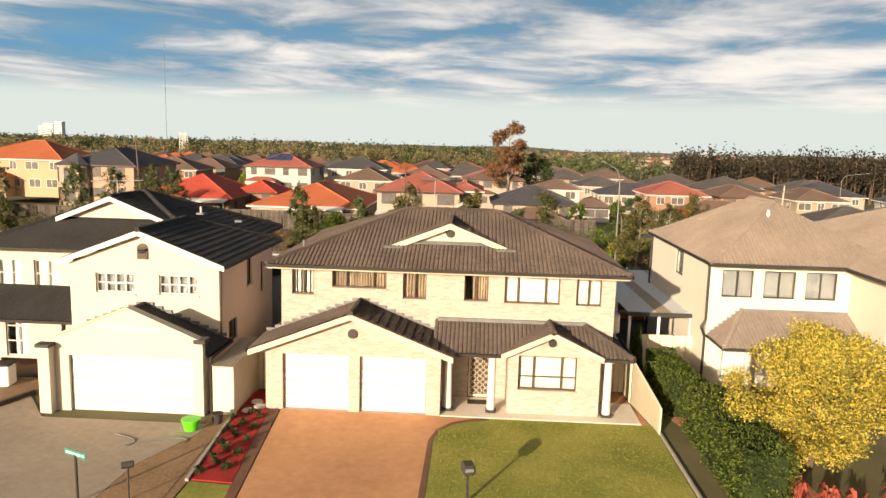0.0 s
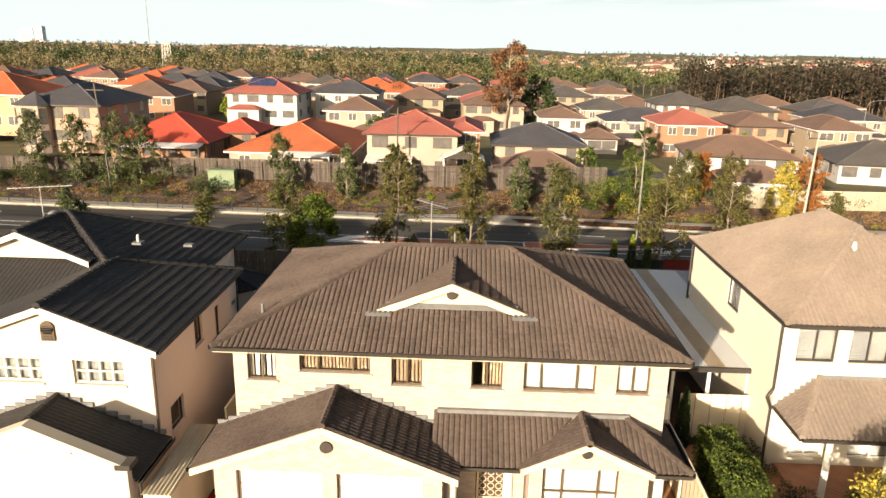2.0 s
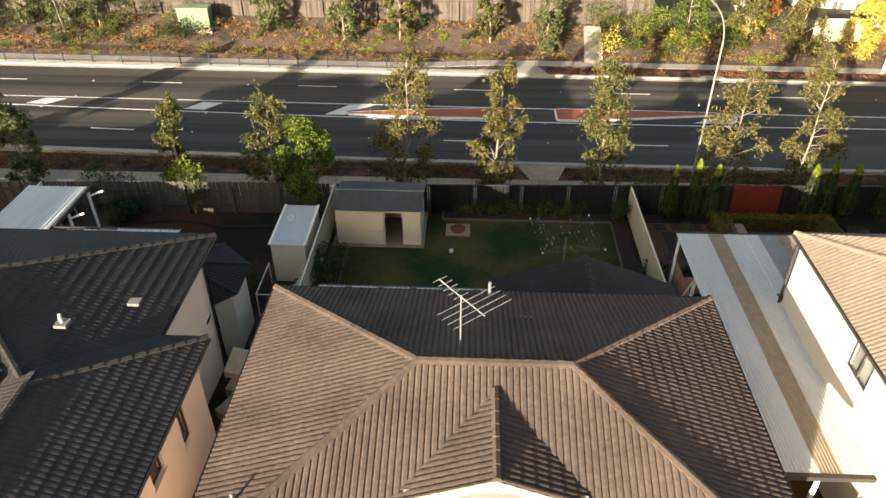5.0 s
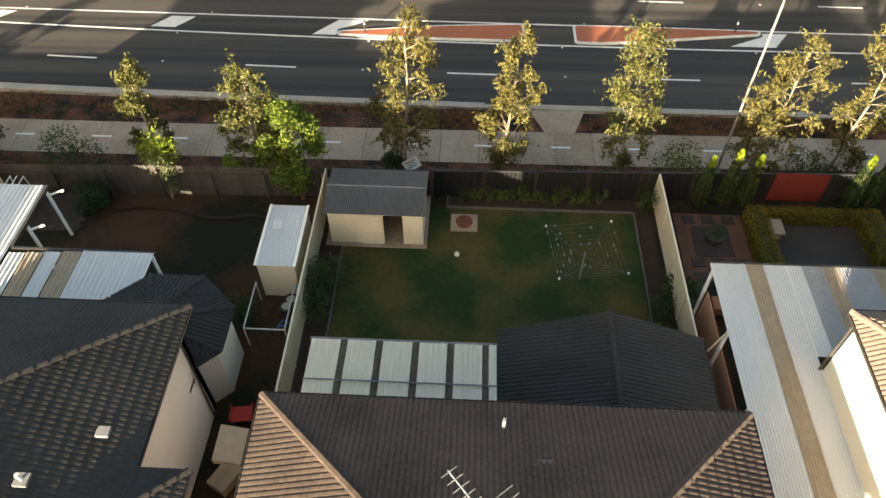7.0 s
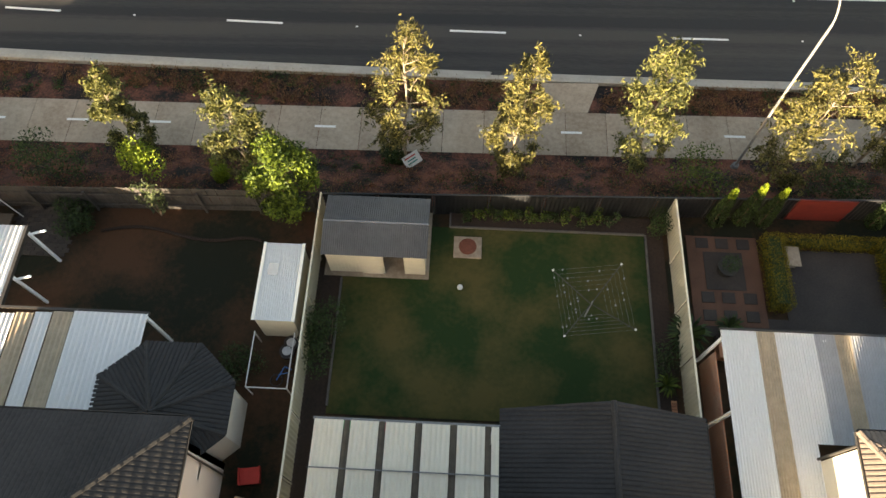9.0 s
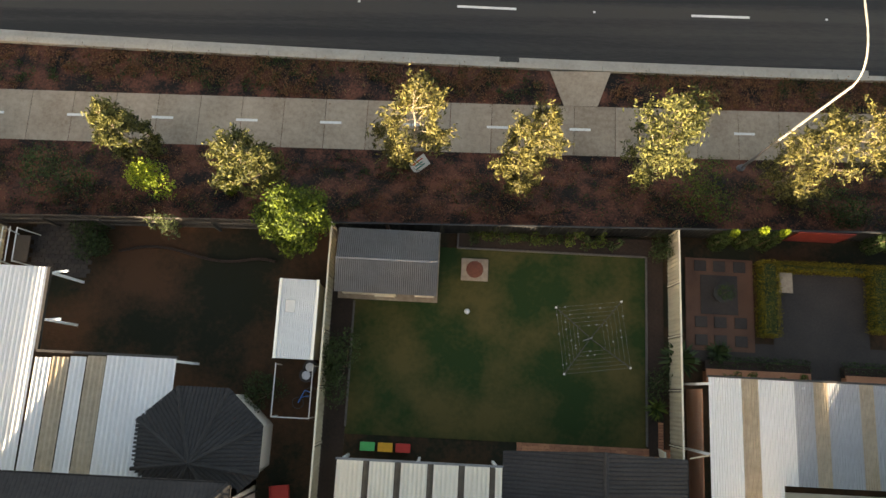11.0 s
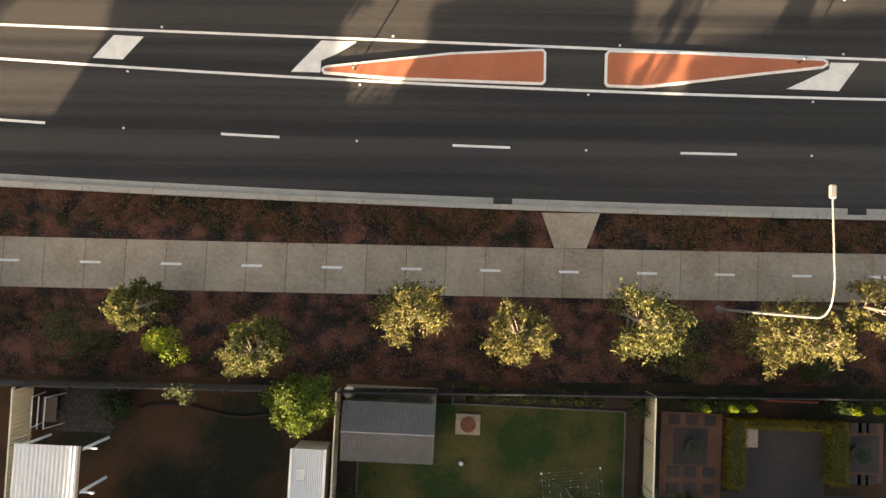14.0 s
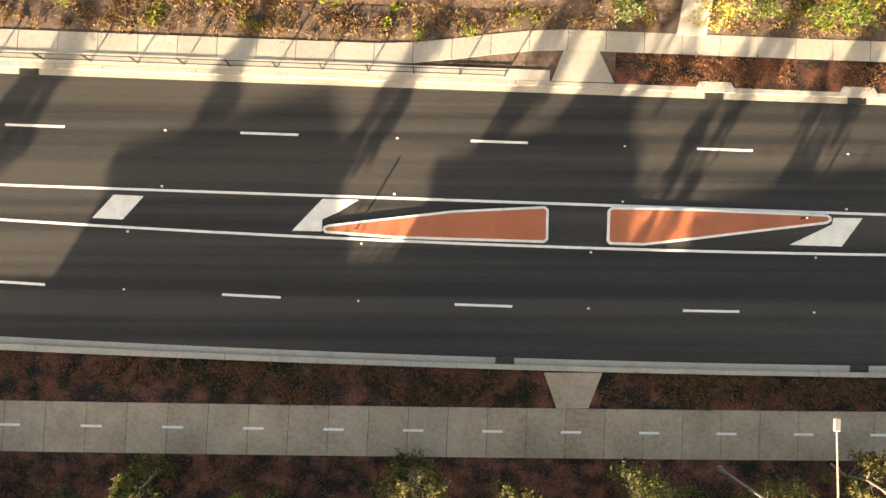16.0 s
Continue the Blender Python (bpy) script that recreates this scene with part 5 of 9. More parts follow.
ring = [pc + Vector((2.6 * math.cos(k * math.pi / 3), 2.6 * math.sin(k * math.pi / 3), 2.7)) for k in range(6)]
for k in range(6):
    part("roof", slope(bmesh.new(), [ring[k], ring[(k + 1) % 6], pc + Vector((0, 0, 3.8))]), M["tile_black"], rg)
    part("post", boxes((ring[k].x * 0.9 + pc.x * 0.1 - 0.06, ring[k].x * 0.9 + pc.x * 0.1 + 0.06, ring[k].y * 0.9 + pc.y * 0.1 - 0.06, ring[k].y * 0.9 + pc.y * 0.1 + 0.06, YARD_Z, 2.7)), M["white"], rg)
# white gate between the houses
gt = thing("side_gate", "cream steel fence and gate across the driveway", "gate")
for i in range(5):
    part("panel", boxes((9.85 + i * 0.55, 10.38 + i * 0.55, 35.6, 35.64, 0.25, 2.0), bevel=0.01), M["steel_cream"], gt)

# ---- back yards ----
M["timber_grey"] = material("timber_grey", (0.098, 0.088, 0.078), (0.040, 0.036, 0.033), 0.9, 6, 0.7, 0.3, per_island=0.5, stretch=(1, 1, 0.2))
M["timber_dark"] = material("timber_dark", (0.12, 0.10, 0.085), (0.06, 0.05, 0.042), 0.9, 6, 0.7, 0.3, per_island=0.5)
M["fence_black"] = material("fence_black", (0.030, 0.031, 0.033), (0.020, 0.021, 0.022), 0.6, 5, 0.8, 0.05)
M["brick_paver"] = material("brick_paver", (0.42, 0.19, 0.10), (0.28, 0.12, 0.07), 0.85, 12, 1.2, 0.2, per_object=0.5)
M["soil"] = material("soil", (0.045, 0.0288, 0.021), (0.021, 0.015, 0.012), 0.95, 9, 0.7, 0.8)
M["gravel"] = material("gravel", (0.17, 0.085, 0.055), (0.07, 0.038, 0.026), 0.95, 30, 1.0, 0.8)
M["paver_grey"] = material("paver_grey", (0.06, 0.048, 0.04), (0.034, 0.028, 0.025), 0.85, 12, 1.0, 0.15, per_object=0.3)
M["panel_red"] = material("panel_red", (0.12, 0.015, 0.0108), (0.078, 0.0108, 0.0084), 0.7, 5, 0.8, 0.05)
M["rust"] = material("rust", (0.18, 0.06, 0.036), (0.09, 0.033, 0.021), 0.9, 9, 1.5, 0.3)
M["plastic_red"] = material("plastic_red", (0.5, 0.05, 0.04), (0.4, 0.04, 0.03), 0.5, 4, 1, 0.02)
M["plastic_green"] = material("plastic_green", (0.10, 0.62, 0.03), (0.08, 0.52, 0.02), 0.4, 4, 1, 0.02)


def steel_fence(name, a, b, top_a, top_b, base_a, base_b, mat, label, step=2.35):
    """A ribbed steel fence: posts, and a sheet and top rail in each bay."""
    f = thing(name, label, "fence")
    a, b = Vector((*a, 0)), Vector((*b, 0))
    n = max(1, round((b - a).length / step))
    u = (b - a).normalized()
    w = Vector((-u.y, u.x, 0))
    at = lambda q: (a.lerp(b, q), base_a + (base_b - base_a) * q, top_a + (top_b - top_a) * q)
    for i in range(n + 1):
        p, z0, z1 = at(i / n)
        part("post", prism(bmesh.new(), [p + u * sx * 0.03 + w * sy * 0.03 + Vector((0, 0, z0)) for sx, sy in ((-1, -1), (1, -1), (1, 1), (-1, 1))], (0, 0, z1 - z0)), mat, f)
        if i == n:
            break
        q, y0, y1 = at((i + 1) / n)
        ribs = 24
        bm = bmesh.new()
        rows = []
        for k in range(ribs + 1):
            c = p.lerp(q, (0.03 + 0.94 * k / ribs)) + w * (0.018 if k % 2 else -0.018)
            t = k / ribs
            rows.append((bm.verts.new(c + Vector((0, 0, z0 + (y0 - z0) * t + 0.03))), bm.verts.new(c + Vector((0, 0, z1 + (y1 - z1) * t - 0.03)))))
        fs = [bm.faces.new((r0[0], r1[0], r1[1], r0[1])) for r0, r1 in zip(rows, rows[1:])]
        bmesh.ops.solidify(bm, geom=fs, thickness=0.004)
        part("sheet", bm, mat, f)
        part("rail", prism(bmesh.new(), [p + w * s * 0.035 + Vector((0, 0, z1 + d)) for s, d in ((-1, -0.06), (1, -0.06), (1, 0.0), (-1, 0.0))], q - p + Vector((0, 0, y1 - z1))), mat, f)
    return f


def paling_fence(a, b, base, top, mat, label, wave=0.0, step=0.105):
    f = thing("paling_fence", label, "fence")
    a, b = Vector((*a, 0)), Vector((*b, 0))
    u = (b - a).normalized()
    w = Vector((-u.y, u.x, 0))
    n = int((b - a).length / step)
    bm = bmesh.new()
    rnd = random.Random(n)
    paling = mesh_of(boxes((0, step * 0.93, 0.01, 0.026, 0, 1)), "paling", mat)
    for i in range(n):
        p = a + u * step * i
        t = top + wave * math.sin(i * 0.021) + rnd.uniform(-0.025, 0.025)
        z0 = base(p.x, p.y) if callable(base) else base
        tilt = rnd.uniform(-0.012, 0.012)
        if n <= 260:
            q = Matrix((u, w, (0, 0, 1))).transposed().to_4x4()
            q.translation = p + w * (0.012 * (i % 2)) + Vector((0, 0, z0))
            part("paling", paling, None, f, m=q @ Matrix.Rotation(tilt * 0.6, 4, 'Y') @ Matrix.Diagonal((1, 1, t - z0, 1)))
            continue
        prism(bm, [p + w * (0.01 + 0.012 * (i % 2)) + Vector((0, 0, z0)), p + u * (step * 0.93) + w * (0.01 + 0.012 * (i % 2)) + Vector((0, 0, z0)),
                   p + u * (step * 0.93 + tilt) + w * (0.01 + 0.012 * (i % 2)) + Vector((0, 0, t)), p + u * tilt + w * (0.01 + 0.012 * (i % 2)) + Vector((0, 0, t))], w * 0.016)
    if n > 260:
        tagged(part("paling_run", bm, mat, f), kind="stuff")
    else:
        bm.free()
    for k in range(int((b - a).length / 2.4) + 1):
        p = a + u * 2.4 * k - w * 0.1
        z0 = base(p.x, p.y) if callable(base) else base
        part("post", boxes((p.x - 0.05, p.x + 0.05, p.y - 0.05, p.y + 0.05, z0 - 0.1, top - 0.12)), mat, f)
    for z in (0.35, 0.8):
        z0 = base(a.x, a.y) if callable(base) else base
        p = a - w * 0.04
        part("rail", prism(bmesh.new(), [p + Vector((0, 0, z0 + (top - z0) * z - 0.04)), p - w * 0.05 + Vector((0, 0, z0 + (top - z0) * z - 0.04)), p - w * 0.05 + Vector((0, 0, z0 + (top - z0) * z + 0.04)), p + Vector((0, 0, z0 + (top - z0) * z + 0.04))], b - a), mat, f)
    return f


BY = lambda x: 53.9 + 0.033 * x
steel_fence("steel_fence", (8.80, 31.5), (8.92, 54.2), 2.15, 1.35, 0.3, YARD_Z - 0.05, M["steel_cream"], "cream ribbed steel fence between two yards")
steel_fence("steel_fence", (9.15, 28.3), (8.80, 31.5), 1.35, 2.15, 0.3, 0.3, M["steel_cream"], "cream steel fence stepping down to the front")
steel_fence("steel_fence", (-5.78, 33.0), (-5.95, 53.7), 2.2, 1.45, 0.2, YARD_Z - 0.05, M["steel_cream"], "cream ribbed steel fence beside the shed")
steel_fence("steel_fence", (-5.95, BY(-5.95)), (27.0, BY(27.0)), 1.42, 1.42, -0.5, -0.5, M["fence_black"], "black ribbed steel fence along the verge")
paling_fence((-20.8, BY(-20.8) + 0.1), (-6.2, BY(-6.2) + 0.0), -0.45, 1.42, M["timber_grey"], "weathered grey timber paling fence with a bowed top", 0.07)
steel_fence("steel_fence", (-20.7, 43.0), (-20.8, BY(-20.8)), 1.5, 1.5, YARD_Z - 0.05, YARD_Z - 0.05, M["steel_cream"], "pale steel side fence of the yard")
paling_fence((-70.0, BY(-70) + 1.2), (-20.9, BY(-20.9) + 0.1), -0.45, 1.4, M["timber_grey"], "long weathered timber paling fence behind the houses", 0.05)
paling_fence((27.0, BY(27.0)), (75.0, BY(75.0)), -0.45, 1.4, M["timber_dark"], "dark stained timber paling fence", 0.05)
red = thing("garden_screen", "dark red panel hung on the black fence", "screen", (15.2, BY(15.2) - 0.1, 0))
part("panel", boxes((-1.15, 1.25, -0.03, 0.03, -0.2, 1.5), bevel=0.01), M["panel_red"], red)

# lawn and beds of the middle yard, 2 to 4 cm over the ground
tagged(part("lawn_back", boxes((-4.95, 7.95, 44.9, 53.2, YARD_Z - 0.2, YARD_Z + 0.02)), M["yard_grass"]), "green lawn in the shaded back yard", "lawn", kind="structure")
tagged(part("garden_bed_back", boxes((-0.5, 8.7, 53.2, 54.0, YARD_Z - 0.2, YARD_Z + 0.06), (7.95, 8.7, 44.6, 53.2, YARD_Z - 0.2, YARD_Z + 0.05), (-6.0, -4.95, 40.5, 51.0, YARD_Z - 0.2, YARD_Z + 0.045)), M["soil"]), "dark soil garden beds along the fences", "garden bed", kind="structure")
for r in ((-0.5, 7.9, 53.16, 53.24), (7.90, 7.98, 45.0, 53.2), (-4.98, -4.90, 45.2, 50.6), (-0.54, -0.46, 53.2, 54.1)):
    tagged(part("garden_edging", boxes((*r, YARD_Z, YARD_Z + 0.13), bevel=0.01), M["timber_grey"]), "timber edging of the garden bed", "edging", kind="structure")
for n, r in (("patio_paving", (2.4, 9.0, 44.2, 44.85)), ("patio_paving_side", (7.95, 8.65, 44.85, 46.0))):
    pv = tagged(new(n), "orange brick paving beside the house", "paving", kind="structure")
    nx, ny = max(1, round((r[1] - r[0]) / 0.235)), max(1, round((r[3] - r[2]) / 0.118))
    me = mesh_of(boxes((0.004, 0.231, 0.004, 0.114, 0, 0.05), bevel=0.006), "paver", M["brick_paver"])
    for i in range(nx):
        for j in range(ny):
            part("brick", me, None, pv, m=pose(r[0] + i * 0.235, r[2] + j * 0.118, YARD_Z - 0.005 + 0.004 * ((i * 7 + j * 3) % 3)))
# garden shed
sh = thing("garden_shed", "cream steel garden shed with a grey gable roof, door open", "shed", (-3.44, 52.13, YARD_Z))
bm = bmesh.new()
wall_panel(bm, "y", -1.25, 0.04, -2.0, 2.0, 0.08, 2.03, [(0.32, 1.15, 0.08, 1.85)])
wall_panel(bm, "y", 1.15, -0.04, -2.0, 2.0, 0.08, 2.03)
wall_panel(bm, "x", -2.0, 0.04, -1.21, 1.11, 0.08, 2.08)
wall_panel(bm, "x", 2.0, -0.04, -1.21, 1.11, 0.08, 2.08)
part("wall", bm, M["steel_cream"], sh)
for i in range(16):
    x = -1.95 + i * 0.15
    part("rib", boxes((x, x + 0.03, -1.27, -1.25, 0.1, 2.0)), M["steel_cream"], sh)
part("door", boxes((-0.62, 0.28, -1.32, -1.29, 0.1, 1.85), (-0.62, 0.28, -1.335, -1.32, 0.85, 0.92), bevel=0.004), M["steel_cream"], sh, "sliding cream door pushed open")
part("roof_sheet", corrugated(bmesh.new(), -2.12, 2.12, -1.42, -0.05, 2.05, 2.36, 0.085, 0.013), M["steel_grey"], sh)
part("roof_sheet", corrugated(bmesh.new(), -2.12, 2.12, -0.05, 1.3, 2.36, 2.05, 0.085, 0.013), M["steel_grey"], sh)
part("ridge", boxes((-2.13, 2.13, -0.09, -0.01, 2.345, 2.372)), M["steel_grey"], sh)
part("slab", boxes((-2.25, 2.15, -1.45, 1.75, -0.1, 0.07), bevel=0.01), M["concrete"], sh)
pot_r = thing("storage_jar", "round tan clay jar behind the shed", "jar", (-5.5, 53.55, YARD_Z + 0.07))
part("body", tube(tube(bmesh.new(), (0, 0, 0), (0, 0, 0.35), 0.18, 0.3, 14), (0, 0, 0.35), (0, 0, 0.6), 0.3, 0.2, 14), M["steel_cream"], pot_r)
# fire pit slab
fp = thing("fire_pit", "square concrete slab with a round rusty fire pit", "fire pit", (0.30, 52.24, YARD_Z + 0.02))
part("slab", boxes((-0.6, 0.6, -0.5, 0.5, 0, 0.1), bevel=0.015), M["concrete"], fp)
part("bowl", tube(bmesh.new(), (0, 0, 0.1), (0, 0, 0.16), 0.36, 0.38, 24), M["rust"], fp)
ball = thing("ball", "small white ball on the lawn", "ball", (0.04, 50.36, YARD_Z + 0.13))
bm = bmesh.new()
bmesh.ops.create_icosphere(bm, subdivisions=3, radius=0.12)
part("shell", bm, M["white"], ball)
# rotary clothes line
cl = thing("rotary_clothesline", "rotary clothes line with four arms and wire squares", "clothes line", (5.2, 49.35, YARD_Z), 8)
part("pole", tube(bmesh.new(), (0, 0, 0), (0, 0, 1.75), 0.03), M["lead"], cl)
for k in range(4):
    a = math.pi / 4 + k * math.pi / 2
    part("arm", tube(bmesh.new(), (0, 0, 1.45), (1.95 * math.cos(a), 1.95 * math.sin(a), 1.95), 0.018), M["gutter_dark"], cl)
    part("arm_tip", tube(bmesh.new(), (1.93 * math.cos(a), 1.93 * math.sin(a), 1.92), (1.93 * math.cos(a), 1.93 * math.sin(a), 2.0), 0.04), M["white"], cl)
for j in range(6):
    r = 0.75 + 0.235 * j
    z = 1.45 + 0.5 * r / 1.95
    bm = bmesh.new()
    for k in range(4):
        a, b = math.pi / 4 + k * math.pi / 2, math.pi / 4 + (k + 1) * math.pi / 2
        tube(bm, (r * math.cos(a), r * math.sin(a), z), (r * math.cos(b), r * math.sin(b), z), 0.003, sides=4)
    part("wire", bm, M["lead"], cl)
rnd = random.Random(5)
pegs = bmesh.new()
for i in range(26):
    r = 0.75 + 0.235 * rnd.randrange(6)
    s = rnd.randrange(4)
    q = rnd.uniform(-0.65, 0.65) * r * 0.9
    x, y = ((r * 0.707, q), (-r * 0.707, q), (q, r * 0.707), (q, -r * 0.707))[s]
    z = 1.45 + 0.5 * r / 1.95
    box(pegs, x - 0.025, x + 0.025, y - 0.025, y + 0.025, z - 0.06, z + 0.03)
tagged(part("pegs", pegs, M["lead"], cl), kind="stuff")
# toys beside the patio
for i, c in enumerate(((0.05, 0.4, 0.12), (0.7, 0.35, 0.03), (0.5, 0.04, 0.03))):
    M["bin%d" % i] = material("bin%d" % i, c, tuple(0.75 * v for v in c), 0.5, 5, 1, 0.02)
    tb = thing("storage_tub", "bright plastic storage tub under the patio edge", "tub", (-3.9 + i * 0.75, 44.45, YARD_Z), group="storage tubs")
    part("body", boxes((-0.28, 0.28, -0.16, 0.16, 0, 0.4), bevel=0.03), M["bin%d" % i], tb)
    part("lid", boxes((-0.31, 0.31, -0.18, 0.18, 0.4, 0.45), bevel=0.01), M["bin%d" % i], tb)
ln = thing("lean_panel", "cream panel leaning against the fence", "panel", (8.55, 44.4, YARD_Z))
part("sheet", boxes((-0.05, 0.02, -0.5, 0.55, 0, 1.7)), M["steel_cream"], ln, m=pose(0, 0, 0, 0, -9, 8))

# yard of the rendered house
ls = thing("garden_shed", "small grey corrugated steel shed with a flat roof", "shed", (-7.02, 49.5, YARD_Z))
part("wall", boxes((-0.74, 0.74, -1.58, 1.58, 0, 1.98)), M["steel_cream"], ls)
part("roof_sheet", corrugated(bmesh.new(), -0.83, 0.81, -1.64, 1.64, 2.03, 2.01, 0.085, 0.012), M["steel_white"], ls)
for x in (-0.83, 0.71):
    part("roof_trim", boxes((x, x + 0.12, -1.65, 1.65, 2.03, 2.06), bevel=0.01), M["steel_ivory"], ls)
part("paint_patch", boxes((-0.5, -0.1, 0.25, 0.75, 2.032, 2.038), bevel=0.002), M["white"], ls, "splash of white paint")
cg = thing("pet_run", "low white framed wire run beside the shed", "pet run", (-7.1, 46.6, YARD_Z))
for r in ((-0.8, 0.8, -1.13, -1.09), (-0.8, -0.76, -1.1, 1.1), (0.76, 0.8, -1.1, 1.1)):
    part("rail", boxes((*r, 1.15, 1.19)), M["white"], cg)
for x, y in ((-0.78, -1.1), (0.78, -1.1), (-0.78, 1.05), (0.78, 1.05)):
    part("post", boxes((x - 0.02, x + 0.02, y - 0.02, y + 0.02, 0, 1.15)), M["white"], cg)
bk = thing("bicycle", "blue childrens bicycle lying by the fence", "bicycle", (-6.75, 46.3, YARD_Z + 0.05), 40)
M["blue"] = material("blue", (0.05, 0.2, 0.5), (0.04, 0.15, 0.4), 0.4)
for x in (-0.35, 0.35):
    bm = bmesh.new()
    for k in range(16):
        a, b = k * math.pi / 8, (k + 1) * math.pi / 8
        tube(bm, (x + 0.24 * math.cos(a), 0.24 * math.sin(a), 0.05), (x + 0.24 * math.cos(b), 0.24 * math.sin(b), 0.05), 0.02, sides=6)
    part("wheel", bm, M["gutter_dark"], bk)
part("frame", tube(tube(tube(bmesh.new(), (-0.35, 0, 0.06), (0.2, 0.25, 0.12), 0.022), (0.2, 0.25, 0.12), (0.35, 0, 0.06), 0.022), (-0.1, 0.1, 0.08), (0.2, -0.05, 0.1), 0.02), M["blue"], bk)
for i, (x, y) in enumerate(((-6.62, 47.6), (-6.75, 47.25))):
    wl = thing("spare_wheel", "car wheel with an alloy rim leaning on the fence", "wheel", (x, y, YARD_Z + 0.02), 10 * i, "spare wheels")
    part("tyre", tube(bmesh.new(), (0, 0, 0), (0, 0, 0.2), 0.3, 0.3, 20), M["gutter_dark"], wl)
    part("rim", tube(bmesh.new(), (0, 0, 0.19), (0, 0, 0.22), 0.2, 0.18, 12), M["metal"], wl)
ec = thing("edging_stones", "curved row of small edging stones round the dry lawn", "edging", kind="stuff")
bm = bmesh.new()
for i in range(44):
    x = -15.6 + i * 0.16
    y = 52.25 + 0.25 * math.sin(i * 0.16) - (0.02 * max(0, i - 36) ** 2) * 0.3
    box(bm, x, x + 0.145, y, y + 0.11, YARD_Z, YARD_Z + 0.1)
part("stones", bm, M["soil"], ec)
pv = tagged(new("paving_left"), "dark grey block paving in the corner of the yard", "paving", kind="structure")
me = mesh_of(boxes((0.005, 0.295, 0.005, 0.195, 0, 0.04), bevel=0.006), "block", M["paver_grey"])
for i in range(9):
    for j in range(12):
        part("block", me, None, pv, m=pose(-19.6 + i * 0.3 + (0.15 if j % 2 else 0), 51.0 + j * 0.2, YARD_Z - 0.012))
sw = thing("garden_swing", "white metal garden swing seat", "swing seat", (-19.7, 52.1, YARD_Z))
part("seat", boxes((-0.35, 0.35, -0.6, 0.6, 0.45, 0.52), bevel=0.02), M["frame_bronze"], sw)
for y in (-0.72, 0.72):
    for x in (-0.5, 0.5):
        part("leg", tube(bmesh.new(), (x, y, 0), (x * 0.6, y, 1.5), 0.025), M["white"], sw)
for x in (-0.3, 0.0, 0.3):
    part("canopy_bar", tube(bmesh.new(), (x, -0.75, 1.5), (x, 0.75, 1.5), 0.025), M["white"], sw)
for p in ((-7.4, 42.4),):
    tr = thing("wheelbarrow_tray", "red tray of odds and ends in the side passage", "tray", (p[0], p[1], YARD_Z + 0.3), 8)
    part("tray", boxes((-0.4, 0.4, -0.3, 0.3, 0, 0.05), (-0.4, -0.36, -0.3, 0.3, 0.05, 0.25), (0.36, 0.4, -0.3, 0.3, 0.05, 0.25), bevel=0.01), M["plastic_red"], tr)
    for lx in (-0.3, 0.3):
        part("leg", boxes((lx - 0.03, lx + 0.03, -0.25, 0.25, -0.32, 0.0)), M["gutter_dark"], tr)
M["card"] = material("card", (0.46, 0.36, 0.25), (0.36, 0.27, 0.18), 0.9, 4, 0.8, 0.03)
for x, y, tn, sx, sy, sz in ((-7.55, 41.2, 80, 0.42, 0.3, 0.5), (-7.4, 40.05, 62, 0.5, 0.36, 0.55)):
    cb = thing("cardboard_box", "large tan cardboard box in the side passage", "box", (x, y, YARD_Z), tn, "cardboard boxes")
    part("body", boxes((-sx, sx, -sy, sy, 0, sz), bevel=0.015), M["card"], cb)
    for s in (-1, 1):
        part("flap", boxes((-sx, sx, min(0.006 * s, s * sy), max(0.006 * s, s * sy), sz + 0.002, sz + 0.012)), M["card"], cb)
bx = thing("side_awning", "tan box awning over the side window", "awning", (-6.9, 40.3, 2.3))
part("hood", prism(bmesh.new(), [(-0.35, -0.6, 0), (0.5, -0.6, -0.25), (0.5, -0.6, -0.3), (-0.35, -0.6, -0.3)], (0, 1.2, 0)), M["card"], bx)

# yard of the yellow house
ct = tagged(part("paved_court", boxes((13.55, 17.75, 48.3, 52.8, YARD_Z - 0.2, YARD_Z + 0.03), (15.0, 16.4, 47.2, 48.3, YARD_Z - 0.2, YARD_Z + 0.028), (9.6, 26, 48.75, 49.6, YARD_Z - 0.2, YARD_Z + 0.024)), M["paver_grey"]), "dark paved court framed by a hedge", "paving", kind="structure")
for x0, x1, y0, y1 in ((9.7, 12.7, 49.2, 53.3), (18.6, 20.6, 50.3, 53.2)):
    tagged(part("gravel_panel", boxes((x0, x1, y0, y1, YARD_Z - 0.2, YARD_Z + 0.035)), M["gravel"]), "tan pebble garden panel", "gravel", kind="structure")
    tagged(part("paver_large", boxes(((x0 + x1) / 2 - 0.85, (x0 + x1) / 2 + 0.8, 50.8, 52.55, YARD_Z, YARD_Z + 0.06), bevel=0.01), M["paver_grey"]), "large grey square paving", "paving", kind="structure")
    xs3 = (x0 + 0.65, (x0 + x1) / 2, x1 - 0.6)
    for x in xs3:
        for y in (52.95, 50.45, 49.65):
            if y < 50.6 and x0 > 15 and y < 50:
                continue
            st = thing("stepping_stone", "dark grey square stepping stone in gravel", "paver", (x, y, YARD_Z + 0.03), group="stepping stones")
            part("stone", boxes((-0.27, 0.27, -0.24, 0.24, 0, 0.05), bevel=0.012), M["paver_grey"], st)
for x, y in ((11.2, 51.7), (19.2, 51.75)):
    pb = thing("planter_ball", "clipped dark shrub in a round black planter", "planter", (x, y, YARD_Z + 0.06), group="round planters")
    part("pot", tube(bmesh.new(), (0, 0, 0), (0, 0, 0.4), 0.34, 0.42, 20), M["gutter_dark"], pb)
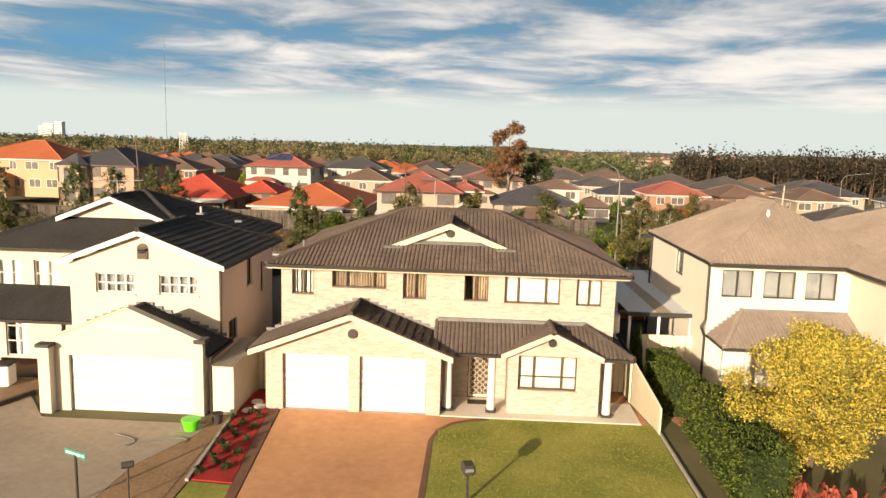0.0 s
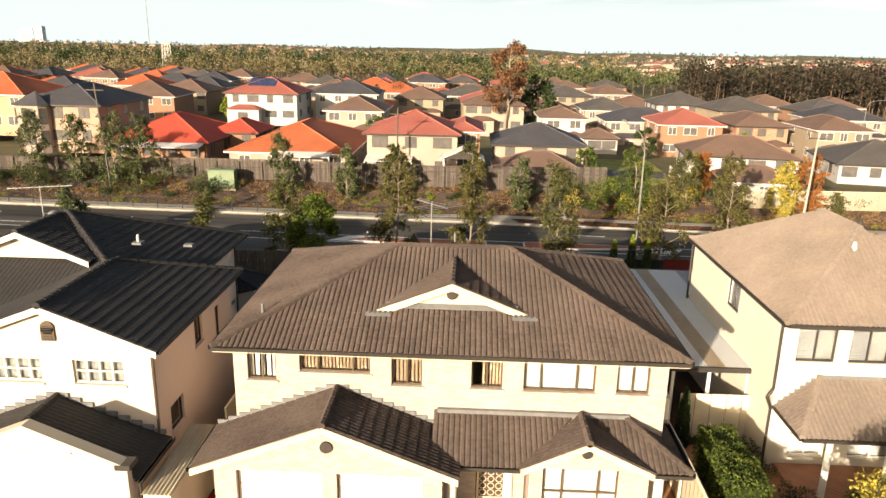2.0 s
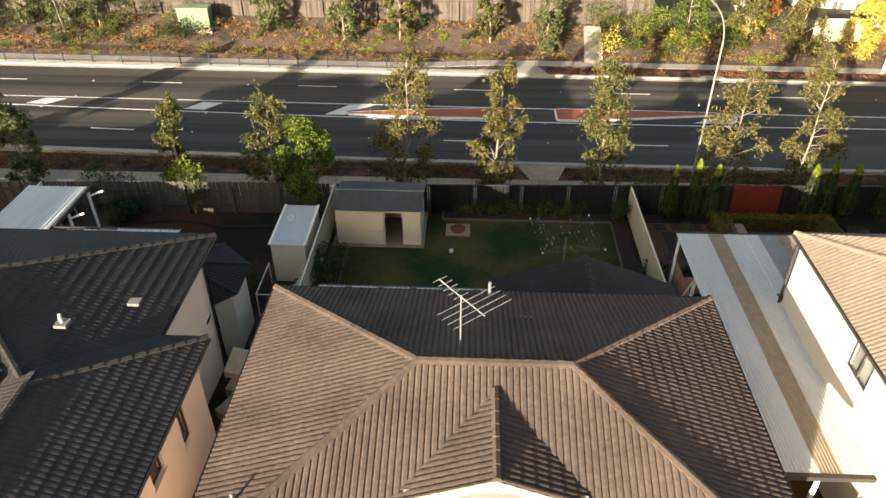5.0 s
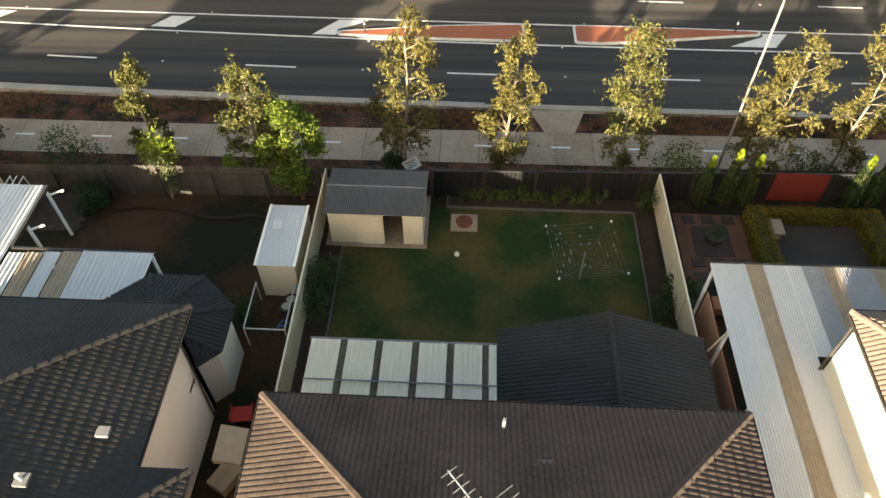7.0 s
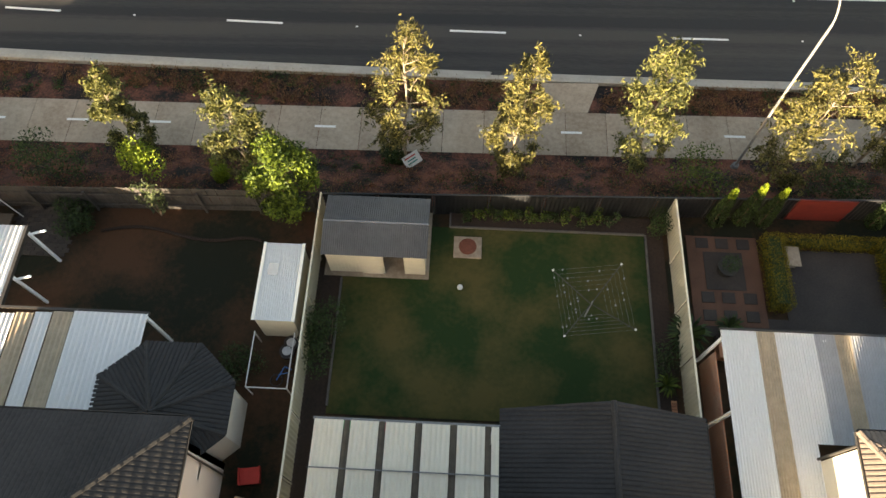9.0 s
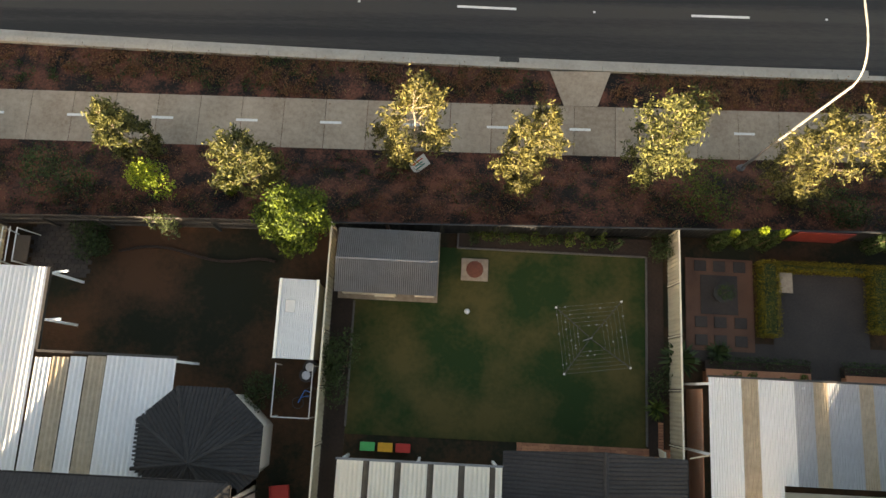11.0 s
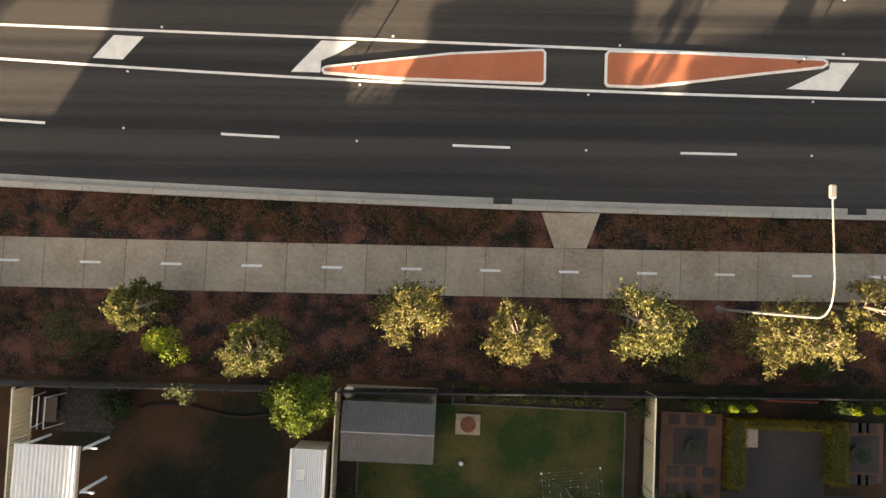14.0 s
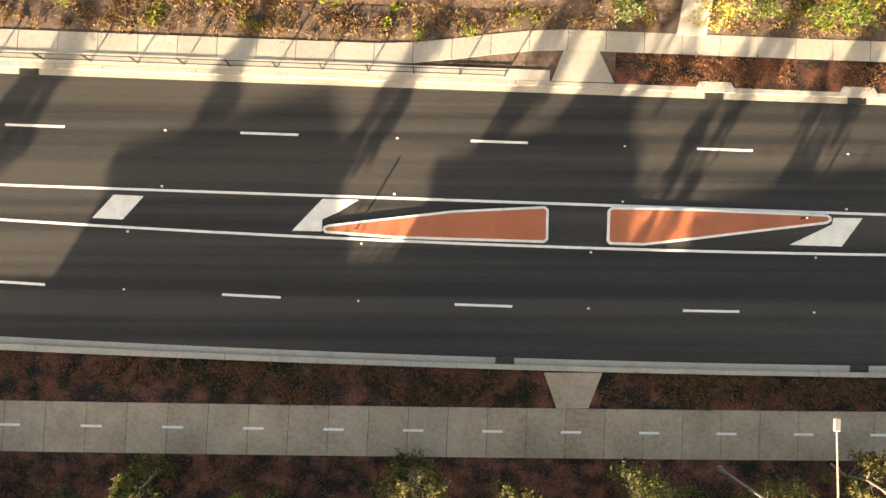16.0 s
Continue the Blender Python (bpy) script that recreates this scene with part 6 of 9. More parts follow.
for x0, x1 in ((10.4, 14.9), (16.4, 24.0)):
    pl = thing("brick_planter", "low orange brick planter wall before the patio", "planter")
    part("wall", boxes((x0, x1, 47.75, 48.4, YARD_Z - 0.1, YARD_Z + 0.42), bevel=0.01), M["brick_paver"], pl)
    part("capping", boxes((x0 - 0.03, x1 + 0.03, 48.3, 48.75, YARD_Z, YARD_Z + 0.35), bevel=0.02), M["soil"], pl)
bench = thing("garden_table", "small grey slab table in the court", "table", (13.95, 52.3, YARD_Z + 0.03))
part("top", boxes((-0.3, 0.3, -0.45, 0.45, 0.4, 0.46), bevel=0.01), M["concrete"], bench)
part("leg", boxes((-0.2, 0.2, -0.35, -0.25, 0, 0.4)), M["concrete"], bench)
part("leg", boxes((-0.2, 0.2, 0.25, 0.35, 0, 0.4)), M["concrete"], bench)

# ---- plants ----
def leaf_material(name, a, b, rough=0.6):
    m = material(name, a, b, rough, 3, 0.7, 0.0, per_island=0.7, spec=0.25)
    n, l = m.node_tree.nodes, m.node_tree.links
    p = n["Principled BSDF"]
    tr = n.new("ShaderNodeBsdfTranslucent")
    mx = n.new("ShaderNodeMixShader")
    mx.inputs[0].default_value = 0.3
    l.new(n["Color Ramp"].outputs[0], tr.inputs["Color"])
    l.new(p.outputs[0], mx.inputs[1])
    l.new(tr.outputs[0], mx.inputs[2])
    l.new(mx.outputs[0], n["Material Output"].inputs["Surface"])
    return m


M["leaf_gum"] = leaf_material("leaf_gum", (0.145, 0.143, 0.042), (0.031, 0.038, 0.013))
M["leaf_gum_gold"] = leaf_material("leaf_gum_gold", (0.165, 0.147, 0.044), (0.037, 0.038, 0.013))
M["leaf_gum_grey"] = leaf_material("leaf_gum_grey", (0.144, 0.168, 0.066), (0.048, 0.0624, 0.0264))
M["leaf_green"] = leaf_material("leaf_green", (0.110, 0.145, 0.024), (0.030, 0.050, 0.011))
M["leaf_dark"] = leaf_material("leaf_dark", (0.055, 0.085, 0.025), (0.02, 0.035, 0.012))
M["leaf_yellow"] = leaf_material("leaf_yellow", (0.60, 0.47, 0.085), (0.17, 0.17, 0.034))
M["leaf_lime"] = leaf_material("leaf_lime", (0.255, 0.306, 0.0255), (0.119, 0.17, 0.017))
M["leaf_bush"] = leaf_material("leaf_bush", (0.125, 0.169, 0.0187), (0.0312, 0.053, 0.00936))
M["leaf_hedge"] = leaf_material("leaf_hedge", (0.235, 0.185, 0.018), (0.075, 0.068, 0.010))
M["leaf_orange"] = leaf_material("leaf_orange", (0.375, 0.15, 0.0375), (0.225, 0.09, 0.0225))
M["leaf_red"] = leaf_material("leaf_red", (0.42, 0.10, 0.07), (0.22, 0.05, 0.04))
M["leaf_rust"] = leaf_material("leaf_rust", (0.25, 0.125, 0.0624), (0.114, 0.0624, 0.0312))
M["leaf_bark"] = leaf_material("leaf_bark", (0.20, 0.070, 0.040), (0.075, 0.028, 0.018))
M["leaf_dry"] = leaf_material("leaf_dry", (0.34, 0.22, 0.1), (0.14, 0.085, 0.04))
M["bark_pale"] = material("bark_pale", (0.31, 0.26, 0.198), (0.174, 0.136, 0.0992), 0.85, 5, 1.5, 0.3, stretch=(1, 1, 0.3))
M["bark_brown"] = material("bark_brown", (0.16, 0.11, 0.075), (0.08, 0.055, 0.04), 0.9, 6, 1.5, 0.5)


def leaves(points, length, width, seed, droop=0.35, out=None):
    """A mesh of small pointed leaves at the points. Each leaf is a folded lozenge of its own."""
    rng = np.random.default_rng(seed)
    p = np.asarray(points, dtype=float)
    n = len(p)
    d = rng.normal(size=(n, 3))
    if out is not None:
        d = d * 0.7 + np.asarray(out)
    d[:, 2] -= droop
    d /= np.linalg.norm(d, axis=1)[:, None] + 1e-9
    s = np.cross(d, rng.normal(size=(n, 3)))
    s /= np.linalg.norm(s, axis=1)[:, None] + 1e-9
    L = length * rng.uniform(0.6, 1.25, (n, 1))
    W = width * rng.uniform(0.7, 1.2, (n, 1))
    k = np.cross(d, s)
    v = np.stack([p - d * L * 0.5, p + s * W * 0.5 + k * W * 0.15, p + d * L * 0.5, p - s * W * 0.5 + k * W * 0.15], axis=1).reshape(-1, 3)
    f = [(4 * i, 4 * i + 1, 4 * i + 2, 4 * i + 3) for i in range(n)]
    me = bpy.data.meshes.new("leaves")
    me.from_pydata(v.tolist(), [], f)
    return me


def with_mat(me, mat):
    me.materials.append(mat)
    return me


def tree(name, label, place, height, spread, leaf, bark, seed, count=2600, length=0.25, width=0.085, bare=0.25, lean=(0, 0), clumps=16, category="tree", group="", narrow=0.55, droop=0.45, trunk=0.09, inner=0.55, sprays=0):
    rng = np.random.default_rng(seed)
    t = thing(name, label, category, place, 0, group)
    top = Vector((lean[0], lean[1], height))
    bm = bmesh.new()
    pts = [Vector((0, 0, -0.3))]
    for i in range(1, 7):
        q = i / 6
        pts.append(Vector((lean[0] * q + rng.normal() * 0.10 * spread * 0.4, lean[1] * q + rng.normal() * 0.1 * spread * 0.4, height * q * 0.93)))
    for i in range(6):
        tube(bm, pts[i], pts[i + 1], trunk * (1 - i / 7.0), trunk * (1 - (i + 1) / 7.0), 7)
    cl = []
    for i in range(clumps):
        q = bare + (1 - bare) * (i + 0.5) / clumps
        seg = min(5, int(q * 6))
        base = pts[seg].lerp(pts[seg + 1], q * 6 - seg) if seg < 5 else pts[5].lerp(pts[6], min(1, q * 6 - 5))
        r = spread * (1 - abs((q - bare) / (1 - bare) - 0.38) ** 1.4 * 1.25) * rng.uniform(inner, 1.0)
        a = rng.uniform(0, 2 * math.pi)
        c = base + Vector((math.cos(a) * r, math.sin(a) * r, rng.uniform(0.0, 0.5) * spread * 0.5))
        start = base - Vector((0, 0, min(base.z * 0.25, r * 0.6)))
        tube(bm, start, start.lerp(c, 0.55) + Vector((0, 0, -0.05)), trunk * 0.28, trunk * 0.15, 5)
        tube(bm, start.lerp(c, 0.55) + Vector((0, 0, -0.05)), c, trunk * 0.15, trunk * 0.04, 5)
        cl.append((c, max(0.25, spread * narrow * rng.uniform(0.5, 0.85))))
    P = []
    tot = sum(r ** 2 for _, r in cl)
    for c, r in cl:
        m = int(count * r * r / tot)
        if sprays:
            # leaves strung along drooping twigs
            k = max(3, m // sprays)
            d = rng.normal(size=(k, 3))
            d[:, 2] -= 0.35
            d /= np.linalg.norm(d, axis=1)[:, None]
            own = rng.integers(0, k, m)
            q = rng.uniform(0.1, 1.0, (m, 1))
            g = d[own] * q * r * rng.uniform(0.7, 1.5, (k, 1))[own]
            g[:, 2] -= 0.35 * r * q[:, 0] ** 2
            g += rng.normal(size=(m, 3)) * (0.05 + 0.05 * r)
            for e in d[:6]:
                tube(bm, c, Vector(c) + Vector(e) * r * 0.8, trunk * 0.07, trunk * 0.03, 4)
        else:
            g = rng.normal(size=(m, 3))
            g /= np.linalg.norm(g, axis=1)[:, None]
            g *= (rng.uniform(0.15, 1.0, (m, 1)) ** 0.5) * r * rng.uniform(0.7, 1.15, (m, 1))
            g[:, 2] *= 0.8
        P.append(g + np.array(c))
    part("trunk", bm, bark, t)
    part("crown", with_mat(leaves(np.concatenate(P), length, width, seed + 1, droop), leaf), None, t)
    return t


def shrub(name, label, place, size, leaf, seed, count=700, length=0.12, width=0.05, category="shrub", group="", lumps=5, core=True):
    """A rounded bush of several uneven lumps over a few stems."""
    rng = np.random.default_rng(seed)
    t = thing(name, label, category, place, 0, group)
    P = []
    bm = bmesh.new()
    for i in range(lumps):
        a = rng.uniform(0, 2 * math.pi)
        c = np.array([math.cos(a) * size[0] * 0.35, math.sin(a) * size[1] * 0.35, size[2] * rng.uniform(0.35, 0.68)]) if lumps > 1 else np.array([0, 0, size[2] * 0.5])
        tube(bm, (0, 0, -0.1), c, 0.03, 0.012, 5)
        m = count // lumps
        g = rng.normal(size=(m, 3))
        g /= np.linalg.norm(g, axis=1)[:, None]
        g *= rng.uniform(0.55, 1.05, (m, 1))
        g *= np.array([size[0] * 0.36, size[1] * 0.36, size[2] * 0.36]) if lumps > 1 else np.array(size) * 0.5
        q = g + c
        q[:, 2] = np.maximum(q[:, 2], 0.02)
        P.append(q)
    part("stem", bm, M["bark_brown"], t)
    part("foliage", with_mat(leaves(np.concatenate(P), length, width, seed + 1, 0.0), leaf), None, t)
    return t


def hedge(label, x0, x1, y0, y1, z0, z1, leaf, seed, count, length=0.10, width=0.05, rough=0.10):
    rng = np.random.default_rng(seed)
    t = thing("hedge", label, "hedge")
    # A dark inner box stands in for the shade between the leaves.
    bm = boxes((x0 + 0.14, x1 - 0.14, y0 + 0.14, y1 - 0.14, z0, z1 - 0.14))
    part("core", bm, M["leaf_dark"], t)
    size = np.array([x1 - x0, y1 - y0, z1 - z0])
    mid = np.array([(x0 + x1) / 2, (y0 + y1) / 2, (z0 + z1) / 2])
    area = np.array([size[1] * size[2], size[1] * size[2], size[0] * size[2], size[0] * size[2], size[0] * size[1] * 1.3])
    side = rng.choice(5, count, p=area / area.sum())
    p = rng.uniform(-0.5, 0.5, (count, 3))
    o = np.zeros((count, 3))
    for k, (ax, sg) in enumerate(((0, -1), (0, 1), (1, -1), (1, 1), (2, 1))):
        sel = side == k
        p[sel, ax] = 0.5 * sg
        o[sel, ax] = sg
    q = mid + p * size
    bump = np.array([noise.noise((a * 1.7, b * 1.7, c * 1.7)) for a, b, c in q])
    q += o * (bump[:, None] * rough * 1.6 + rng.uniform(-0.14, 0.06, (count, 1)))
    part("foliage", with_mat(leaves(q, length, width, seed + 1, 0.0, o), leaf), None, t)
    return t


def cypress(place, height, r, leaf, seed, label, tip=None):
    rng = np.random.default_rng(seed)
    t = thing("cypress", label, "tree", place, 0, "cypress trees")
    part("trunk", tube(bmesh.new(), (0, 0, -0.2), (0, 0, height * 0.9), 0.05, 0.015), M["bark_brown"], t)
    n = 1500
    q = rng.uniform(0.02, 1.0, n)
    a = rng.uniform(0, 2 * math.pi, n)
    rad = r * np.minimum(1, np.minimum(q * 8, 1)) * (1 - q) ** 0.55 * rng.uniform(0.7, 1.05, n)
    p = np.stack([rad * np.cos(a), rad * np.sin(a), q * height], 1)
    out = np.stack([np.cos(a) * 0.4, np.sin(a) * 0.4, np.ones(n) * 1.6], 1)
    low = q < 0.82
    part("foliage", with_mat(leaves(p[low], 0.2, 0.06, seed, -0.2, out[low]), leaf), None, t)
    # Where tip is given, its brighter leaves paint sunlight on the top.
    part("tip", with_mat(leaves(p[~low], 0.2, 0.07, seed + 1, -0.2, out[~low]), tip or leaf), None, t, "foliage at the tip")
    return t


def spiky(name, label, place, r, n, mat, seed, h=0.5, group=""):
    rnd = random.Random(seed)
    t = thing(name, label, "plant", place, 0, group)
    bm = bmesh.new()
    for i in range(n):
        a, up = rnd.uniform(0, 2 * math.pi), rnd.uniform(0.15, 1.0)
        d = Vector((math.cos(a), math.sin(a), 0))
        s = d.cross(Vector((0, 0, 1))) * 0.028 * (1 + r)
        p0, p1, p2 = Vector((0, 0, 0.05)), d * r * 0.55 + Vector((0, 0, h * up)), d * r + Vector((0, 0, h * (up - 0.25)))
        v = [bm.verts.new(x) for x in (p0 - s, p0 + s, p1 + s, p1 - s, p2)]
        bm.faces.new((v[0], v[1], v[2], v[3]))
        bm.faces.new((v[3], v[2], v[4]))
    part("leaf_cluster", bm, mat, t)
    return t


# gums on the near bank
for i, (x, y, h, s, lf, ln) in enumerate(((-15.9, 57.3, 6.7, 1.15, "leaf_gum", (0.4, -0.3)), (-10.0, 55.8, 6.7, 1.45, "leaf_gum", (0.3, -0.2)), (-3.1, 57.9, 9.6, 1.65, "leaf_gum_gold", (0.3, -0.3)),
                                          (1.75, 57.3, 8.8, 1.45, "leaf_gum_gold", (0.35, -0.4)), (7.75, 58.1, 9.5, 1.75, "leaf_gum", (-0.2, -0.3)), (14.3, 57.7, 8.2, 1.9, "leaf_gum_gold", (0.0, -0.2)),
                                          (18.9, 59.2, 9.8, 1.6, "leaf_gum_gold", (0, -0.3)), (-24.6, 57.0, 6.6, 1.2, "leaf_gum_grey", (0.2, 0)), (25.5, 59.2, 8.0, 1.6, "leaf_gum", (0, 0)), (-34.0, 56.8, 7.0, 1.4, "leaf_gum", (0, 0)))):
    x, y = verge(x, y)
    tree("gum_tree", "young gum tree with a pale trunk and golden-green drooping leaves", (x, y, ground_z(x, y)), h, s * 0.88, M[lf], M["bark_pale"], 20 + i, 7200, 0.23, 0.075, 0.13, ln, 30, group="street gums", sprays=17)
tree("bushy_tree", "dense bright green bushy tree beside the fence", (-7.15, 53.5, ground_z(-7.15, 53.5)), 5.3, 1.35, M["leaf_bush"], M["bark_brown"], 51, 10000, 0.17, 0.09, 0.30, (0, -0.2), 30, narrow=0.62, droop=0.0)
for i, (x, y, sz, lf) in enumerate(((-18.9, 55.6, (2.4, 2.2, 2.6), "leaf_dark"), (-14.6, 55.2, (1.9, 1.6, 2.6), "leaf_lime"), (-11.6, 55.9, (1.0, 1.0, 1.1), "leaf_lime"), (10.6, 56.7, (2.6, 2.4, 2.3), "leaf_green"), (-17.0, 52.6, (1.6, 1.4, 1.3), "leaf_dark"), (-28.0, 56.5, (2.2, 2, 2), "leaf_dark"), (16.5, 56.6, (2.2, 2.0, 1.8), "leaf_dark"), (-3.6, 58.0, (1.2, 1.0, 1.0), "leaf_dark"))):
    x, y = verge(x, y)
    shrub("shrub", "bushy shrub on the mulched bank", (x, y, ground_z(x, y)), sz, M[lf], 70 + i, 1400, 0.16, 0.07)
shrub("olive_shrub", "grey-green shrub leaning over the fence", (-5.1, 47.6, YARD_Z), (1.5, 2.5, 2.0), M["leaf_dark"], 90, 3200, 0.13, 0.05)
shrub("yard_tree", "small sparse tree by the paling fence", (-13.2, 53.2, YARD_Z), (1.0, 0.9, 2.4), M["leaf_gum_grey"], 91, 350, 0.2, 0.07)
shrub("dark_bush", "dark dense bush by the sun room", (-8.4, 46.3, YARD_Z), (1.7, 1.5, 1.4), M["leaf_dark"], 92, 1400)
for i in range(16):
    x = 0.1 + i * 0.42
    shrub("bed_plant", "low leafy plant in the back garden bed", (x, 53.65 + 0.1 * (i % 3), YARD_Z + 0.05), (0.6, 0.55, 0.55 + 0.15 * (i % 4)), M["leaf_green"] if i % 3 else M["leaf_dark"], 100 + i, 160, 0.14, 0.06, group="bed plants", lumps=3)
shrub("corner_shrub", "dark shrub in the corner of the yard", (8.1, 53.6, YARD_Z + 0.05), (1.3, 1.2, 1.3), M["leaf_dark"], 120, 900)
shrub("fence_shrub", "small shrub beside the steel fence", (8.3, 47.6, YARD_Z + 0.05), (0.8, 1.3, 0.9), M["leaf_dark"], 121, 600)
spiky("agave", "spiky green rosette plant in the bed", (8.3, 46.6, YARD_Z + 0.05), 0.55, 40, M["leaf_green"], 122, 0.6)
spiky("palm_plant", "spreading green palm beside the fence", (9.25, 48.7, YARD_Z), 0.95, 60, M["leaf_dark"], 123, 0.9)
spiky("palm_plant", "dark purple spiky plant in the pebble garden", (11.0, 49.1, YARD_Z + 0.03), 0.6, 46, M["leaf_dark"], 124, 0.6)
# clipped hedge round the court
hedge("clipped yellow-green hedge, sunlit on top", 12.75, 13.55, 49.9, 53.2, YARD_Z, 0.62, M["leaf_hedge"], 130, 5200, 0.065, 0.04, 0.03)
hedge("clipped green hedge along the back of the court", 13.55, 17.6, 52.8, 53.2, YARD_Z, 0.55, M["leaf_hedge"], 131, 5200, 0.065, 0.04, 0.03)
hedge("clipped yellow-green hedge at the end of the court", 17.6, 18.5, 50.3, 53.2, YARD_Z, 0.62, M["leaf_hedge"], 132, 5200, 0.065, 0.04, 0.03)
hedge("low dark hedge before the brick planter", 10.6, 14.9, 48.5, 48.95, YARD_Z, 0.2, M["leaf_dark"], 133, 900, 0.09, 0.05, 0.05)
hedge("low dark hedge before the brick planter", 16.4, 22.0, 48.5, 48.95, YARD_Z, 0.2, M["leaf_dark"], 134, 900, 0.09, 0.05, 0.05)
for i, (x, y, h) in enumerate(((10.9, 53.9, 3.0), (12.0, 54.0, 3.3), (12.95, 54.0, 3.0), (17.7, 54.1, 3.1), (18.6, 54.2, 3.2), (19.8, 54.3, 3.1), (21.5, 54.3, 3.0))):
    cypress((x, y, YARD_Z), h, 0.42, M["leaf_dark"], 140 + i, "slim dark cypress, its tip coloured as if sunlit", M["leaf_lime"])
for i in range(6):
    shrub("planter_plant", "small rounded plant in the brick planter", (10.9 + i * 0.72, 48.05, YARD_Z + 0.42), (0.45, 0.45, 0.4), M["leaf_green"], 150 + i, 120, 0.1, 0.05, group="planter plants", lumps=2)
for i, (x, y) in enumerate(((11.2, 51.7), (19.2, 51.75))):
    shrub("clipped_ball", "clipped dark ball shrub in its planter", (x, y, YARD_Z + 0.42), (0.8, 0.8, 0.75), M["leaf_dark"], 160 + i, 500, 0.08, 0.04, lumps=1)

# scrub, litter and dry grass on the banks, as one growth each
def scatter(name, label, n, region, leaf, seed, clump=26, r=0.28, h=0.3, length=0.13, width=0.05, keep=None):
    rng = np.random.default_rng(seed)
    P = []
    for i in range(n):
        x, y = rng.uniform(region[0], region[1]), rng.uniform(region[2], region[3])
        y = ry(y, x)
        if noise.noise((x * 0.25, y * 0.6, seed)) < -0.12 or (keep and not keep(x, y)):
            continue
        s = rng.uniform(0.5, 1.5)
        g = rng.normal(size=(clump, 3)) * np.array([r, r, h * 0.4]) * s * 0.6
        g[:, 2] = np.abs(g[:, 2]) + 0.03
        P.append(g + np.array([x, y, ground_z(x, y)]))
    t = tagged(part(name, with_mat(leaves(np.concatenate(P), length, width, seed, -0.3), leaf), None), label, "scrub", kind="stuff")
    return t


past_path = lambda x, y: y - bend(80, x) > far_y(x) + 1.35
no_ramp = lambda x, y: not (3.5 < x < 7.0)
scatter("verge_scrub", "low rusty scrub on the verge by the kerb", 2300, (-45, 45, 61.15, 62.9), M["leaf_rust"], 301, 24, 0.22, 0.25, keep=no_ramp)
scatter("verge_grass", "dark green tufts on the verge", 900, (-45, 45, 61.15, 62.9), M["leaf_dark"], 302, 24, 0.2, 0.25, keep=no_ramp)
scatter("bank_litter", "dry leaf litter and bark on the near bank", 2200, (-45, 45, 54.5, 58.0), M["leaf_rust"], 303, 20, 0.35, 0.10, 0.10)
scatter("bank_scrub", "dark low scrub on the near bank", 800, (-45, 45, 54.5, 58.0), M["leaf_dark"], 304, 26, 0.28, 0.25)
scatter("bank_bark", "red-brown bark chips on the near bank", 1500, (-45, 45, 54.5, 58.0), M["leaf_bark"], 311, 22, 0.30, 0.06, 0.09, 0.04)
scatter("far_bank_grass", "dry golden grass tufts on the far bank", 3600, (-60, 45, 80.0, 85.8), M["leaf_dry"], 305, 22, 0.3, 0.4, 0.26, 0.05, keep=past_path)
scatter("far_bank_tufts", "bright green and yellow tufts on the far bank", 170, (-60, 45, 80.2, 85.7), M["leaf_lime"], 310, 60, 0.35, 0.5, 0.3, 0.05, keep=past_path)
scatter("far_bank_litter", "pale leaf litter on the far bank", 2000, (-60, 45, 80.0, 85.8), M["leaf_rust"], 306, 18, 0.45, 0.08, 0.12, keep=past_path)
scatter("far_verge_scrub", "rusty low plants on the far verge", 700, (7, 45, 78.5, 79.8), M["leaf_rust"], 307, 20, 0.2, 0.2, 0.12)
scatter("verge_straw", "pale dry grass and twigs on the verge", 700, (-45, 45, 61.15, 62.9), M["leaf_dry"], 308, 16, 0.2, 0.12, 0.12, 0.02, keep=no_ramp)
scatter("bank_straw", "pale dry grass and bark on the near bank", 900, (-45, 45, 54.5, 58.0), M["leaf_dry"], 309, 14, 0.3, 0.08, 0.12, 0.025)

# ---- front yards and street furniture ----
M["drive_orange"] = material("drive_orange", (0.582, 0.314, 0.157), (0.403, 0.202, 0.101), 0.75, 3, 0.35, 0.15)
M["drive_border"] = material("drive_border", (0.20, 0.10, 0.06), (0.12, 0.065, 0.04), 0.8, 6, 1, 0.2)
M["drive_grey"] = material("drive_grey", (0.36, 0.30, 0.23), (0.24, 0.20, 0.155), 0.85, 4, 0.3, 0.15)
M["red_mulch"] = material("red_mulch", (0.42, 0.03, 0.025), (0.20, 0.012, 0.012), 0.9, 16, 1.5, 1.0)
M["dirt"] = material("dirt", (0.32, 0.20, 0.11), (0.17, 0.11, 0.06), 0.95, 7, 0.7, 0.8)


def sheet(name, pts, over, mat, label, category="ground"):
    """A thin slab over the front ground, over metres proud of it."""
    bm = bmesh.new()
    a = [bm.verts.new((x, y, ground_z(x, y) + over)) for x, y in pts]
    b = [bm.verts.new((x, y, ground_z(x, y) - 0.15)) for x, y in pts]
    bm.faces.new(a)
    bm.faces.new(b[::-1])
    for i in range(len(a)):
        j = (i + 1) % len(a)
        bm.faces.new((a[i], b[i], b[j], a[j]))
    return tagged(part(name, bm, mat), label, category, kind="structure")


curve = [(1.45, 27.0), (1.62, 27.7), (2.0, 28.25), (2.6, 28.62), (3.3, 28.8)]
sheet("lawn_front", [(1.50, 6.0), (9.0, 6.0), (9.12, 29.0), (3.35, 29.0)] + curve[::-1], 0.030, M["grass_front"], "mown green front lawn with dry patches", "lawn")
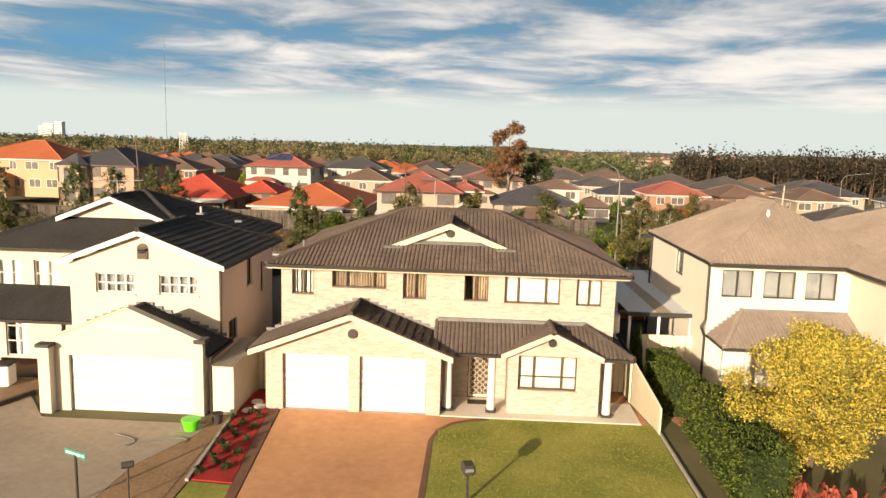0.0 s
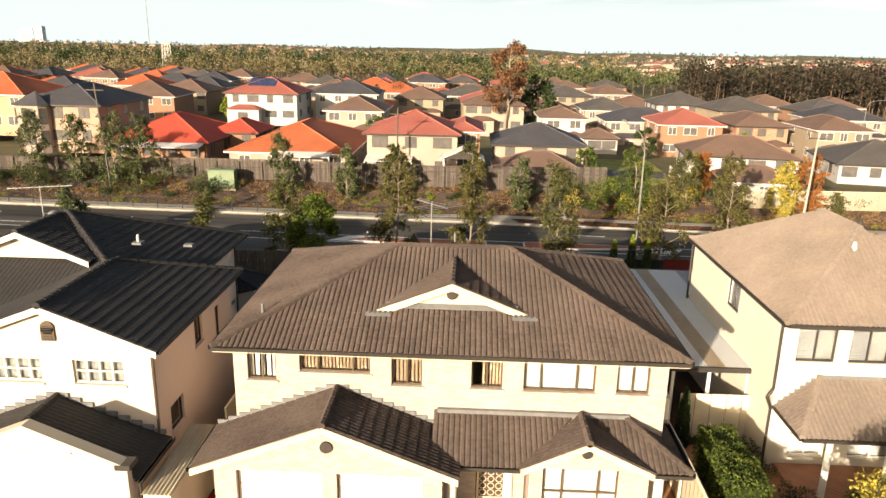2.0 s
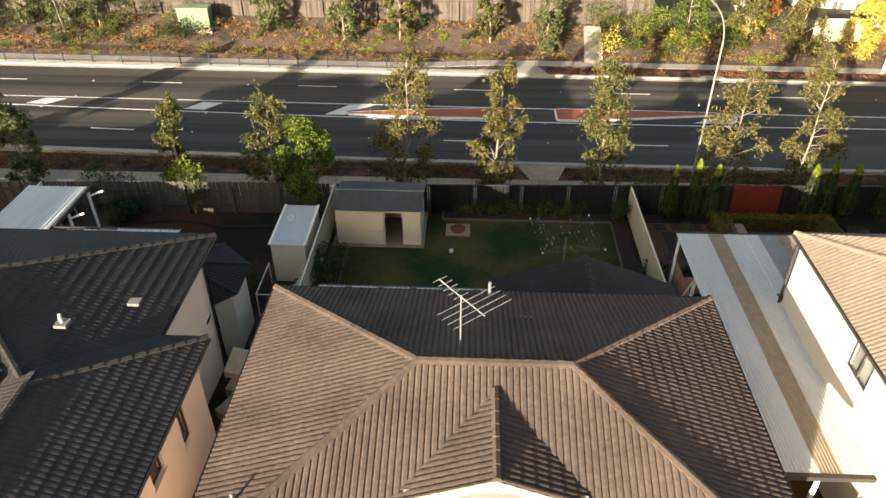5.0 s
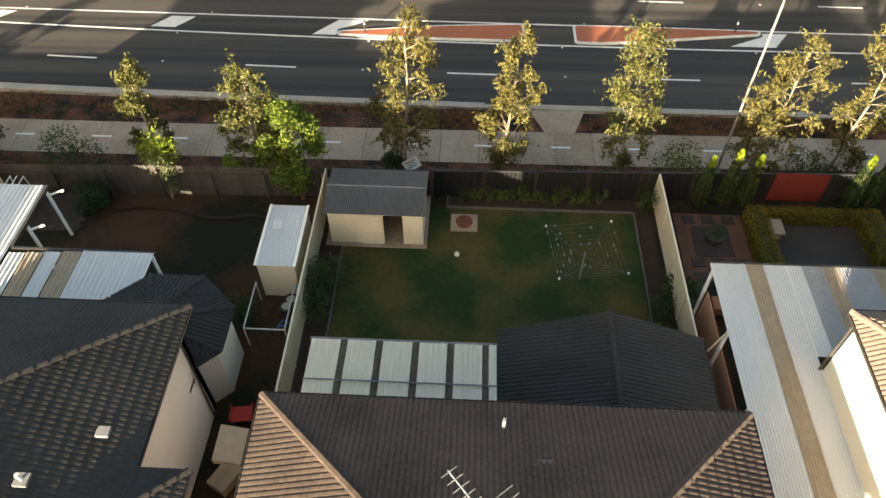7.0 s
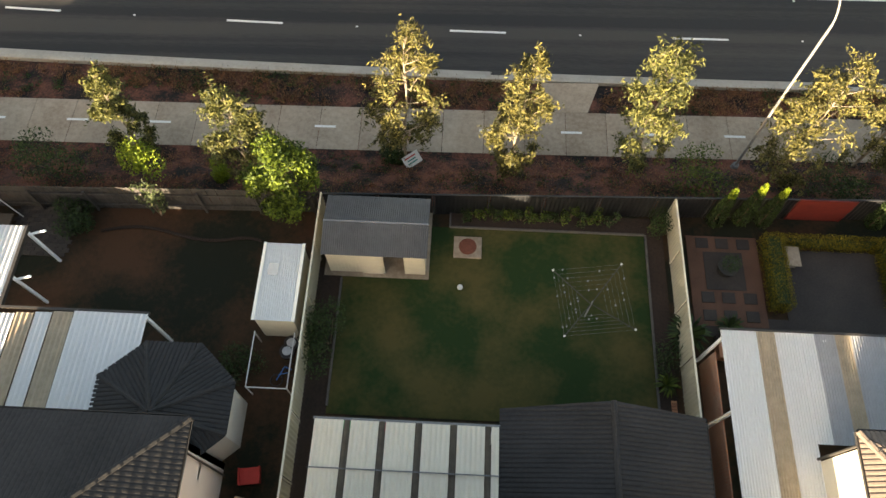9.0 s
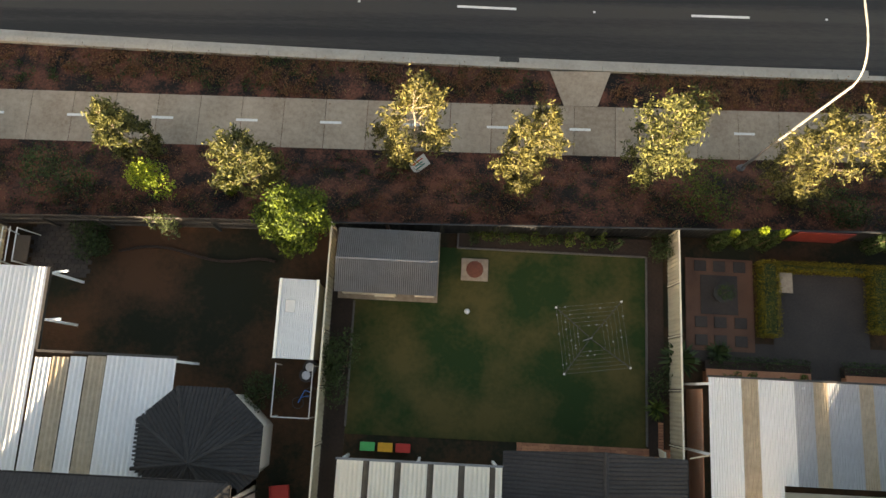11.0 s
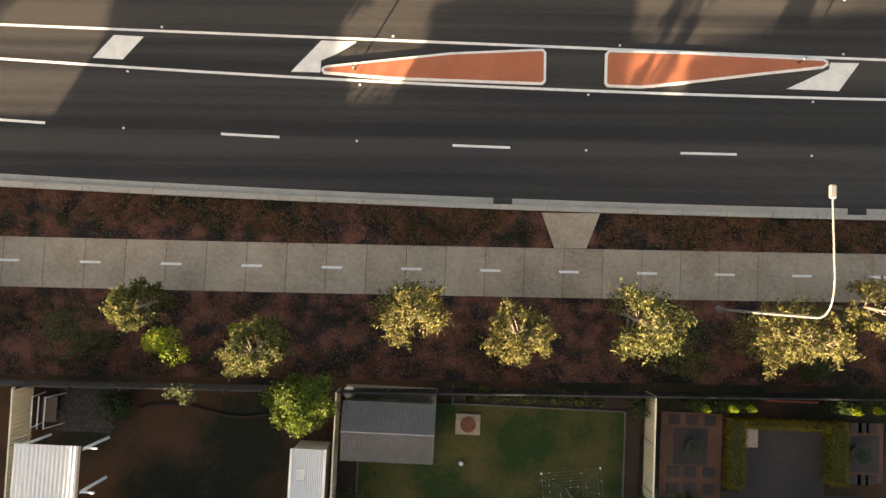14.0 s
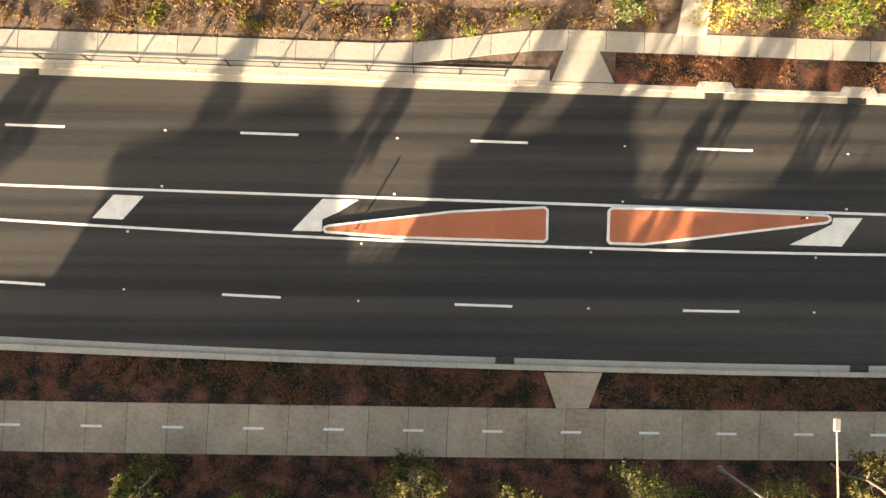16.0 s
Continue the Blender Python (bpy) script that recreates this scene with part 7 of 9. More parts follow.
sheet("driveway", [(-3.4, 6.0), (1.18, 6.0), (1.28, 26.9), (1.5, 27.8), (2.0, 28.5), (2.9, 28.98), (1.56, 29.0), (1.56, 29.04), (-4.2, 29.04), (-3.62, 22.2)], 0.034, M["drive_orange"], "orange stamped concrete driveway", "driveway")
sheet("driveway_border", [(1.18, 6.0), (1.42, 6.0), (1.45, 26.9)] + curve + [(3.3, 28.98), (2.9, 28.98), (2.0, 28.5), (1.5, 27.8), (1.28, 26.9)], 0.038, M["drive_border"], "dark brown driveway border", "driveway")
sheet("driveway_border_side", [(-3.75, 6.0), (-3.45, 6.0), (-3.66, 22.2), (-4.25, 29.0), (-4.62, 29.0), (-3.95, 22.2)], 0.038, M["drive_border"], "dark brown driveway border beside the bed", "driveway")
sheet("mulch_bed", [(-5.30, 23.5), (-4.07, 23.4), (-4.62, 29.0), (-4.80, 29.05), (-4.80, 30.9), (-5.6, 30.9), (-5.80, 29.9)], 0.05, M["red_mulch"], "bright red mulch bed with small plants", "garden bed")
sheet("grass_strip", [(-5.2, 6.0), (-3.8, 6.0), (-4.0, 23.3), (-5.28, 23.4)], 0.03, M["grass_front"], "strip of grass beside the driveway", "lawn")
sheet("dirt_strip", [(-8.2, 10.0), (-5.35, 10.0), (-5.35, 23.5), (-5.85, 29.9), (-5.75, 29.0), (-6.4, 28.9), (-6.4, 26.6), (-7.4, 24.2)], 0.02, M["dirt"], "bare dirt and dry grass beside the drive", "ground")
sheet("driveway_grey", [(-15.0, 10.0), (-8.0, 10.0), (-7.3, 24.2), (-6.3, 26.6), (-6.3, 27.4), (-12.1, 27.4), (-13.6, 29.2), (-15.2, 29.4)], 0.03, M["drive_grey"], "grey-brown concrete driveway", "driveway")
sheet("garden_bed_side", [(9.25, 6.0), (18.0, 6.0), (18.0, 30.9), (9.3, 30.9)], 0.012, M["bed_brown"], "brown mulched ground round the hedge and tree", "garden bed")
sheet("paving_red_front", [(11.6, 22.0), (12.8, 22.0), (12.6, 31.0), (18, 31.2), (18, 34), (9.7, 35.4), (9.7, 31.0)], 0.03, M["brick_paver"], "red brick path to the porch", "paving")
sheet("side_paving", [(7.3, 29.0), (9.0, 29.0), (8.75, 33.0), (7.95, 33.0), (7.95, 31.1), (8.72, 31.1), (8.72, 29.02)], 0.03, M["drive_orange"], "orange paving leading to the side gate", "paving")
eb = tagged(part("edging_white", prism(bmesh.new(), [(9.13, 15.0, 0.3), (9.21, 15.0, 0.3), (9.24, 28.3, 0.3), (9.16, 28.3, 0.3)], (0, 0, 0.16)), M["kerb"]), "pale edging along the lawn", "edging", kind="structure")
tagged(part("bed_edging", prism(bmesh.new(), [(-5.42, 23.4, 0.3), (-5.32, 23.4, 0.3), (-5.80, 29.9, 0.3), (-5.90, 29.9, 0.3)], (0, 0, 0.16)), M["kerb"]), "pale edging of the red bed", "edging", kind="structure")
# small beds with dark block edging before the rendered house
for i, pts in enumerate(([(-17.5, 27.4), (-14.2, 28.0), (-13.7, 29.5), (-13.5, 31.0), (-17.5, 31.0)], [(-17.5, 24.0), (-13.6, 25.6), (-14.4, 26.6), (-17.5, 26.9)])):
    sheet("front_bed_%d" % (i + 1), pts, 0.12, M["dirt"], "raised dry garden bed with dark block edging", "garden bed")
    for a, b in zip(pts, pts[1:3] if i == 0 else pts[1:3]):
        va, vb = Vector((*a, 0.25)), Vector((*b, 0.25))
        w = Vector((0, 0, 1)).cross((vb - va).normalized()) * 0.12
        tagged(part("bed_kerb", prism(bmesh.new(), [va, va - w, va - w + Vector((0, 0, 0.32)), va + Vector((0, 0, 0.32))], vb - va), M["timber_dark"]), "dark block edging of the bed", "edging", kind="structure")
for i, (x, y) in enumerate(((-5.35, 29.6), (-5.1, 29.1), (-5.4, 28.7))):
    st = thing("stepping_stone", "round white stepping stone in red mulch", "paver", (x + 0.1, y, ground_z(x, y) + 0.05), group="white stepping stones")
    bm = tube(bmesh.new(), (0, 0, 0), (0, 0, 0.04), 0.22, 0.20, 18)
    part("stone", bm, M["white"], st)
rnd = random.Random(9)
for i in range(15):
    y = 23.9 + i * 0.33
    x = -5.15 + 0.75 * ((i * 5) % 3) / 2 - (y - 23.5) * 0.07 + rnd.uniform(-0.08, 0.08)
    spiky("bed_tuft", "small green grassy plant in red mulch", (x, y, ground_z(x, y) + 0.05), rnd.uniform(0.16, 0.24), 26, M["leaf_dark"], 400 + i, 0.22, "mulch bed plants")
# mailbox, sign, buckets
mb = thing("mailbox", "black metal mailbox on a post in the lawn", "mailbox", (2.62, 23.0, ground_z(2.62, 23.0) + 0.03), 12)
part("post", boxes((-0.035, 0.035, -0.035, 0.035, 0, 0.85), bevel=0.006), M["gutter_dark"], mb)
part("box", boxes((-0.17, 0.17, -0.22, 0.22, 0.85, 1.13), bevel=0.05), M["gutter_dark"], mb)
part("flap", boxes((-0.12, 0.12, -0.235, -0.22, 0.97, 1.06), bevel=0.004), M["lead"], mb)
mb = thing("mailbox", "dark round-topped mailbox on a thin post", "mailbox", (-6.45, 22.2, ground_z(-6.45, 22.2)), 20)
part("post", tube(bmesh.new(), (0, 0, 0), (0, 0, 0.95), 0.025), M["gutter_dark"], mb)
part("box", tube(bmesh.new(), (-0.15, 0, 1.03), (0.15, 0, 1.05), 0.095, 0.095, 14), M["gutter_dark"], mb)
ss = thing("street_sign", "green street name sign on a dark post", "street sign", (-7.75, 22.0, ground_z(-7.75, 22.0)), -24)
M["sign_green"] = material("sign_green", (0.03, 0.22, 0.18), (0.025, 0.18, 0.15), 0.5, 5, 1, 0.02)
part("post", tube(bmesh.new(), (0, 0, 0), (0, 0, 1.35), 0.04), M["gutter_dark"], ss)
blade = part("blade", boxes((-0.42, 0.42, -0.012, 0.012, 1.28, 1.46), bevel=0.004), M["sign_green"], ss)
for x0, x1 in ((-0.36, -0.12), (-0.08, 0.2), (0.24, 0.36)):
    part("lettering_bar", boxes((x0, x1, -0.017, -0.012, 1.34, 1.40)), M["white"], ss)
pot = thing("bucket", "bright lime green plastic bucket on the drive", "bucket", (-6.65, 26.9, ground_z(-6.6, 26.9) + 0.03))
bm = tube(bmesh.new(), (0, 0, 0), (0, 0, 0.36), 0.22, 0.31, 20)
part("body", bm, M["plastic_green"], pot)
part("rim", tube(bmesh.new(), (0, 0, 0.35), (0, 0, 0.38), 0.325, 0.325, 20), M["plastic_green"], pot)
pot = thing("plant_pot", "black plastic plant pot beside the garage", "pot", (-6.0, 27.55, ground_z(-6, 27.5) + 0.02))
part("body", tube(bmesh.new(), (0, 0, 0), (0, 0, 0.36), 0.15, 0.21, 16), M["gutter_dark"], pot)
part("soil", tube(bmesh.new(), (0, 0, 0.34), (0, 0, 0.365), 0.17, 0.17, 16), M["soil"], pot)
ho = bpy.data.curves.new("hose", 'CURVE')
ho.dimensions = '3D'
ho.bevel_depth = 0.018
sp = ho.splines.new('NURBS')
rnd = random.Random(4)
hp = [(-8.9 + 0.33 * i + 0.5 * math.sin(i * 1.3), 25.8 + 0.45 * math.cos(i * 1.1), 0.42) for i in range(8)]
sp.points.add(len(hp) - 1)
for p, q in zip(sp.points, hp):
    p.co = (*q, 1)
sp.order_u = 3
sp.use_endpoint_u = True
ho.materials.append(M["lead"])
hose = thing("garden_hose", "pale garden hose lying in loops on the drive", "hose")
h_ob = new("tube", ho)
h_ob.parent = hose
for i, (x, y, w, h, mt) in enumerate(((-15.9, 30.0, 0.5, 0.95, "white"), (-15.2, 30.1, 0.6, 0.8, "steel_white"))):
    wb = thing("storage_bin", "pale plastic bin beside the porch" if i else "white square bin with a dark lid beside the porch", "bin", (x, y, ground_z(x, y) + 0.1), 6 * i)
    part("body", boxes((-w / 2, w / 2, -w / 2, w / 2, 0, h), bevel=0.04), M[mt], wb)
    part("lid", boxes((-w / 2 - 0.03, w / 2 + 0.03, -w / 2 - 0.03, w / 2 + 0.03, h, h + 0.07), bevel=0.02), M["gutter_dark"], wb)
# cream lean-to and gate between the two garages
lt = thing("side_store", "cream steel lean-to store between the two garages", "shed")
bm = bmesh.new()
wall_panel(bm, "y", 28.3, 0.04, -6.42, -5.68, 0.36, 2.15)
wall_panel(bm, "x", -5.68, -0.04, 28.34, 31.6, 0.2, 2.15)
part("wall", bm, M["steel_cream"], lt)
part("roof_sheet", corrugated(bmesh.new(), -6.44, -5.62, 28.2, 31.7, 2.2, 2.3, 0.12, 0.012), M["steel_cream"], lt)
sg = thing("side_gate", "cream ribbed steel side gate", "gate")
for i in range(4):
    part("panel", boxes((-5.72 + i * 0.23, -5.51 + i * 0.23, 31.2, 31.23, 0.3, 2.05), bevel=0.006), M["steel_cream"], sg)
part("brace", boxes((-5.72, -4.8, 31.23, 31.26, 1.7, 1.8)), M["timber_grey"], sg)
sg = thing("side_gate", "cream ribbed steel gate beside the front room", "gate")
for i in range(4):
    part("panel", boxes((7.95 + i * 0.21, 8.14 + i * 0.21, 32.6, 32.63, 0.35, 2.05), bevel=0.006), M["steel_cream"], sg)
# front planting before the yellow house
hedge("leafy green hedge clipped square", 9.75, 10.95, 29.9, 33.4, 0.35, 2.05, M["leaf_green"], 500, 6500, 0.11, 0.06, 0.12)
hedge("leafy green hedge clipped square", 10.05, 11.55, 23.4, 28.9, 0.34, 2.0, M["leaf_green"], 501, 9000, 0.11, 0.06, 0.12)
tree("autumn_tree", "broad round tree with yellow-green autumn leaves", (13.3, 26.4, 0.36), 4.25, 2.75, M["leaf_yellow"], M["bark_brown"], 510, 62000, 0.105, 0.062, 0.10, (0, 0), 90, narrow=0.32, inner=0.05, droop=0.1, trunk=0.13)
for i, (x, y) in enumerate(((11.9, 23.9), (12.6, 23.6), (13.2, 23.3), (14.6, 24.0), (15.4, 23.4))):
    spiky("cordyline", "red-leaved spiky cordyline beside the path", (x, y, ground_z(x, y)), 0.42, 44, M["leaf_red"], 520 + i, 0.75, "cordylines")
for i, (x, y, s) in enumerate(((12.4, 31.6, 0.7), (11.9, 33.0, 0.6), (12.0, 34.4, 0.7), (14.2, 31.5, 0.6), (15.6, 31.3, 0.5), (10.2, 35.2, 0.5))):
    shrub("porch_shrub", "rounded green shrub beside the porch", (x, y, ground_z(x, y) + 0.03), (s * 1.2, s * 1.2, s * 1.2), M["leaf_green"] if i % 2 else M["leaf_dark"], 530 + i, 420, 0.09, 0.05, group="porch shrubs", lumps=3)
cypress((9.7, 34.6, 0.3), 2.4, 0.3, M["leaf_dark"], 545, "slim dark conifer against the fence")
# lawn blades, as one growth
rng = np.random.default_rng(60)
P = np.stack([rng.uniform(1.6, 9.0, 9000), rng.uniform(19.0, 28.9, 9000), np.zeros(9000)], 1)
P = P[(P[:, 0] > 3.4) | (P[:, 1] < 28.0)]
P[:, 2] = [ground_z(a, b) + 0.05 for a, b, _ in P]
M["blade"] = leaf_material("blade", (0.36, 0.34, 0.075), (0.15, 0.175, 0.03))
tagged(part("grass_blades", with_mat(leaves(P, 0.09, 0.02, 61, -1.2), M["blade"]), None), "short uneven grass on the front lawn", "grass", kind="stuff")

# ---- street furniture ----
M["galvanised"] = material("galvanised", (0.203, 0.203, 0.197), (0.157, 0.157, 0.15), 0.5, 6, 1, 0.03)
sl = thing("street_lamp", "tall white steel street lamp with a curved arm", "street lamp", (13.25, 58.35, ground_z(13.25, 58.35)))
b0 = sl.matrix_basis.translation
elbow = [Vector((0, 0, 9.75)), Vector((0.0, 0.1, 10.85)), Vector((-0.15, 1.6, 11.08))]
arm = [Vector((0, 0, 0))] + [elbow[0].lerp(elbow[1], q).lerp(elbow[1].lerp(elbow[2], q), q) for q in (0, 0.12, 0.25, 0.37, 0.5, 0.62, 0.75, 0.87, 1)] + [Vector((-0.5, 4.5, 11.45))]
part("pole", tube(bmesh.new(), arm[0], arm[1], 0.07, 0.05, 12), M["galvanised"], sl)
bm = bmesh.new()
for a, b in zip(arm[1:], arm[2:]):
    tube(bm, a, b, 0.042, 0.035, 10)
part("arm", bm, M["galvanised"], sl)
part("lamp_head", boxes((-0.14, 0.14, -0.1, 0.42, -0.06, 0.08), bevel=0.05), M["galvanised"], sl, m=Matrix.Translation(arm[-1]))
part("base_plate", tube(bmesh.new(), (0, 0, -0.1), (0, 0, 0.25), 0.2, 0.16, 12), M["lead"], sl)
sb = thing("estate_sign", "small white sign board lying on the bank", "sign", (-2.5, 57.5, ground_z(-2.5, 57.5) + 0.35), 40)
part("board", boxes((-0.45, 0.45, -0.3, 0.3, 0, 0.02), bevel=0.004), M["white"], sb, m=pose(0, 0, 0, 32, 0, 0))
for i, (w, c) in enumerate(((0.34, "plastic_red"), (0.25, "sign_green"), (0.3, "sign_green"))):
    part("lettering_bar", boxes((-w, w * 0.8, 0.12 - i * 0.14, 0.18 - i * 0.14, 0.021, 0.025)), M[c], sb, m=pose(0, 0, 0, 32, 0, 0))
part("stake", boxes((-0.03, 0.03, 0.1, 0.16, -0.5, 0.05)), M["timber_dark"], sb)
for x, y in ((-6.4, 69.95), (17.2, 71.72)):
    bo = thing("keep_left_post", "short black flexible post on the island", "bollard", (x, y, ROAD_Z + fall(x) + 0.12), group="island posts")
    part("post", tube(bmesh.new(), (0, 0, 0), (0, 0, 0.85), 0.05, 0.05, 10), M["gutter_dark"], bo)
    part("reflector_band", tube(bmesh.new(), (0, 0, 0.6), (0, 0, 0.72), 0.053, 0.053, 10), M["white"], bo)
# railing along the far path
rl = thing("pedestrian_railing", "low black steel railing beside the far footpath", "railing")
for k in range(26):
    x = 1.0 - 2.4 * k
    y = ry(78.45, x)
    part("post", lay(boxes((x - 0.04, x + 0.04, y - 0.04, y + 0.04, -2.15, -1.0), bevel=0.01)), M["fence_black"], rl)
    if k < 25:
        for z in (-1.1, -1.95):
            part("rail", lay(prism(bmesh.new(), [(x, y - 0.02, z), (x, y + 0.02, z), (x, y + 0.02, z + 0.04), (x, y - 0.02, z + 0.04)], (-2.4, ry(78.45, x - 2.4) - y, 0))), M["fence_black"], rl)
        bm = bmesh.new()
        for i in range(1, 16):
            q = x - 0.15 * i
            box(bm, q - 0.008, q + 0.008, ry(78.45, q) - 0.008, ry(78.45, q) + 0.008, -1.95, -1.08)
        tagged(part("baluster_run", lay(bm), M["fence_black"], rl), kind="stuff")
ub = thing("utility_cabinet", "pale green steel utility cabinet on the bank", "cabinet", (-23.4, 83.9, ground_z(-23.4, 83.9) - 0.1), 2)
M["cabinet_green"] = material("cabinet_green", (0.19, 0.25, 0.155), (0.15, 0.20, 0.125), 0.6, 4, 0.8, 0.03)
part("body", boxes((-1.35, 1.35, -0.6, 0.6, 0.1, 1.85), bevel=0.04), M["cabinet_green"], ub)
part("lid", boxes((-1.42, 1.42, -0.68, 0.68, 1.85, 1.97), bevel=0.04), M["cabinet_green"], ub)
part("plinth", boxes((-1.45, 1.45, -0.7, 0.7, -0.5, 0.1)), M["concrete"], ub)
part("door_seam", boxes((-0.012, 0.012, -0.606, -0.6, 0.15, 1.8)), M["gutter_dark"], ub)

# ---- across the road ----
M["glass_far"] = material("glass_far", (0.15, 0.14, 0.13), (0.08, 0.08, 0.08), 0.15, 3, 1, 0.0, spec=0.6)
M["brick_orange"] = material("brick_orange", (0.306, 0.178, 0.111), (0.238, 0.136, 0.085), 0.85, 6, 0.6, 0.1)
M["render_peach"] = material("render_peach", (0.448, 0.32, 0.208), (0.384, 0.264, 0.168), 0.85, 8, 0.5, 0.05)
M["render_pale"] = material("render_pale", (0.38, 0.31, 0.255), (0.32, 0.26, 0.21), 0.85, 8, 0.5, 0.05)
M["render_tan"] = material("render_tan", (0.333, 0.269, 0.198), (0.269, 0.214, 0.15), 0.85, 8, 0.5, 0.05)
M["brick_blush"] = material("brick_blush", (0.40, 0.285, 0.215), (0.33, 0.225, 0.165), 0.85, 8, 0.6, 0.1)
# Paler than the near leaves: distance haze is mixed into these two colours.
M["leaf_haze_gold"] = leaf_material("leaf_haze_gold", (0.27, 0.225, 0.11), (0.10, 0.095, 0.05))
M["leaf_haze_grey"] = leaf_material("leaf_haze_grey", (0.155, 0.160, 0.115), (0.065, 0.070, 0.050))
M["leaf_wood"] = leaf_material("leaf_wood", (0.062, 0.050, 0.032), (0.020, 0.018, 0.012))
M["white_wall"] = material("white_wall", (0.444, 0.439, 0.421), (0.4, 0.388, 0.372), 0.8, 8, 0.5, 0.05)
M["tile_umber"] = material("tile_umber", (0.20, 0.13, 0.10), (0.13, 0.085, 0.065), 0.8, 4, 0.4, 0.2)
M["tile_slate"] = material("tile_slate", (0.085, 0.085, 0.095), (0.05, 0.05, 0.057), 0.75, 4, 0.4, 0.2)
M["solar"] = material("solar", (0.04, 0.06, 0.12), (0.025, 0.04, 0.08), 0.2, 5, 1, 0.0, spec=0.7)
paling_fence((-75, ry(86.2, -75)), (16.5, ry(86.2, 16.5)), lambda x, y: ground_z(x, y - 0.2) - 0.1, 1.75, M["timber_dark"], "long dark weathered paling fence above the bank", 0.12, 0.14)
steel_fence("steel_fence", (30, ry(84.5, 30)), (60, ry(84.5, 60)), 0.2, 0.2, -1.8, -1.8, M["steel_cream"], "pale steel fence beside the far street")


def far_house(x0, x1, y0, y1, storeys, wall, roof, label, turn=0, base=None, porch=None, pitch=22, over=0.45, side_windows=True, name="house", group="houses across the road", seed=0, eave_add=0.0):
    cx, cy = (x0 + x1) / 2, (y0 + y1) / 2
    w, d = (x1 - x0) / 2, (y1 - y0) / 2
    z = ground_z(cx, cy) if base is None else base
    h = thing(name, label, "house", (cx, cy, z), turn, group)
    ez = (2.55 if storeys == 1 else 5.2) + eave_add
    part("wall", boxes((-w + over, w - over, -d + over, d - over, -0.6, ez)), M[wall], h)
    planes, ridges = hip(-w, w, -d, d, ez, pitch, sub=1, each=True, tile=0.9, course=0.45, lift=0.03)
    for bm in planes:
        part("roof_slope", bm, M[roof], h)
    for a, b in ridges:
        part("ridge_capping", capping(bmesh.new(), a, b, 0.12, 0.8, 6), M[roof], h)
    bm = bmesh.new()
    for r in ((-w - 0.02, w + 0.02, -d - 0.08, -d), (-w - 0.02, w + 0.02, d, d + 0.08), (-w - 0.08, -w, -d, d), (w, w + 0.08, -d, d)):
        box(bm, *r, ez - 0.14, ez + 0.02)
    part("gutter", bm, M["white" if seed % 2 else "gutter_dark"], h)
    rnd = random.Random(seed + int(cx * 10))
    for s in range(storeys):
        zc = 1.55 + 2.7 * s
        n = max(2, int((2 * w) / 3.0))
        for i in range(n):
            x = -w + over + (2 * (w - over)) * (i + 0.5) / n + rnd.uniform(-0.25, 0.25)
            ww, hh = rnd.choice(((0.6, 0.55), (0.85, 0.6), (0.5, 0.6), (1.0, 0.55)))
            far_window(h, (x, -d + over, zc), ww, hh, 0, seed)
        if side_windows:
            for sgn in (-1, 1):
                for i in range(max(1, int(2 * d / 4.5))):
                    y = -d + over + (2 * (d - over)) * (i + 0.5) / max(1, int(2 * d / 4.5)) + rnd.uniform(-0.4, 0.4)
                    far_window(h, (sgn * (w - over), y, zc), 0.5, 0.6, 90 * sgn, seed)
    if storeys == 2 and cy > 105:
        # a low wing or garage before the front wall
        wx = rnd.choice((-1, 1)) * w * 0.42
        ww, wd, wz = w * rnd.uniform(0.42, 0.55), rnd.uniform(1.8, 2.6), 2.5
        part("wing_wall", boxes((wx - ww + 0.3, wx + ww - 0.3, -d - wd, -d + over, -0.6, wz)), M[wall], h)
        for bm in hip(wx - ww, wx + ww, -d - wd - 0.3, -d + over + 0.9, wz, pitch, sub=1, each=True, tile=0.9, course=0.45, lift=0.03)[0]:
            part("wing_roof_slope", bm, M[roof], h)
        far_window(h, (wx, -d - wd, 1.3), 0.85, 0.6, 0, seed)
    if porch:
        a, b, depth, pz, pm = porch
        part("verandah_roof", prism(bmesh.new(), [(a - cx, -d + over - depth, pz), (b - cx, -d + over - depth, pz), (b - cx, -d + over, pz + 0.35), (a - cx, -d + over, pz + 0.35)], (0, 0, 0.08)), M[pm], h)
        for k in range(3):
            x = a - cx + (b - a) * k / 2
            part("verandah_post", boxes((x - 0.05, x + 0.05, -d + over - depth + 0.05, -d + over - depth + 0.15, -0.4, pz)), M["white"], h)
    return h


def far_window(h, at, w, hh, turn, seed):
    key = (round(w, 2), round(hh, 2), seed % 2)
    if key not in far_window.made:
        f = 0.07
        far_window.made[key] = (mesh_of(boxes((-w - f, w + f, -0.05, 0.02, -hh - f, -hh), (-w - f, w + f, -0.05, 0.02, hh, hh + f), (-w - f, -w, -0.05, 0.02, -hh, hh), (w, w + f, -0.05, 0.02, -hh, hh), (-0.03, 0.03, -0.05, 0.02, -hh, hh)), "window_frame", M["white"] if seed % 2 else M["frame_bronze"]),
                                mesh_of(boxes((-w, w, -0.03, -0.012, -hh, hh)), "pane", M["glass_far"]))
    fr, pn = far_window.made[key]
    o = part("window", fr, None, h, m=pose(*at, 0, 0, turn))
    part("pane", pn, None, o)


far_window.made = {}
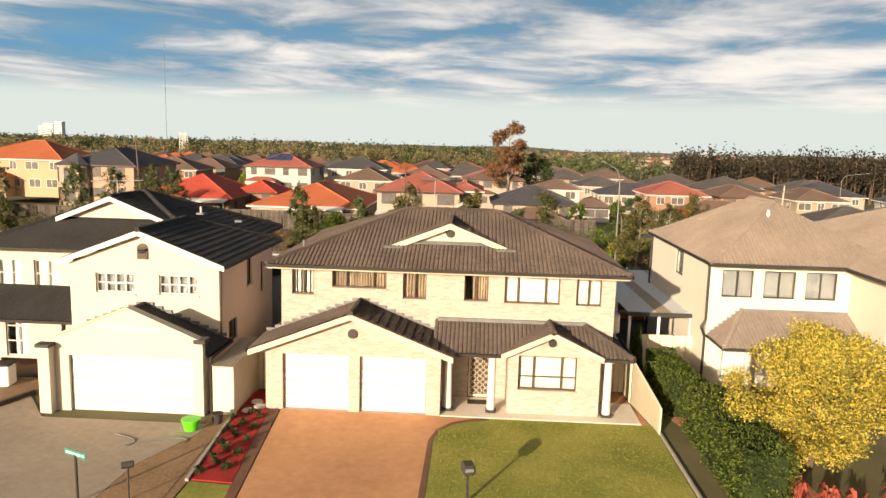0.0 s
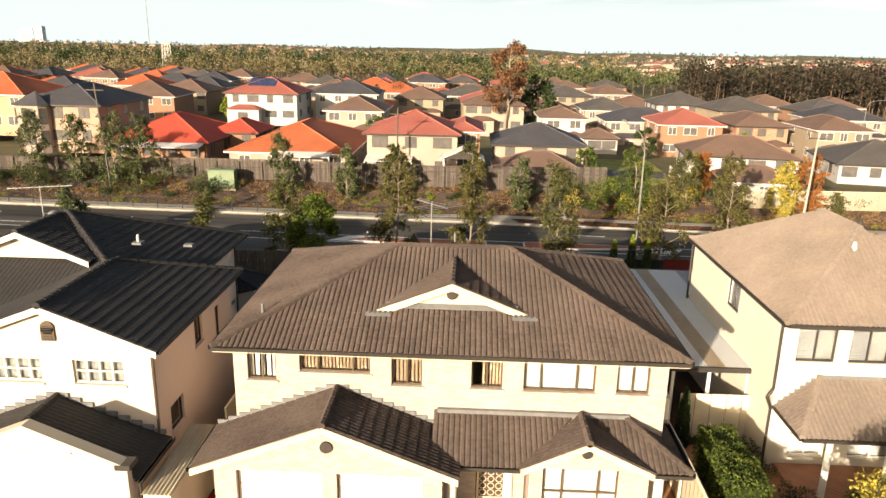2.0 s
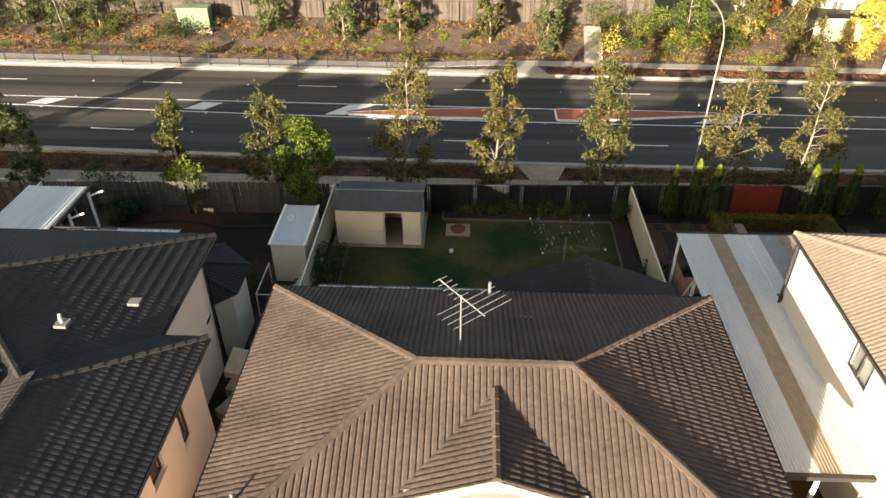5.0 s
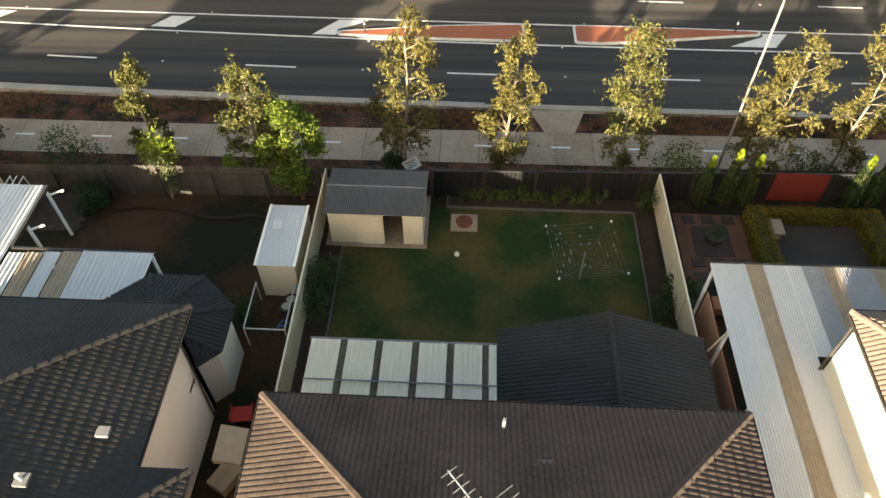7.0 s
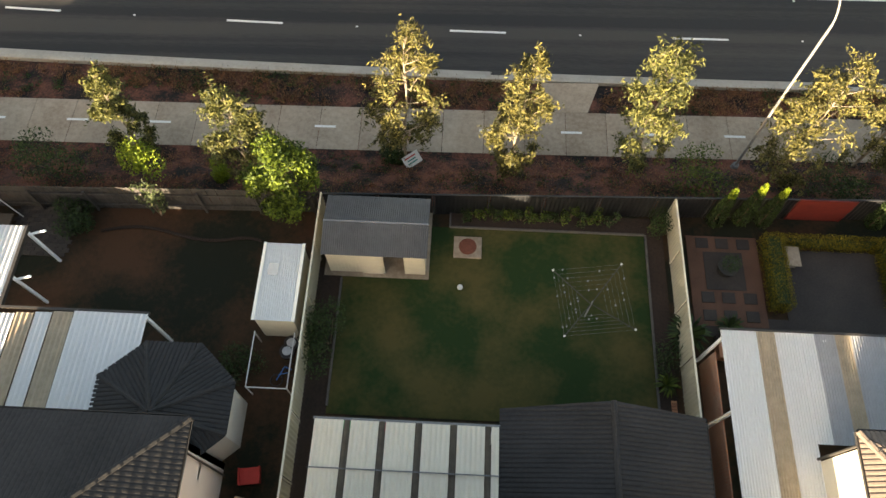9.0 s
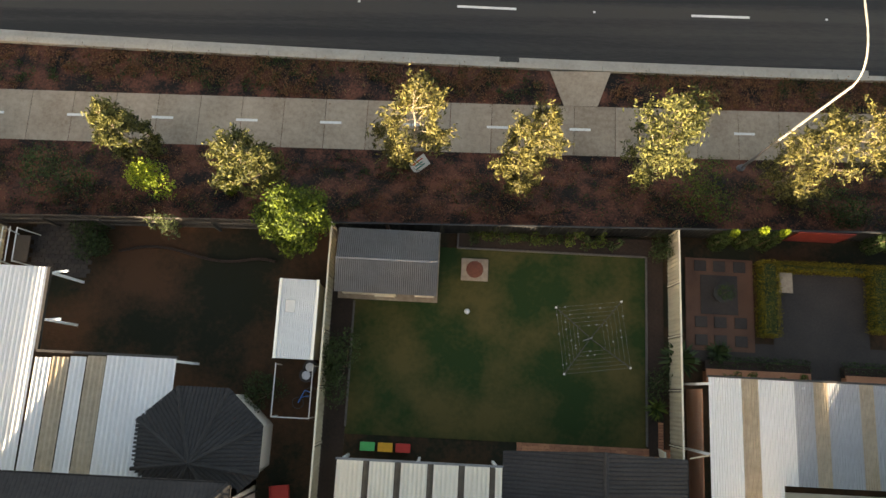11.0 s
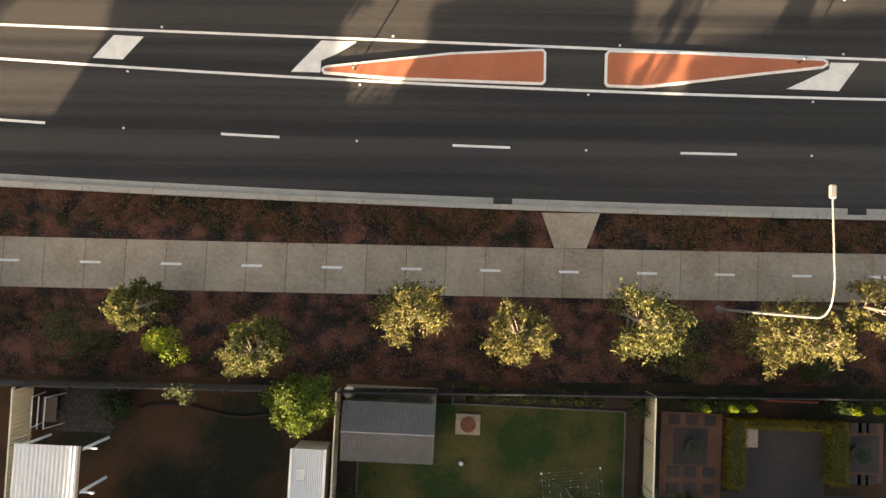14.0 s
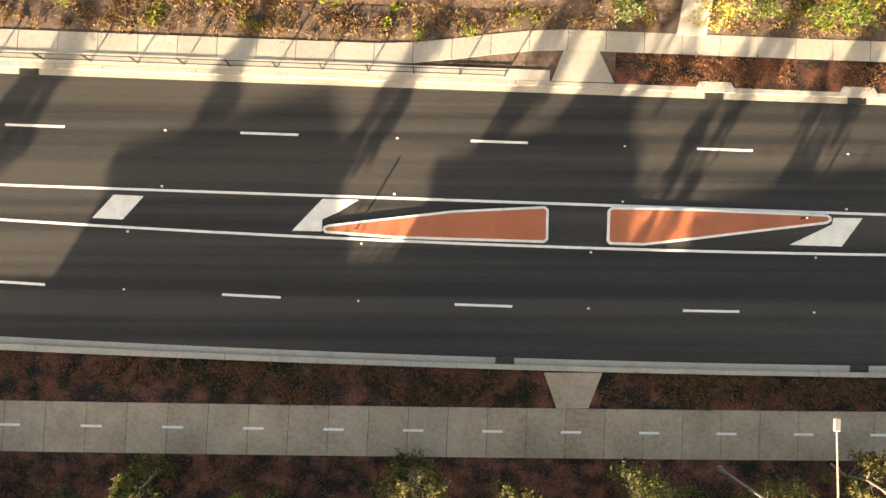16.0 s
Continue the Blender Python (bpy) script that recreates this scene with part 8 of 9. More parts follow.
HOUSES = [
    (-53.5, -42.6, 97.5, 112, 2, "brick_blush", "tile_slate", "large cream two-storey house with a charcoal hip roof", 0.7),
    (-77, -61, 112, 126, 2, "render_peach", "tile_orange", "two-storey peach house with an orange tiled roof", 0.6),
    (-40.5, -28.2, 93.5, 108, 1, "brick_orange", "tile_red", "single-storey brick house with a bright red tiled roof", -0.25),
    (-25.6, -11.3, 91, 111, 1, "render_pale", "tile_orange", "single-storey house with a large orange tiled roof", -0.75),
    (-10.2, 1.0, 92.8, 104, 2, "render_pale", "tile_pink", "two-storey cream house with a faded red tiled roof", -1.2),
    (-1.0, 3.6, 96.5, 108, 2, "brick_orange", "tile_pink", "brick wing with a faded red tiled roof", -1.2),
    (4.6, 16.0, 96.5, 107, 2, "render_pale", "tile_slate", "two-storey cream house with a dark hip roof", -2.6),
    (4.6, 15.2, 88.4, 97, 1, "render_pale", "tile_umber", "low rear wing with a dark brown roof", -1.95),
    (-31, -24.6, 101, 109, 1, "brick_orange", "tile_red", "brick wing with a bright red tiled roof", 0.1),
    (26.4, 41, 144, 155, 2, "render_pale", "tile_slate", "two-storey cream house with a slate grey roof", -4.2),
    (-43.5, -29.7, 144, 157, 2, "white_wall", "tile_pink", "white two-storey house with a red roof and solar panels", -0.7),
    (-29.3, -16.2, 154, 166, 2, "white_wall", "tile_slate", "white two-storey house with a dark roof", -1.1),
    (0.5, 12.5, 150, 162, 2, "render_pale", "tile_umber", "two-storey cream house with a brown roof", -2.3),
    (13.4, 21.5, 132, 143, 2, "white_wall", "tile_umber", "white two-storey house with a brown gabled roof"),
    (20, 26, 127, 134, 1, "white_wall", "tile_umber", "low white wing with a brown roof"),
    (24.5, 35, 158, 172, 2, "render_pale", "tile_grey", "two-storey house with a wide dark brown roof"),
    (46, 60, 186, 200, 2, "white_wall", "tile_grey", "white two-storey house with a pale grey roof"),
    (31.5, 42, 126, 138, 2, "brick_orange", "tile_pink", "two-storey brick house with a faded red roof"),
    (44, 53, 128, 141, 2, "brick_red", "tile_umber", "red brick two-storey house with a dark roof"),
    (55, 64, 124, 137, 2, "render_tan", "tile_umber", "two-storey tan house with a brown roof"),
    (66, 76, 118, 130, 1, "render_pale", "tile_slate", "single-storey house with a slate grey roof"),
    (-22, -12, 128, 141, 2, "render_pale", "tile_umber", "two-storey house with a brown hip roof"),
    (-92, -78, 158, 172, 2, "render_pale", "tile_slate", "two-storey house with a charcoal roof"),
]
built = []
for i, (x0, x1, y0, y1, st, wl, rf, lb, *bz) in enumerate(HOUSES):
    built.append(far_house(x0, x1, y0, y1, st, wl, rf, lb, seed=i, base=bz[0] if bz else None, porch=((-37.5, -28.7, 2.6, 2.2, "white") if i == 2 else (-9.8, -4.5, 2.2, 2.3, "white") if i == 4 else (-20, -13.5, 1.8, 2.3, "white") if i == 3 else None), pitch=20 if i == 3 else 24 if st == 1 else 22))
# two-storey bay on the charcoal-roofed house
bh = built[0]
bay = [(-5.0, -6.78), (-5.0, -7.5), (-4.3, -8.3), (-1.7, -8.3), (-1.0, -7.5), (-1.0, -6.78)]
part("bay_wall", prism(bmesh.new(), [(x, y, -0.6) for x, y in bay], (0, 0, 5.75)), M["render_pale"], bh, "cream rendered bay")
bm = bmesh.new()
tip = bm.verts.new((-3.0, -6.2, 6.75))
rim = [bm.verts.new((-3.0 + (x + 3.0) * 1.18, -6.78 + (y + 6.78) * 1.2, 5.16)) for x, y in bay]
for a, b in zip(rim, rim[1:]):
    bm.faces.new((a, b, tip))
bm.faces.new(rim[::-1])
part("bay_roof", bm, M["tile_slate"], bh)
for x0, y0, x1, y1 in ((-5.0, -7.5, -4.3, -8.3), (-4.3, -8.3, -1.7, -8.3), (-1.7, -8.3, -1.0, -7.5)):
    dx, dy = x1 - x0, y1 - y0
    ln = math.hypot(dx, dy)
    hw = min(0.62, ln * 0.36)
    for z0, z1 in ((0.5, 2.1), (3.0, 4.75)):
        turn = pose((x0 + x1) / 2, (y0 + y1) / 2, 0, 0, 0, math.degrees(math.atan2(dy, dx)))
        w = part("window", boxes((-hw, hw, -0.03, 0.0, z0, z1)), M["glass_far"], bh, "tall dark-framed window", turn)
        part("window_frame", boxes((-hw - 0.07, -hw, -0.06, 0.0, z0, z1), (hw, hw + 0.07, -0.06, 0.0, z0, z1), (-hw - 0.07, hw + 0.07, -0.06, 0.0, z1, z1 + 0.07), (-hw - 0.07, hw + 0.07, -0.06, 0.0, z0 - 0.07, z0)), M["frame_bronze"], w)

far_house(30.5, 45.0, 104, 115, 2, "white_wall", "tile_umber", "white rendered house with a light brown roof", -8, seed=30, base=-4.5)
far_house(32.5, 41.5, 95.5, 103.5, 1, "white_wall", "tile_umber", "low white wing with a light brown roof", -8, base=-3.6, seed=31)
far_house(50, 63, 104, 117, 1, "white_wall", "tile_grey", "low white house with a wide grey roof", -8, seed=32)
far_house(72, 84, 122, 134, 2, "white_wall", "tile_slate", "pale house with a blue-grey roof", -8, seed=33)
gz = thing("garden_gazebo", "white gabled timber gazebo behind the fence", "gazebo", (1.2, 89.9, -0.6))
for s in (-1, 1):
    part("roof", prism(bmesh.new(), [(s * 2.4, -1.6, 2.5), (0, -1.6, 3.6), (0, -1.6, 3.68), (s * 2.4, -1.6, 2.6)], (0, 3.2, 0)), M["white"], gz)
    for y in (-1.4, 1.4):
        part("post", boxes((s * 2.0 - 0.07, s * 2.0 + 0.07, y - 0.07, y + 0.07, -0.5, 2.5)), M["white"], gz)
part("gable_truss", prism(bmesh.new(), [(-2.0, -1.55, 2.62), (2.0, -1.55, 2.62), (0, -1.55, 3.5)], (0, 0.06, 0)), M["dark_room"], gz)
for i in range(10):
    part("baluster", boxes((-1.9 + i * 0.42, -1.84 + i * 0.42, -1.42, -1.36, -0.4, 0.9)), M["white"], gz)
part("handrail", boxes((-2.0, 2.0, -1.44, -1.34, 0.9, 0.98)), M["white"], gz)
sp_ob = thing("solar_array", "blue-black solar panels on a red roof", "solar panels", (-37.3, 147.0, 5.75))
for i in range(5):
    for j in range(2):
        part("panel", boxes((i * 1.05 - 2.6, i * 1.05 - 1.6, j * 1.7, j * 1.7 + 1.6, 0, 0.04)), M["solar"], sp_ob, m=pose(0, 0, 0, 22, 0, 0))
for i, (x, y, w, d) in enumerate(((17, 101, 9, 6), (24, 100.5, 5, 5))):
    tagged(part("lawn_far_%d" % (i + 1), boxes((x - w / 2, x + w / 2, y - d / 2, y + d / 2, -2.2, ground_z(x, y) + 0.05)), M["grass_front"]), "bright green lawn between far houses", "lawn", kind="structure")
def lane(name, pts, width, label):
    bm = bmesh.new()
    rows = []
    for i, (x, y) in enumerate(pts):
        a, b = Vector(pts[max(0, i - 1)]), Vector(pts[min(len(pts) - 1, i + 1)])
        n = Vector((-(b - a).y, (b - a).x)).normalized() * width / 2
        rows.append([bm.verts.new((x + s * n.x, y + s * n.y, ground_z(x + s * n.x, y + s * n.y) + 0.06)) for s in (-1, 1)])
    for a, b in zip(rows, rows[1:]):
        bm.faces.new((a[0], b[0], b[1], a[1]))
    return tagged(part(name, bm, M["asphalt"]), label, "road", kind="structure")


lane("road_side", [(38 + 1.2 * k, 82.5 + 5.5 * k) for k in range(24)], 7, "grey side street running away between houses")
lane("road_cross", [(14 + 4 * k, 106.5 - 0.1 * k) for k in range(9)], 6, "grey cross street behind the houses")
lane("road_estate", [(-50 + 4 * k, 136 + 1.2 * k) for k in range(16)], 6, "grey estate street among the houses")
# garden lawn and white fence across the road
bm = bmesh.new()
grid = [[bm.verts.new((19.2 + 8.0 * i / 8 + 1.6 * j / 8, 87.5 + 33 * j / 8, ground_z(19.2 + 8.0 * i / 8 + 1.6 * j / 8, 87.5 + 33 * j / 8) + 0.06)) for i in range(9)] for j in range(9)]
for j in range(8):
    for i in range(8):
        bm.faces.new((grid[j][i], grid[j][i + 1], grid[j + 1][i + 1], grid[j + 1][i]))
tagged(part("lawn_far", bm, M["grass_front"]), "sunlit green lawn between far houses", "lawn", kind="structure")
steel_fence("steel_fence", (24.7, 86.6), (28.0, 105.0), ground_z(24.7, 86.6) + 1.6, ground_z(28, 105) + 1.6, ground_z(24.7, 86.6) - 0.1, ground_z(28, 105) - 0.1, M["white"], "white steel fence beside the far lawn")
# power poles
for i, (x, y, h, ln) in enumerate(((-34.6, 82.6, 10.7, -0.6), (-6.1, 91.0, 8.2, 0.1), (34.4, 80.6, 9.8, 0.25))):
    pp = thing("power_pole", "weathered timber power pole with a cross arm" if i != 2 else "pale concrete power pole by the path", "power pole", (x, y, ground_z(x, y) - 0.2), group="power poles")
    part("pole", tube(bmesh.new(), (0, 0, 0), (ln, 0, h), 0.15 if i == 2 else 0.1, 0.08, 10), M["timber_grey"] if i != 2 else M["kerb"], pp)
    part("cross_arm", boxes((ln - 0.9, ln + 0.9, -0.06, 0.06, h - 0.7, h - 0.58)), M["timber_dark"], pp)
    part("bracket", tube(bmesh.new(), (ln * 0.7, 0, h * 0.7), (ln * 0.7 - 0.6, 0, h * 0.7 + 0.5), 0.03), M["lead"], pp)
sl2 = copy_thing(sl, pose(66, 132, -4.5, 0, 0, 200))
sl2["label"] = "tall white street lamp on the far side"
# parked cars in the far streets
CAR = {}
for i, (x, y, tn, c) in enumerate(((47.5, 120, 78, (0.12, 0.2, 0.34)), (43.5, 108, 78, (0.5, 0.5, 0.5)), (-27.5, 150, 15, (0.06, 0.22, 0.5)), (-22, 146, 20, (0.75, 0.75, 0.75)))):
    car = thing("parked_car", "car parked in a far estate street", "car", (x, y, ground_z(x, y) + 0.06), tn, "parked cars")
    M["car%d" % i] = material("car%d" % i, c, tuple(v * 0.8 for v in c), 0.3, 2, 1, 0.0, spec=0.6)
    part("body", prism(bmesh.new(), [(-2.1, -0.85, 0.3), (2.1, -0.85, 0.3), (2.15, -0.85, 0.75), (1.2, -0.85, 0.92), (0.6, -0.8, 1.42), (-1.2, -0.8, 1.42), (-1.9, -0.85, 0.95), (-2.15, -0.85, 0.85)], (0, 1.7, 0)), M["car%d" % i], car)
    part("side_window", boxes((-1.2, 0.7, -0.87, 0.87, 0.95, 1.32)), M["glass_far"], car)
    for wx in (-1.3, 1.3):
        for wy in (-0.8, 0.8):
            part("wheel", tube(bmesh.new(), (wx, wy - 0.1, 0.3), (wx, wy + 0.1, 0.3), 0.31, 0.31, 14), M["gutter_dark"], car)

# trees on the far bank and in the far gardens
for i, (x, y, h, s, lf) in enumerate(((-42.9, 84.4, 7.2, 1.6, "leaf_gum_grey"), (-38.6, 84.6, 6.8, 1.5, "leaf_gum_grey"), (-34.3, 83.9, 7.6, 1.7, "leaf_gum_grey"), (-31.8, 84.2, 7.6, 1.6, "leaf_gum_grey"), (-17.2, 84.2, 6.0, 1.3, "leaf_gum_grey"),
                                      (-10.4, 83.3, 5.4, 1.2, "leaf_gum_grey"), (-5.6, 83.6, 5.6, 1.3, "leaf_gum"), (2.2, 83.4, 6.2, 1.2, "leaf_gum"), (7.0, 82.6, 5.4, 1.2, "leaf_gum_grey"), (18.6, 83.0, 6.8, 1.6, "leaf_green"), (24.2, 84.2, 5.6, 1.7, "leaf_gum"),
                                      (28.0, 82.2, 6.6, 1.6, "leaf_gum_gold"), (26.5, 87.5, 5.2, 1.3, "leaf_orange"), (33.4, 82.5, 6.2, 1.3, "leaf_yellow"), (36.8, 84.5, 5.6, 1.9, "leaf_orange"), (-52, 84, 7, 1.7, "leaf_gum_grey"), (-60, 84.2, 6.5, 1.6, "leaf_gum_grey"))):
    tree("bank_tree", "slender roadside tree on the far bank" if "orange" not in lf and "yellow" not in lf else "autumn-coloured tree beside the far path", (x, ry(y, x), ground_z(x, ry(y, x))), h, s, M[lf], M["bark_pale"], 600 + i, 4200, 0.30, 0.11, 0.10, (0.1, 0), 22, narrow=0.68, group="far bank trees", sprays=22)
rnd = random.Random(77)
for i in range(46):
    x = rnd.uniform(-58, 44)
    y = ry(rnd.uniform(82.6, 85.6), x)
    s = rnd.uniform(0.7, 1.7)
    if 8.5 < x < 11.5:
        continue
    shrub("bank_shrub", "low shrub on the far mulched bank", (x, y, ground_z(x, y)), (s * 1.3, s * 1.2, s), M[rnd.choice(("leaf_green", "leaf_dark", "leaf_dry", "leaf_dark", "leaf_dry"))], 700 + i, 260, 0.2, 0.09, group="far bank shrubs", lumps=3)
# More dark shrubs, added to darken this stretch of the bank.
for i in range(34):
    x = rnd.uniform(-62, -22)
    y = ry(rnd.uniform(81.8, 85.4), x)
    s = rnd.uniform(1.0, 2.3)
    shrub("bank_shrub", "dense dark shrub under the trees of the far bank", (x, y, ground_z(x, y)), (s * 1.2, s * 1.1, s), M[rnd.choice(("leaf_dark", "leaf_dark", "leaf_gum_grey"))], 1700 + i, 300, 0.2, 0.09, group="far bank shrubs", lumps=4)
for i in range(16):
    x = 11.5 + i * 0.85 + rnd.uniform(-0.3, 0.3)
    y = ry(rnd.uniform(82.3, 85.5), x)
    s = rnd.uniform(1.3, 2.6)
    shrub("garden_shrub", "leafy yellow-green shrub behind the far path", (x, y, ground_z(x, y)), (s * 1.1, s, s), M[rnd.choice(("leaf_green", "leaf_lime", "leaf_green", "leaf_yellow"))], 760 + i, 420, 0.22, 0.1, group="far garden shrubs", lumps=4)
tree("big_gum", "tall sparse gum tree with rusty foliage among houses", (8.6, 150, ground_z(8.6, 150)), 17.6, 4.2, M["leaf_rust"], M["bark_pale"], 801, 3400, 0.75, 0.32, 0.25, (0.5, 0), 24, trunk=0.35)
tree("broad_tree", "broad dark tree among far roofs", (15.5, 158, ground_z(15.5, 158)), 10.5, 4.4, M["leaf_dark"], M["bark_brown"], 802, 2200, 0.8, 0.35, 0.15, (0, 0), 18, trunk=0.3)
for i, (x, y, h, s, lf) in enumerate(((-19, 168, 8, 2.6, "leaf_green"), (-46, 156, 6, 2.4, "leaf_lime"), (-34, 158, 6, 2.2, "leaf_lime"), (15, 92, 5, 1.4, "leaf_green"), (-1.5, 108, 5, 1.6, "leaf_green"), (28.5, 122, 5, 1.8, "leaf_dark"), (42, 118, 5, 1.6, "leaf_lime"), (-12, 118, 5, 2.0, "leaf_green"))):
    tree("garden_tree", "rounded garden tree between far houses", (x, y, ground_z(x, y)), h, s, M[lf], M["bark_brown"], 820 + i, 900, 0.5, 0.22, 0.15, (0, 0), 12, group="garden trees")
for i, (x, y) in enumerate(((-17.5, 196), (-16.2, 196))):
    cypress((x, y, ground_z(x, y)), 10, 1.0, M["leaf_dark"], 840 + i, "tall narrow dark conifer among houses")

# more houses of the estate, further off
rnd = random.Random(12)
taken = [(h[0] - 2, h[1] + 2, h[2] - 2, h[3] + 2) for h in HOUSES]
row = 0
for y in range(150, 330, 21):
    row += 1
    x = -0.62 * y - 10
    while x < min(0.50 * y, 95) + (0 if y < 200 else -20):
        w, d = rnd.uniform(11, 15), rnd.uniform(12, 15)
        x0, y0 = x, y + rnd.uniform(-2, 2)
        x += w + rnd.uniform(2.5, 7)
        if (y > 212 and x0 > 0.2 * y) or any(x0 < t[1] and x0 + w > t[0] and y0 < t[3] and y0 + d > t[2] for t in taken) or rnd.random() < 0.08:
            continue
        wl = rnd.choice(("render_pale", "render_tan", "render_tan", "brick_orange", "brick_red"))
        rf = rnd.choice(("tile_slate", "tile_umber", "tile_umber", "tile_grey", "tile_slate", "tile_umber", "tile_grey", "tile_pink", "tile_orange"))
        nm = {"tile_slate": "dark slate", "tile_umber": "brown", "tile_grey": "grey", "tile_red": "red", "tile_orange": "orange", "tile_pink": "faded red"}[rf]
        st = 2 if rnd.random() < 0.6 else 1
        far_house(x0, x0 + w, y0, y0 + d, st, wl, rf, "%s house with a %s tiled roof in the far estate" % ("two-storey" if st == 2 else "single-storey", nm), rnd.uniform(-6, 6), seed=row, side_windows=False, group="far estate houses")


# ---- woods, hills, distance ----
def wood(name, label, n, place, hs, leaf, seed, per=70, size=1.3):
    """Many far trees grown as one: trunks and uneven leafy crowns."""
    rng = np.random.default_rng(seed)
    P, bm = [], bmesh.new()
    for i in range(n):
        x, y = place(rng)
        h = rng.uniform(*hs)
        z = ground_z(x, y)
        tube(bm, (x, y, z - 0.3), (x + rng.normal() * 0.3, y, z + h * 0.85), 0.2, 0.06, 5)
        k = rng.integers(3, 6)
        for j in range(k):
            c = np.array([x + rng.normal() * h * 0.12, y + rng.normal() * h * 0.12, z + h * rng.uniform(0.45, 0.95)])
            g = rng.normal(size=(per // k, 3)) * np.array([h * 0.11, h * 0.11, h * 0.10])
            P.append(c + g)
    t = tagged(new(name), label, "trees", kind="stuff")
    part("trunks", bm, M["bark_brown"], t)
    part("foliage", with_mat(leaves(np.concatenate(P), size, size * 0.6, seed, 0.2), leaf), None, t)
    return t


wood("far_wood_gold", "line of golden-green gum trees beyond the estate", 230, lambda r: ((lambda y: (r.uniform(-0.72, 0.02) * y, y))(r.uniform(345, 420))), (9, 14), M["leaf_haze_gold"], 901, 90, 1.2)
wood("far_wood_green", "dark green wood behind the golden gums", 260, lambda r: ((lambda y: (r.uniform(-0.78, 0.05) * y, y))(r.uniform(425, 520))), (11, 16), M["leaf_dark"], 906, 80, 1.5)
wood("far_wood_dark", "dark brown woodland at the edge of the estate", 820, lambda r: ((lambda y: ((0.28 + 0.52 * r.random() ** 0.8) * y, y))(r.uniform(225, 330))), (6, 16.0), M["leaf_wood"], 902, 100, 1.1)
wood("far_wood_olive", "olive woodland behind the far roofs", 300, lambda r: ((lambda y: (r.uniform(-0.1, 0.6) * y, y))(r.uniform(340, 480))), (9, 13), M["leaf_gum_grey"], 903, 70, 1.4)
wood("hill_trees", "scattered trees over the distant hills", 1500, lambda r: ((lambda y: (r.uniform(-0.8, 0.8) * y, y))(r.uniform(600, 2900))), (8, 14), M["leaf_haze_grey"], 904, 22, 4.0)
wood("hill_trees_gold", "golden trees over the distant hills", 700, lambda r: ((lambda y: (r.uniform(-0.8, 0.2) * y, y))(r.uniform(480, 1500))), (8, 14), M["leaf_haze_gold"], 905, 22, 3.4)
# distant suburb: too small and many to count
rng = np.random.default_rng(33)
wallb, roofb = bmesh.new(), [bmesh.new(), bmesh.new()]
for i in range(620):
    y = rng.uniform(620, 2600)
    x = rng.uniform(-0.75, 0.75) * y
    z = ground_z(x, y)
    w, d, h = rng.uniform(6, 9), rng.uniform(5, 8), rng.choice((3.0, 5.5))
    box(wallb, x - w, x + w, y - d, y + d, z - 2, z + h)
    b = roofb[i % 2]
    vs = [b.verts.new(p) for p in ((x - w - .5, y - d - .5, z + h), (x + w + .5, y - d - .5, z + h), (x + w + .5, y + d + .5, z + h), (x - w - .5, y + d + .5, z + h), (x - w * 0.3, y, z + h + 2.4), (x + w * 0.3, y, z + h + 2.4))]
    for f in ((0, 1, 5, 4), (1, 2, 5), (2, 3, 4, 5), (3, 0, 4)):
        b.faces.new([vs[k] for k in f])
ds = tagged(new("distant_suburb"), "tiny pale houses over the distant hills", "houses", kind="stuff")
part("walls", wallb, M["render_pale"], ds)
part("roofs_brown", roofb[0], M["tile_umber"], ds)
part("roofs_grey", roofb[1], M["tile_pink"], ds)
py = thing("lattice_tower", "pale steel lattice tower beyond the estate", "tower", (-172, 425, ground_z(-172, 425)))
bm = bmesh.new()
for sx in (-1, 1):
    for sy in (-1, 1):
        tube(bm, (sx * 2.2, sy * 2.2, 0), (sx * 1.5, sy * 1.5, 19), 0.22, 0.18, 5)
part("leg_frame", bm, M["white"], py)
bm = bmesh.new()
for k in range(7):
    z0, z1 = k * 2.7, (k + 1) * 2.7
    for s in (-1, 1):
        tube(bm, (-2.0, s * 2.0, z0), (2.0, s * 2.0, z1), 0.14, sides=4)
        tube(bm, (2.0, s * 2.0, z0), (-2.0, s * 2.0, z1), 0.14, sides=4)
part("bracing", bm, M["white"], py)
ms = thing("radio_mast", "very tall thin white radio mast in the distance", "mast", (-268, 620, 0))
part("mast", tube(bmesh.new(), (0, 0, -5), (0, 0, 96), 0.22, 0.18, 6), M["galvanised"], ms)
py2 = copy_thing(py, pose(132, 420, ground_z(132, 420) - 2))
for i, (x, w, h) in enumerate(((-1540, 14, 62), (-1578, 18, 54), (-1604, 10, 44))):
    tb = thing("tower_block", "high-rise block on the horizon, haze painted into its colour", "building", (x, 2600, -14), group="horizon towers")
    # The pale blue base colour carries the haze of the distance.
    M["tower%d" % i] = material("tower%d" % i, (0.62, 0.72, 0.78), (0.54, 0.64, 0.70), 0.6, 0.2, 0.05, 0.0)
    part("tower", boxes((-w, w, -12, 12, -20, h)), M["tower%d" % i], tb)
    for k in range(8):
        part("window_band", boxes((-w + 1, w - 1, -12.3, -12.0, h - 6 - k * 6, h - 3 - k * 6)), M["glass_far"], tb)

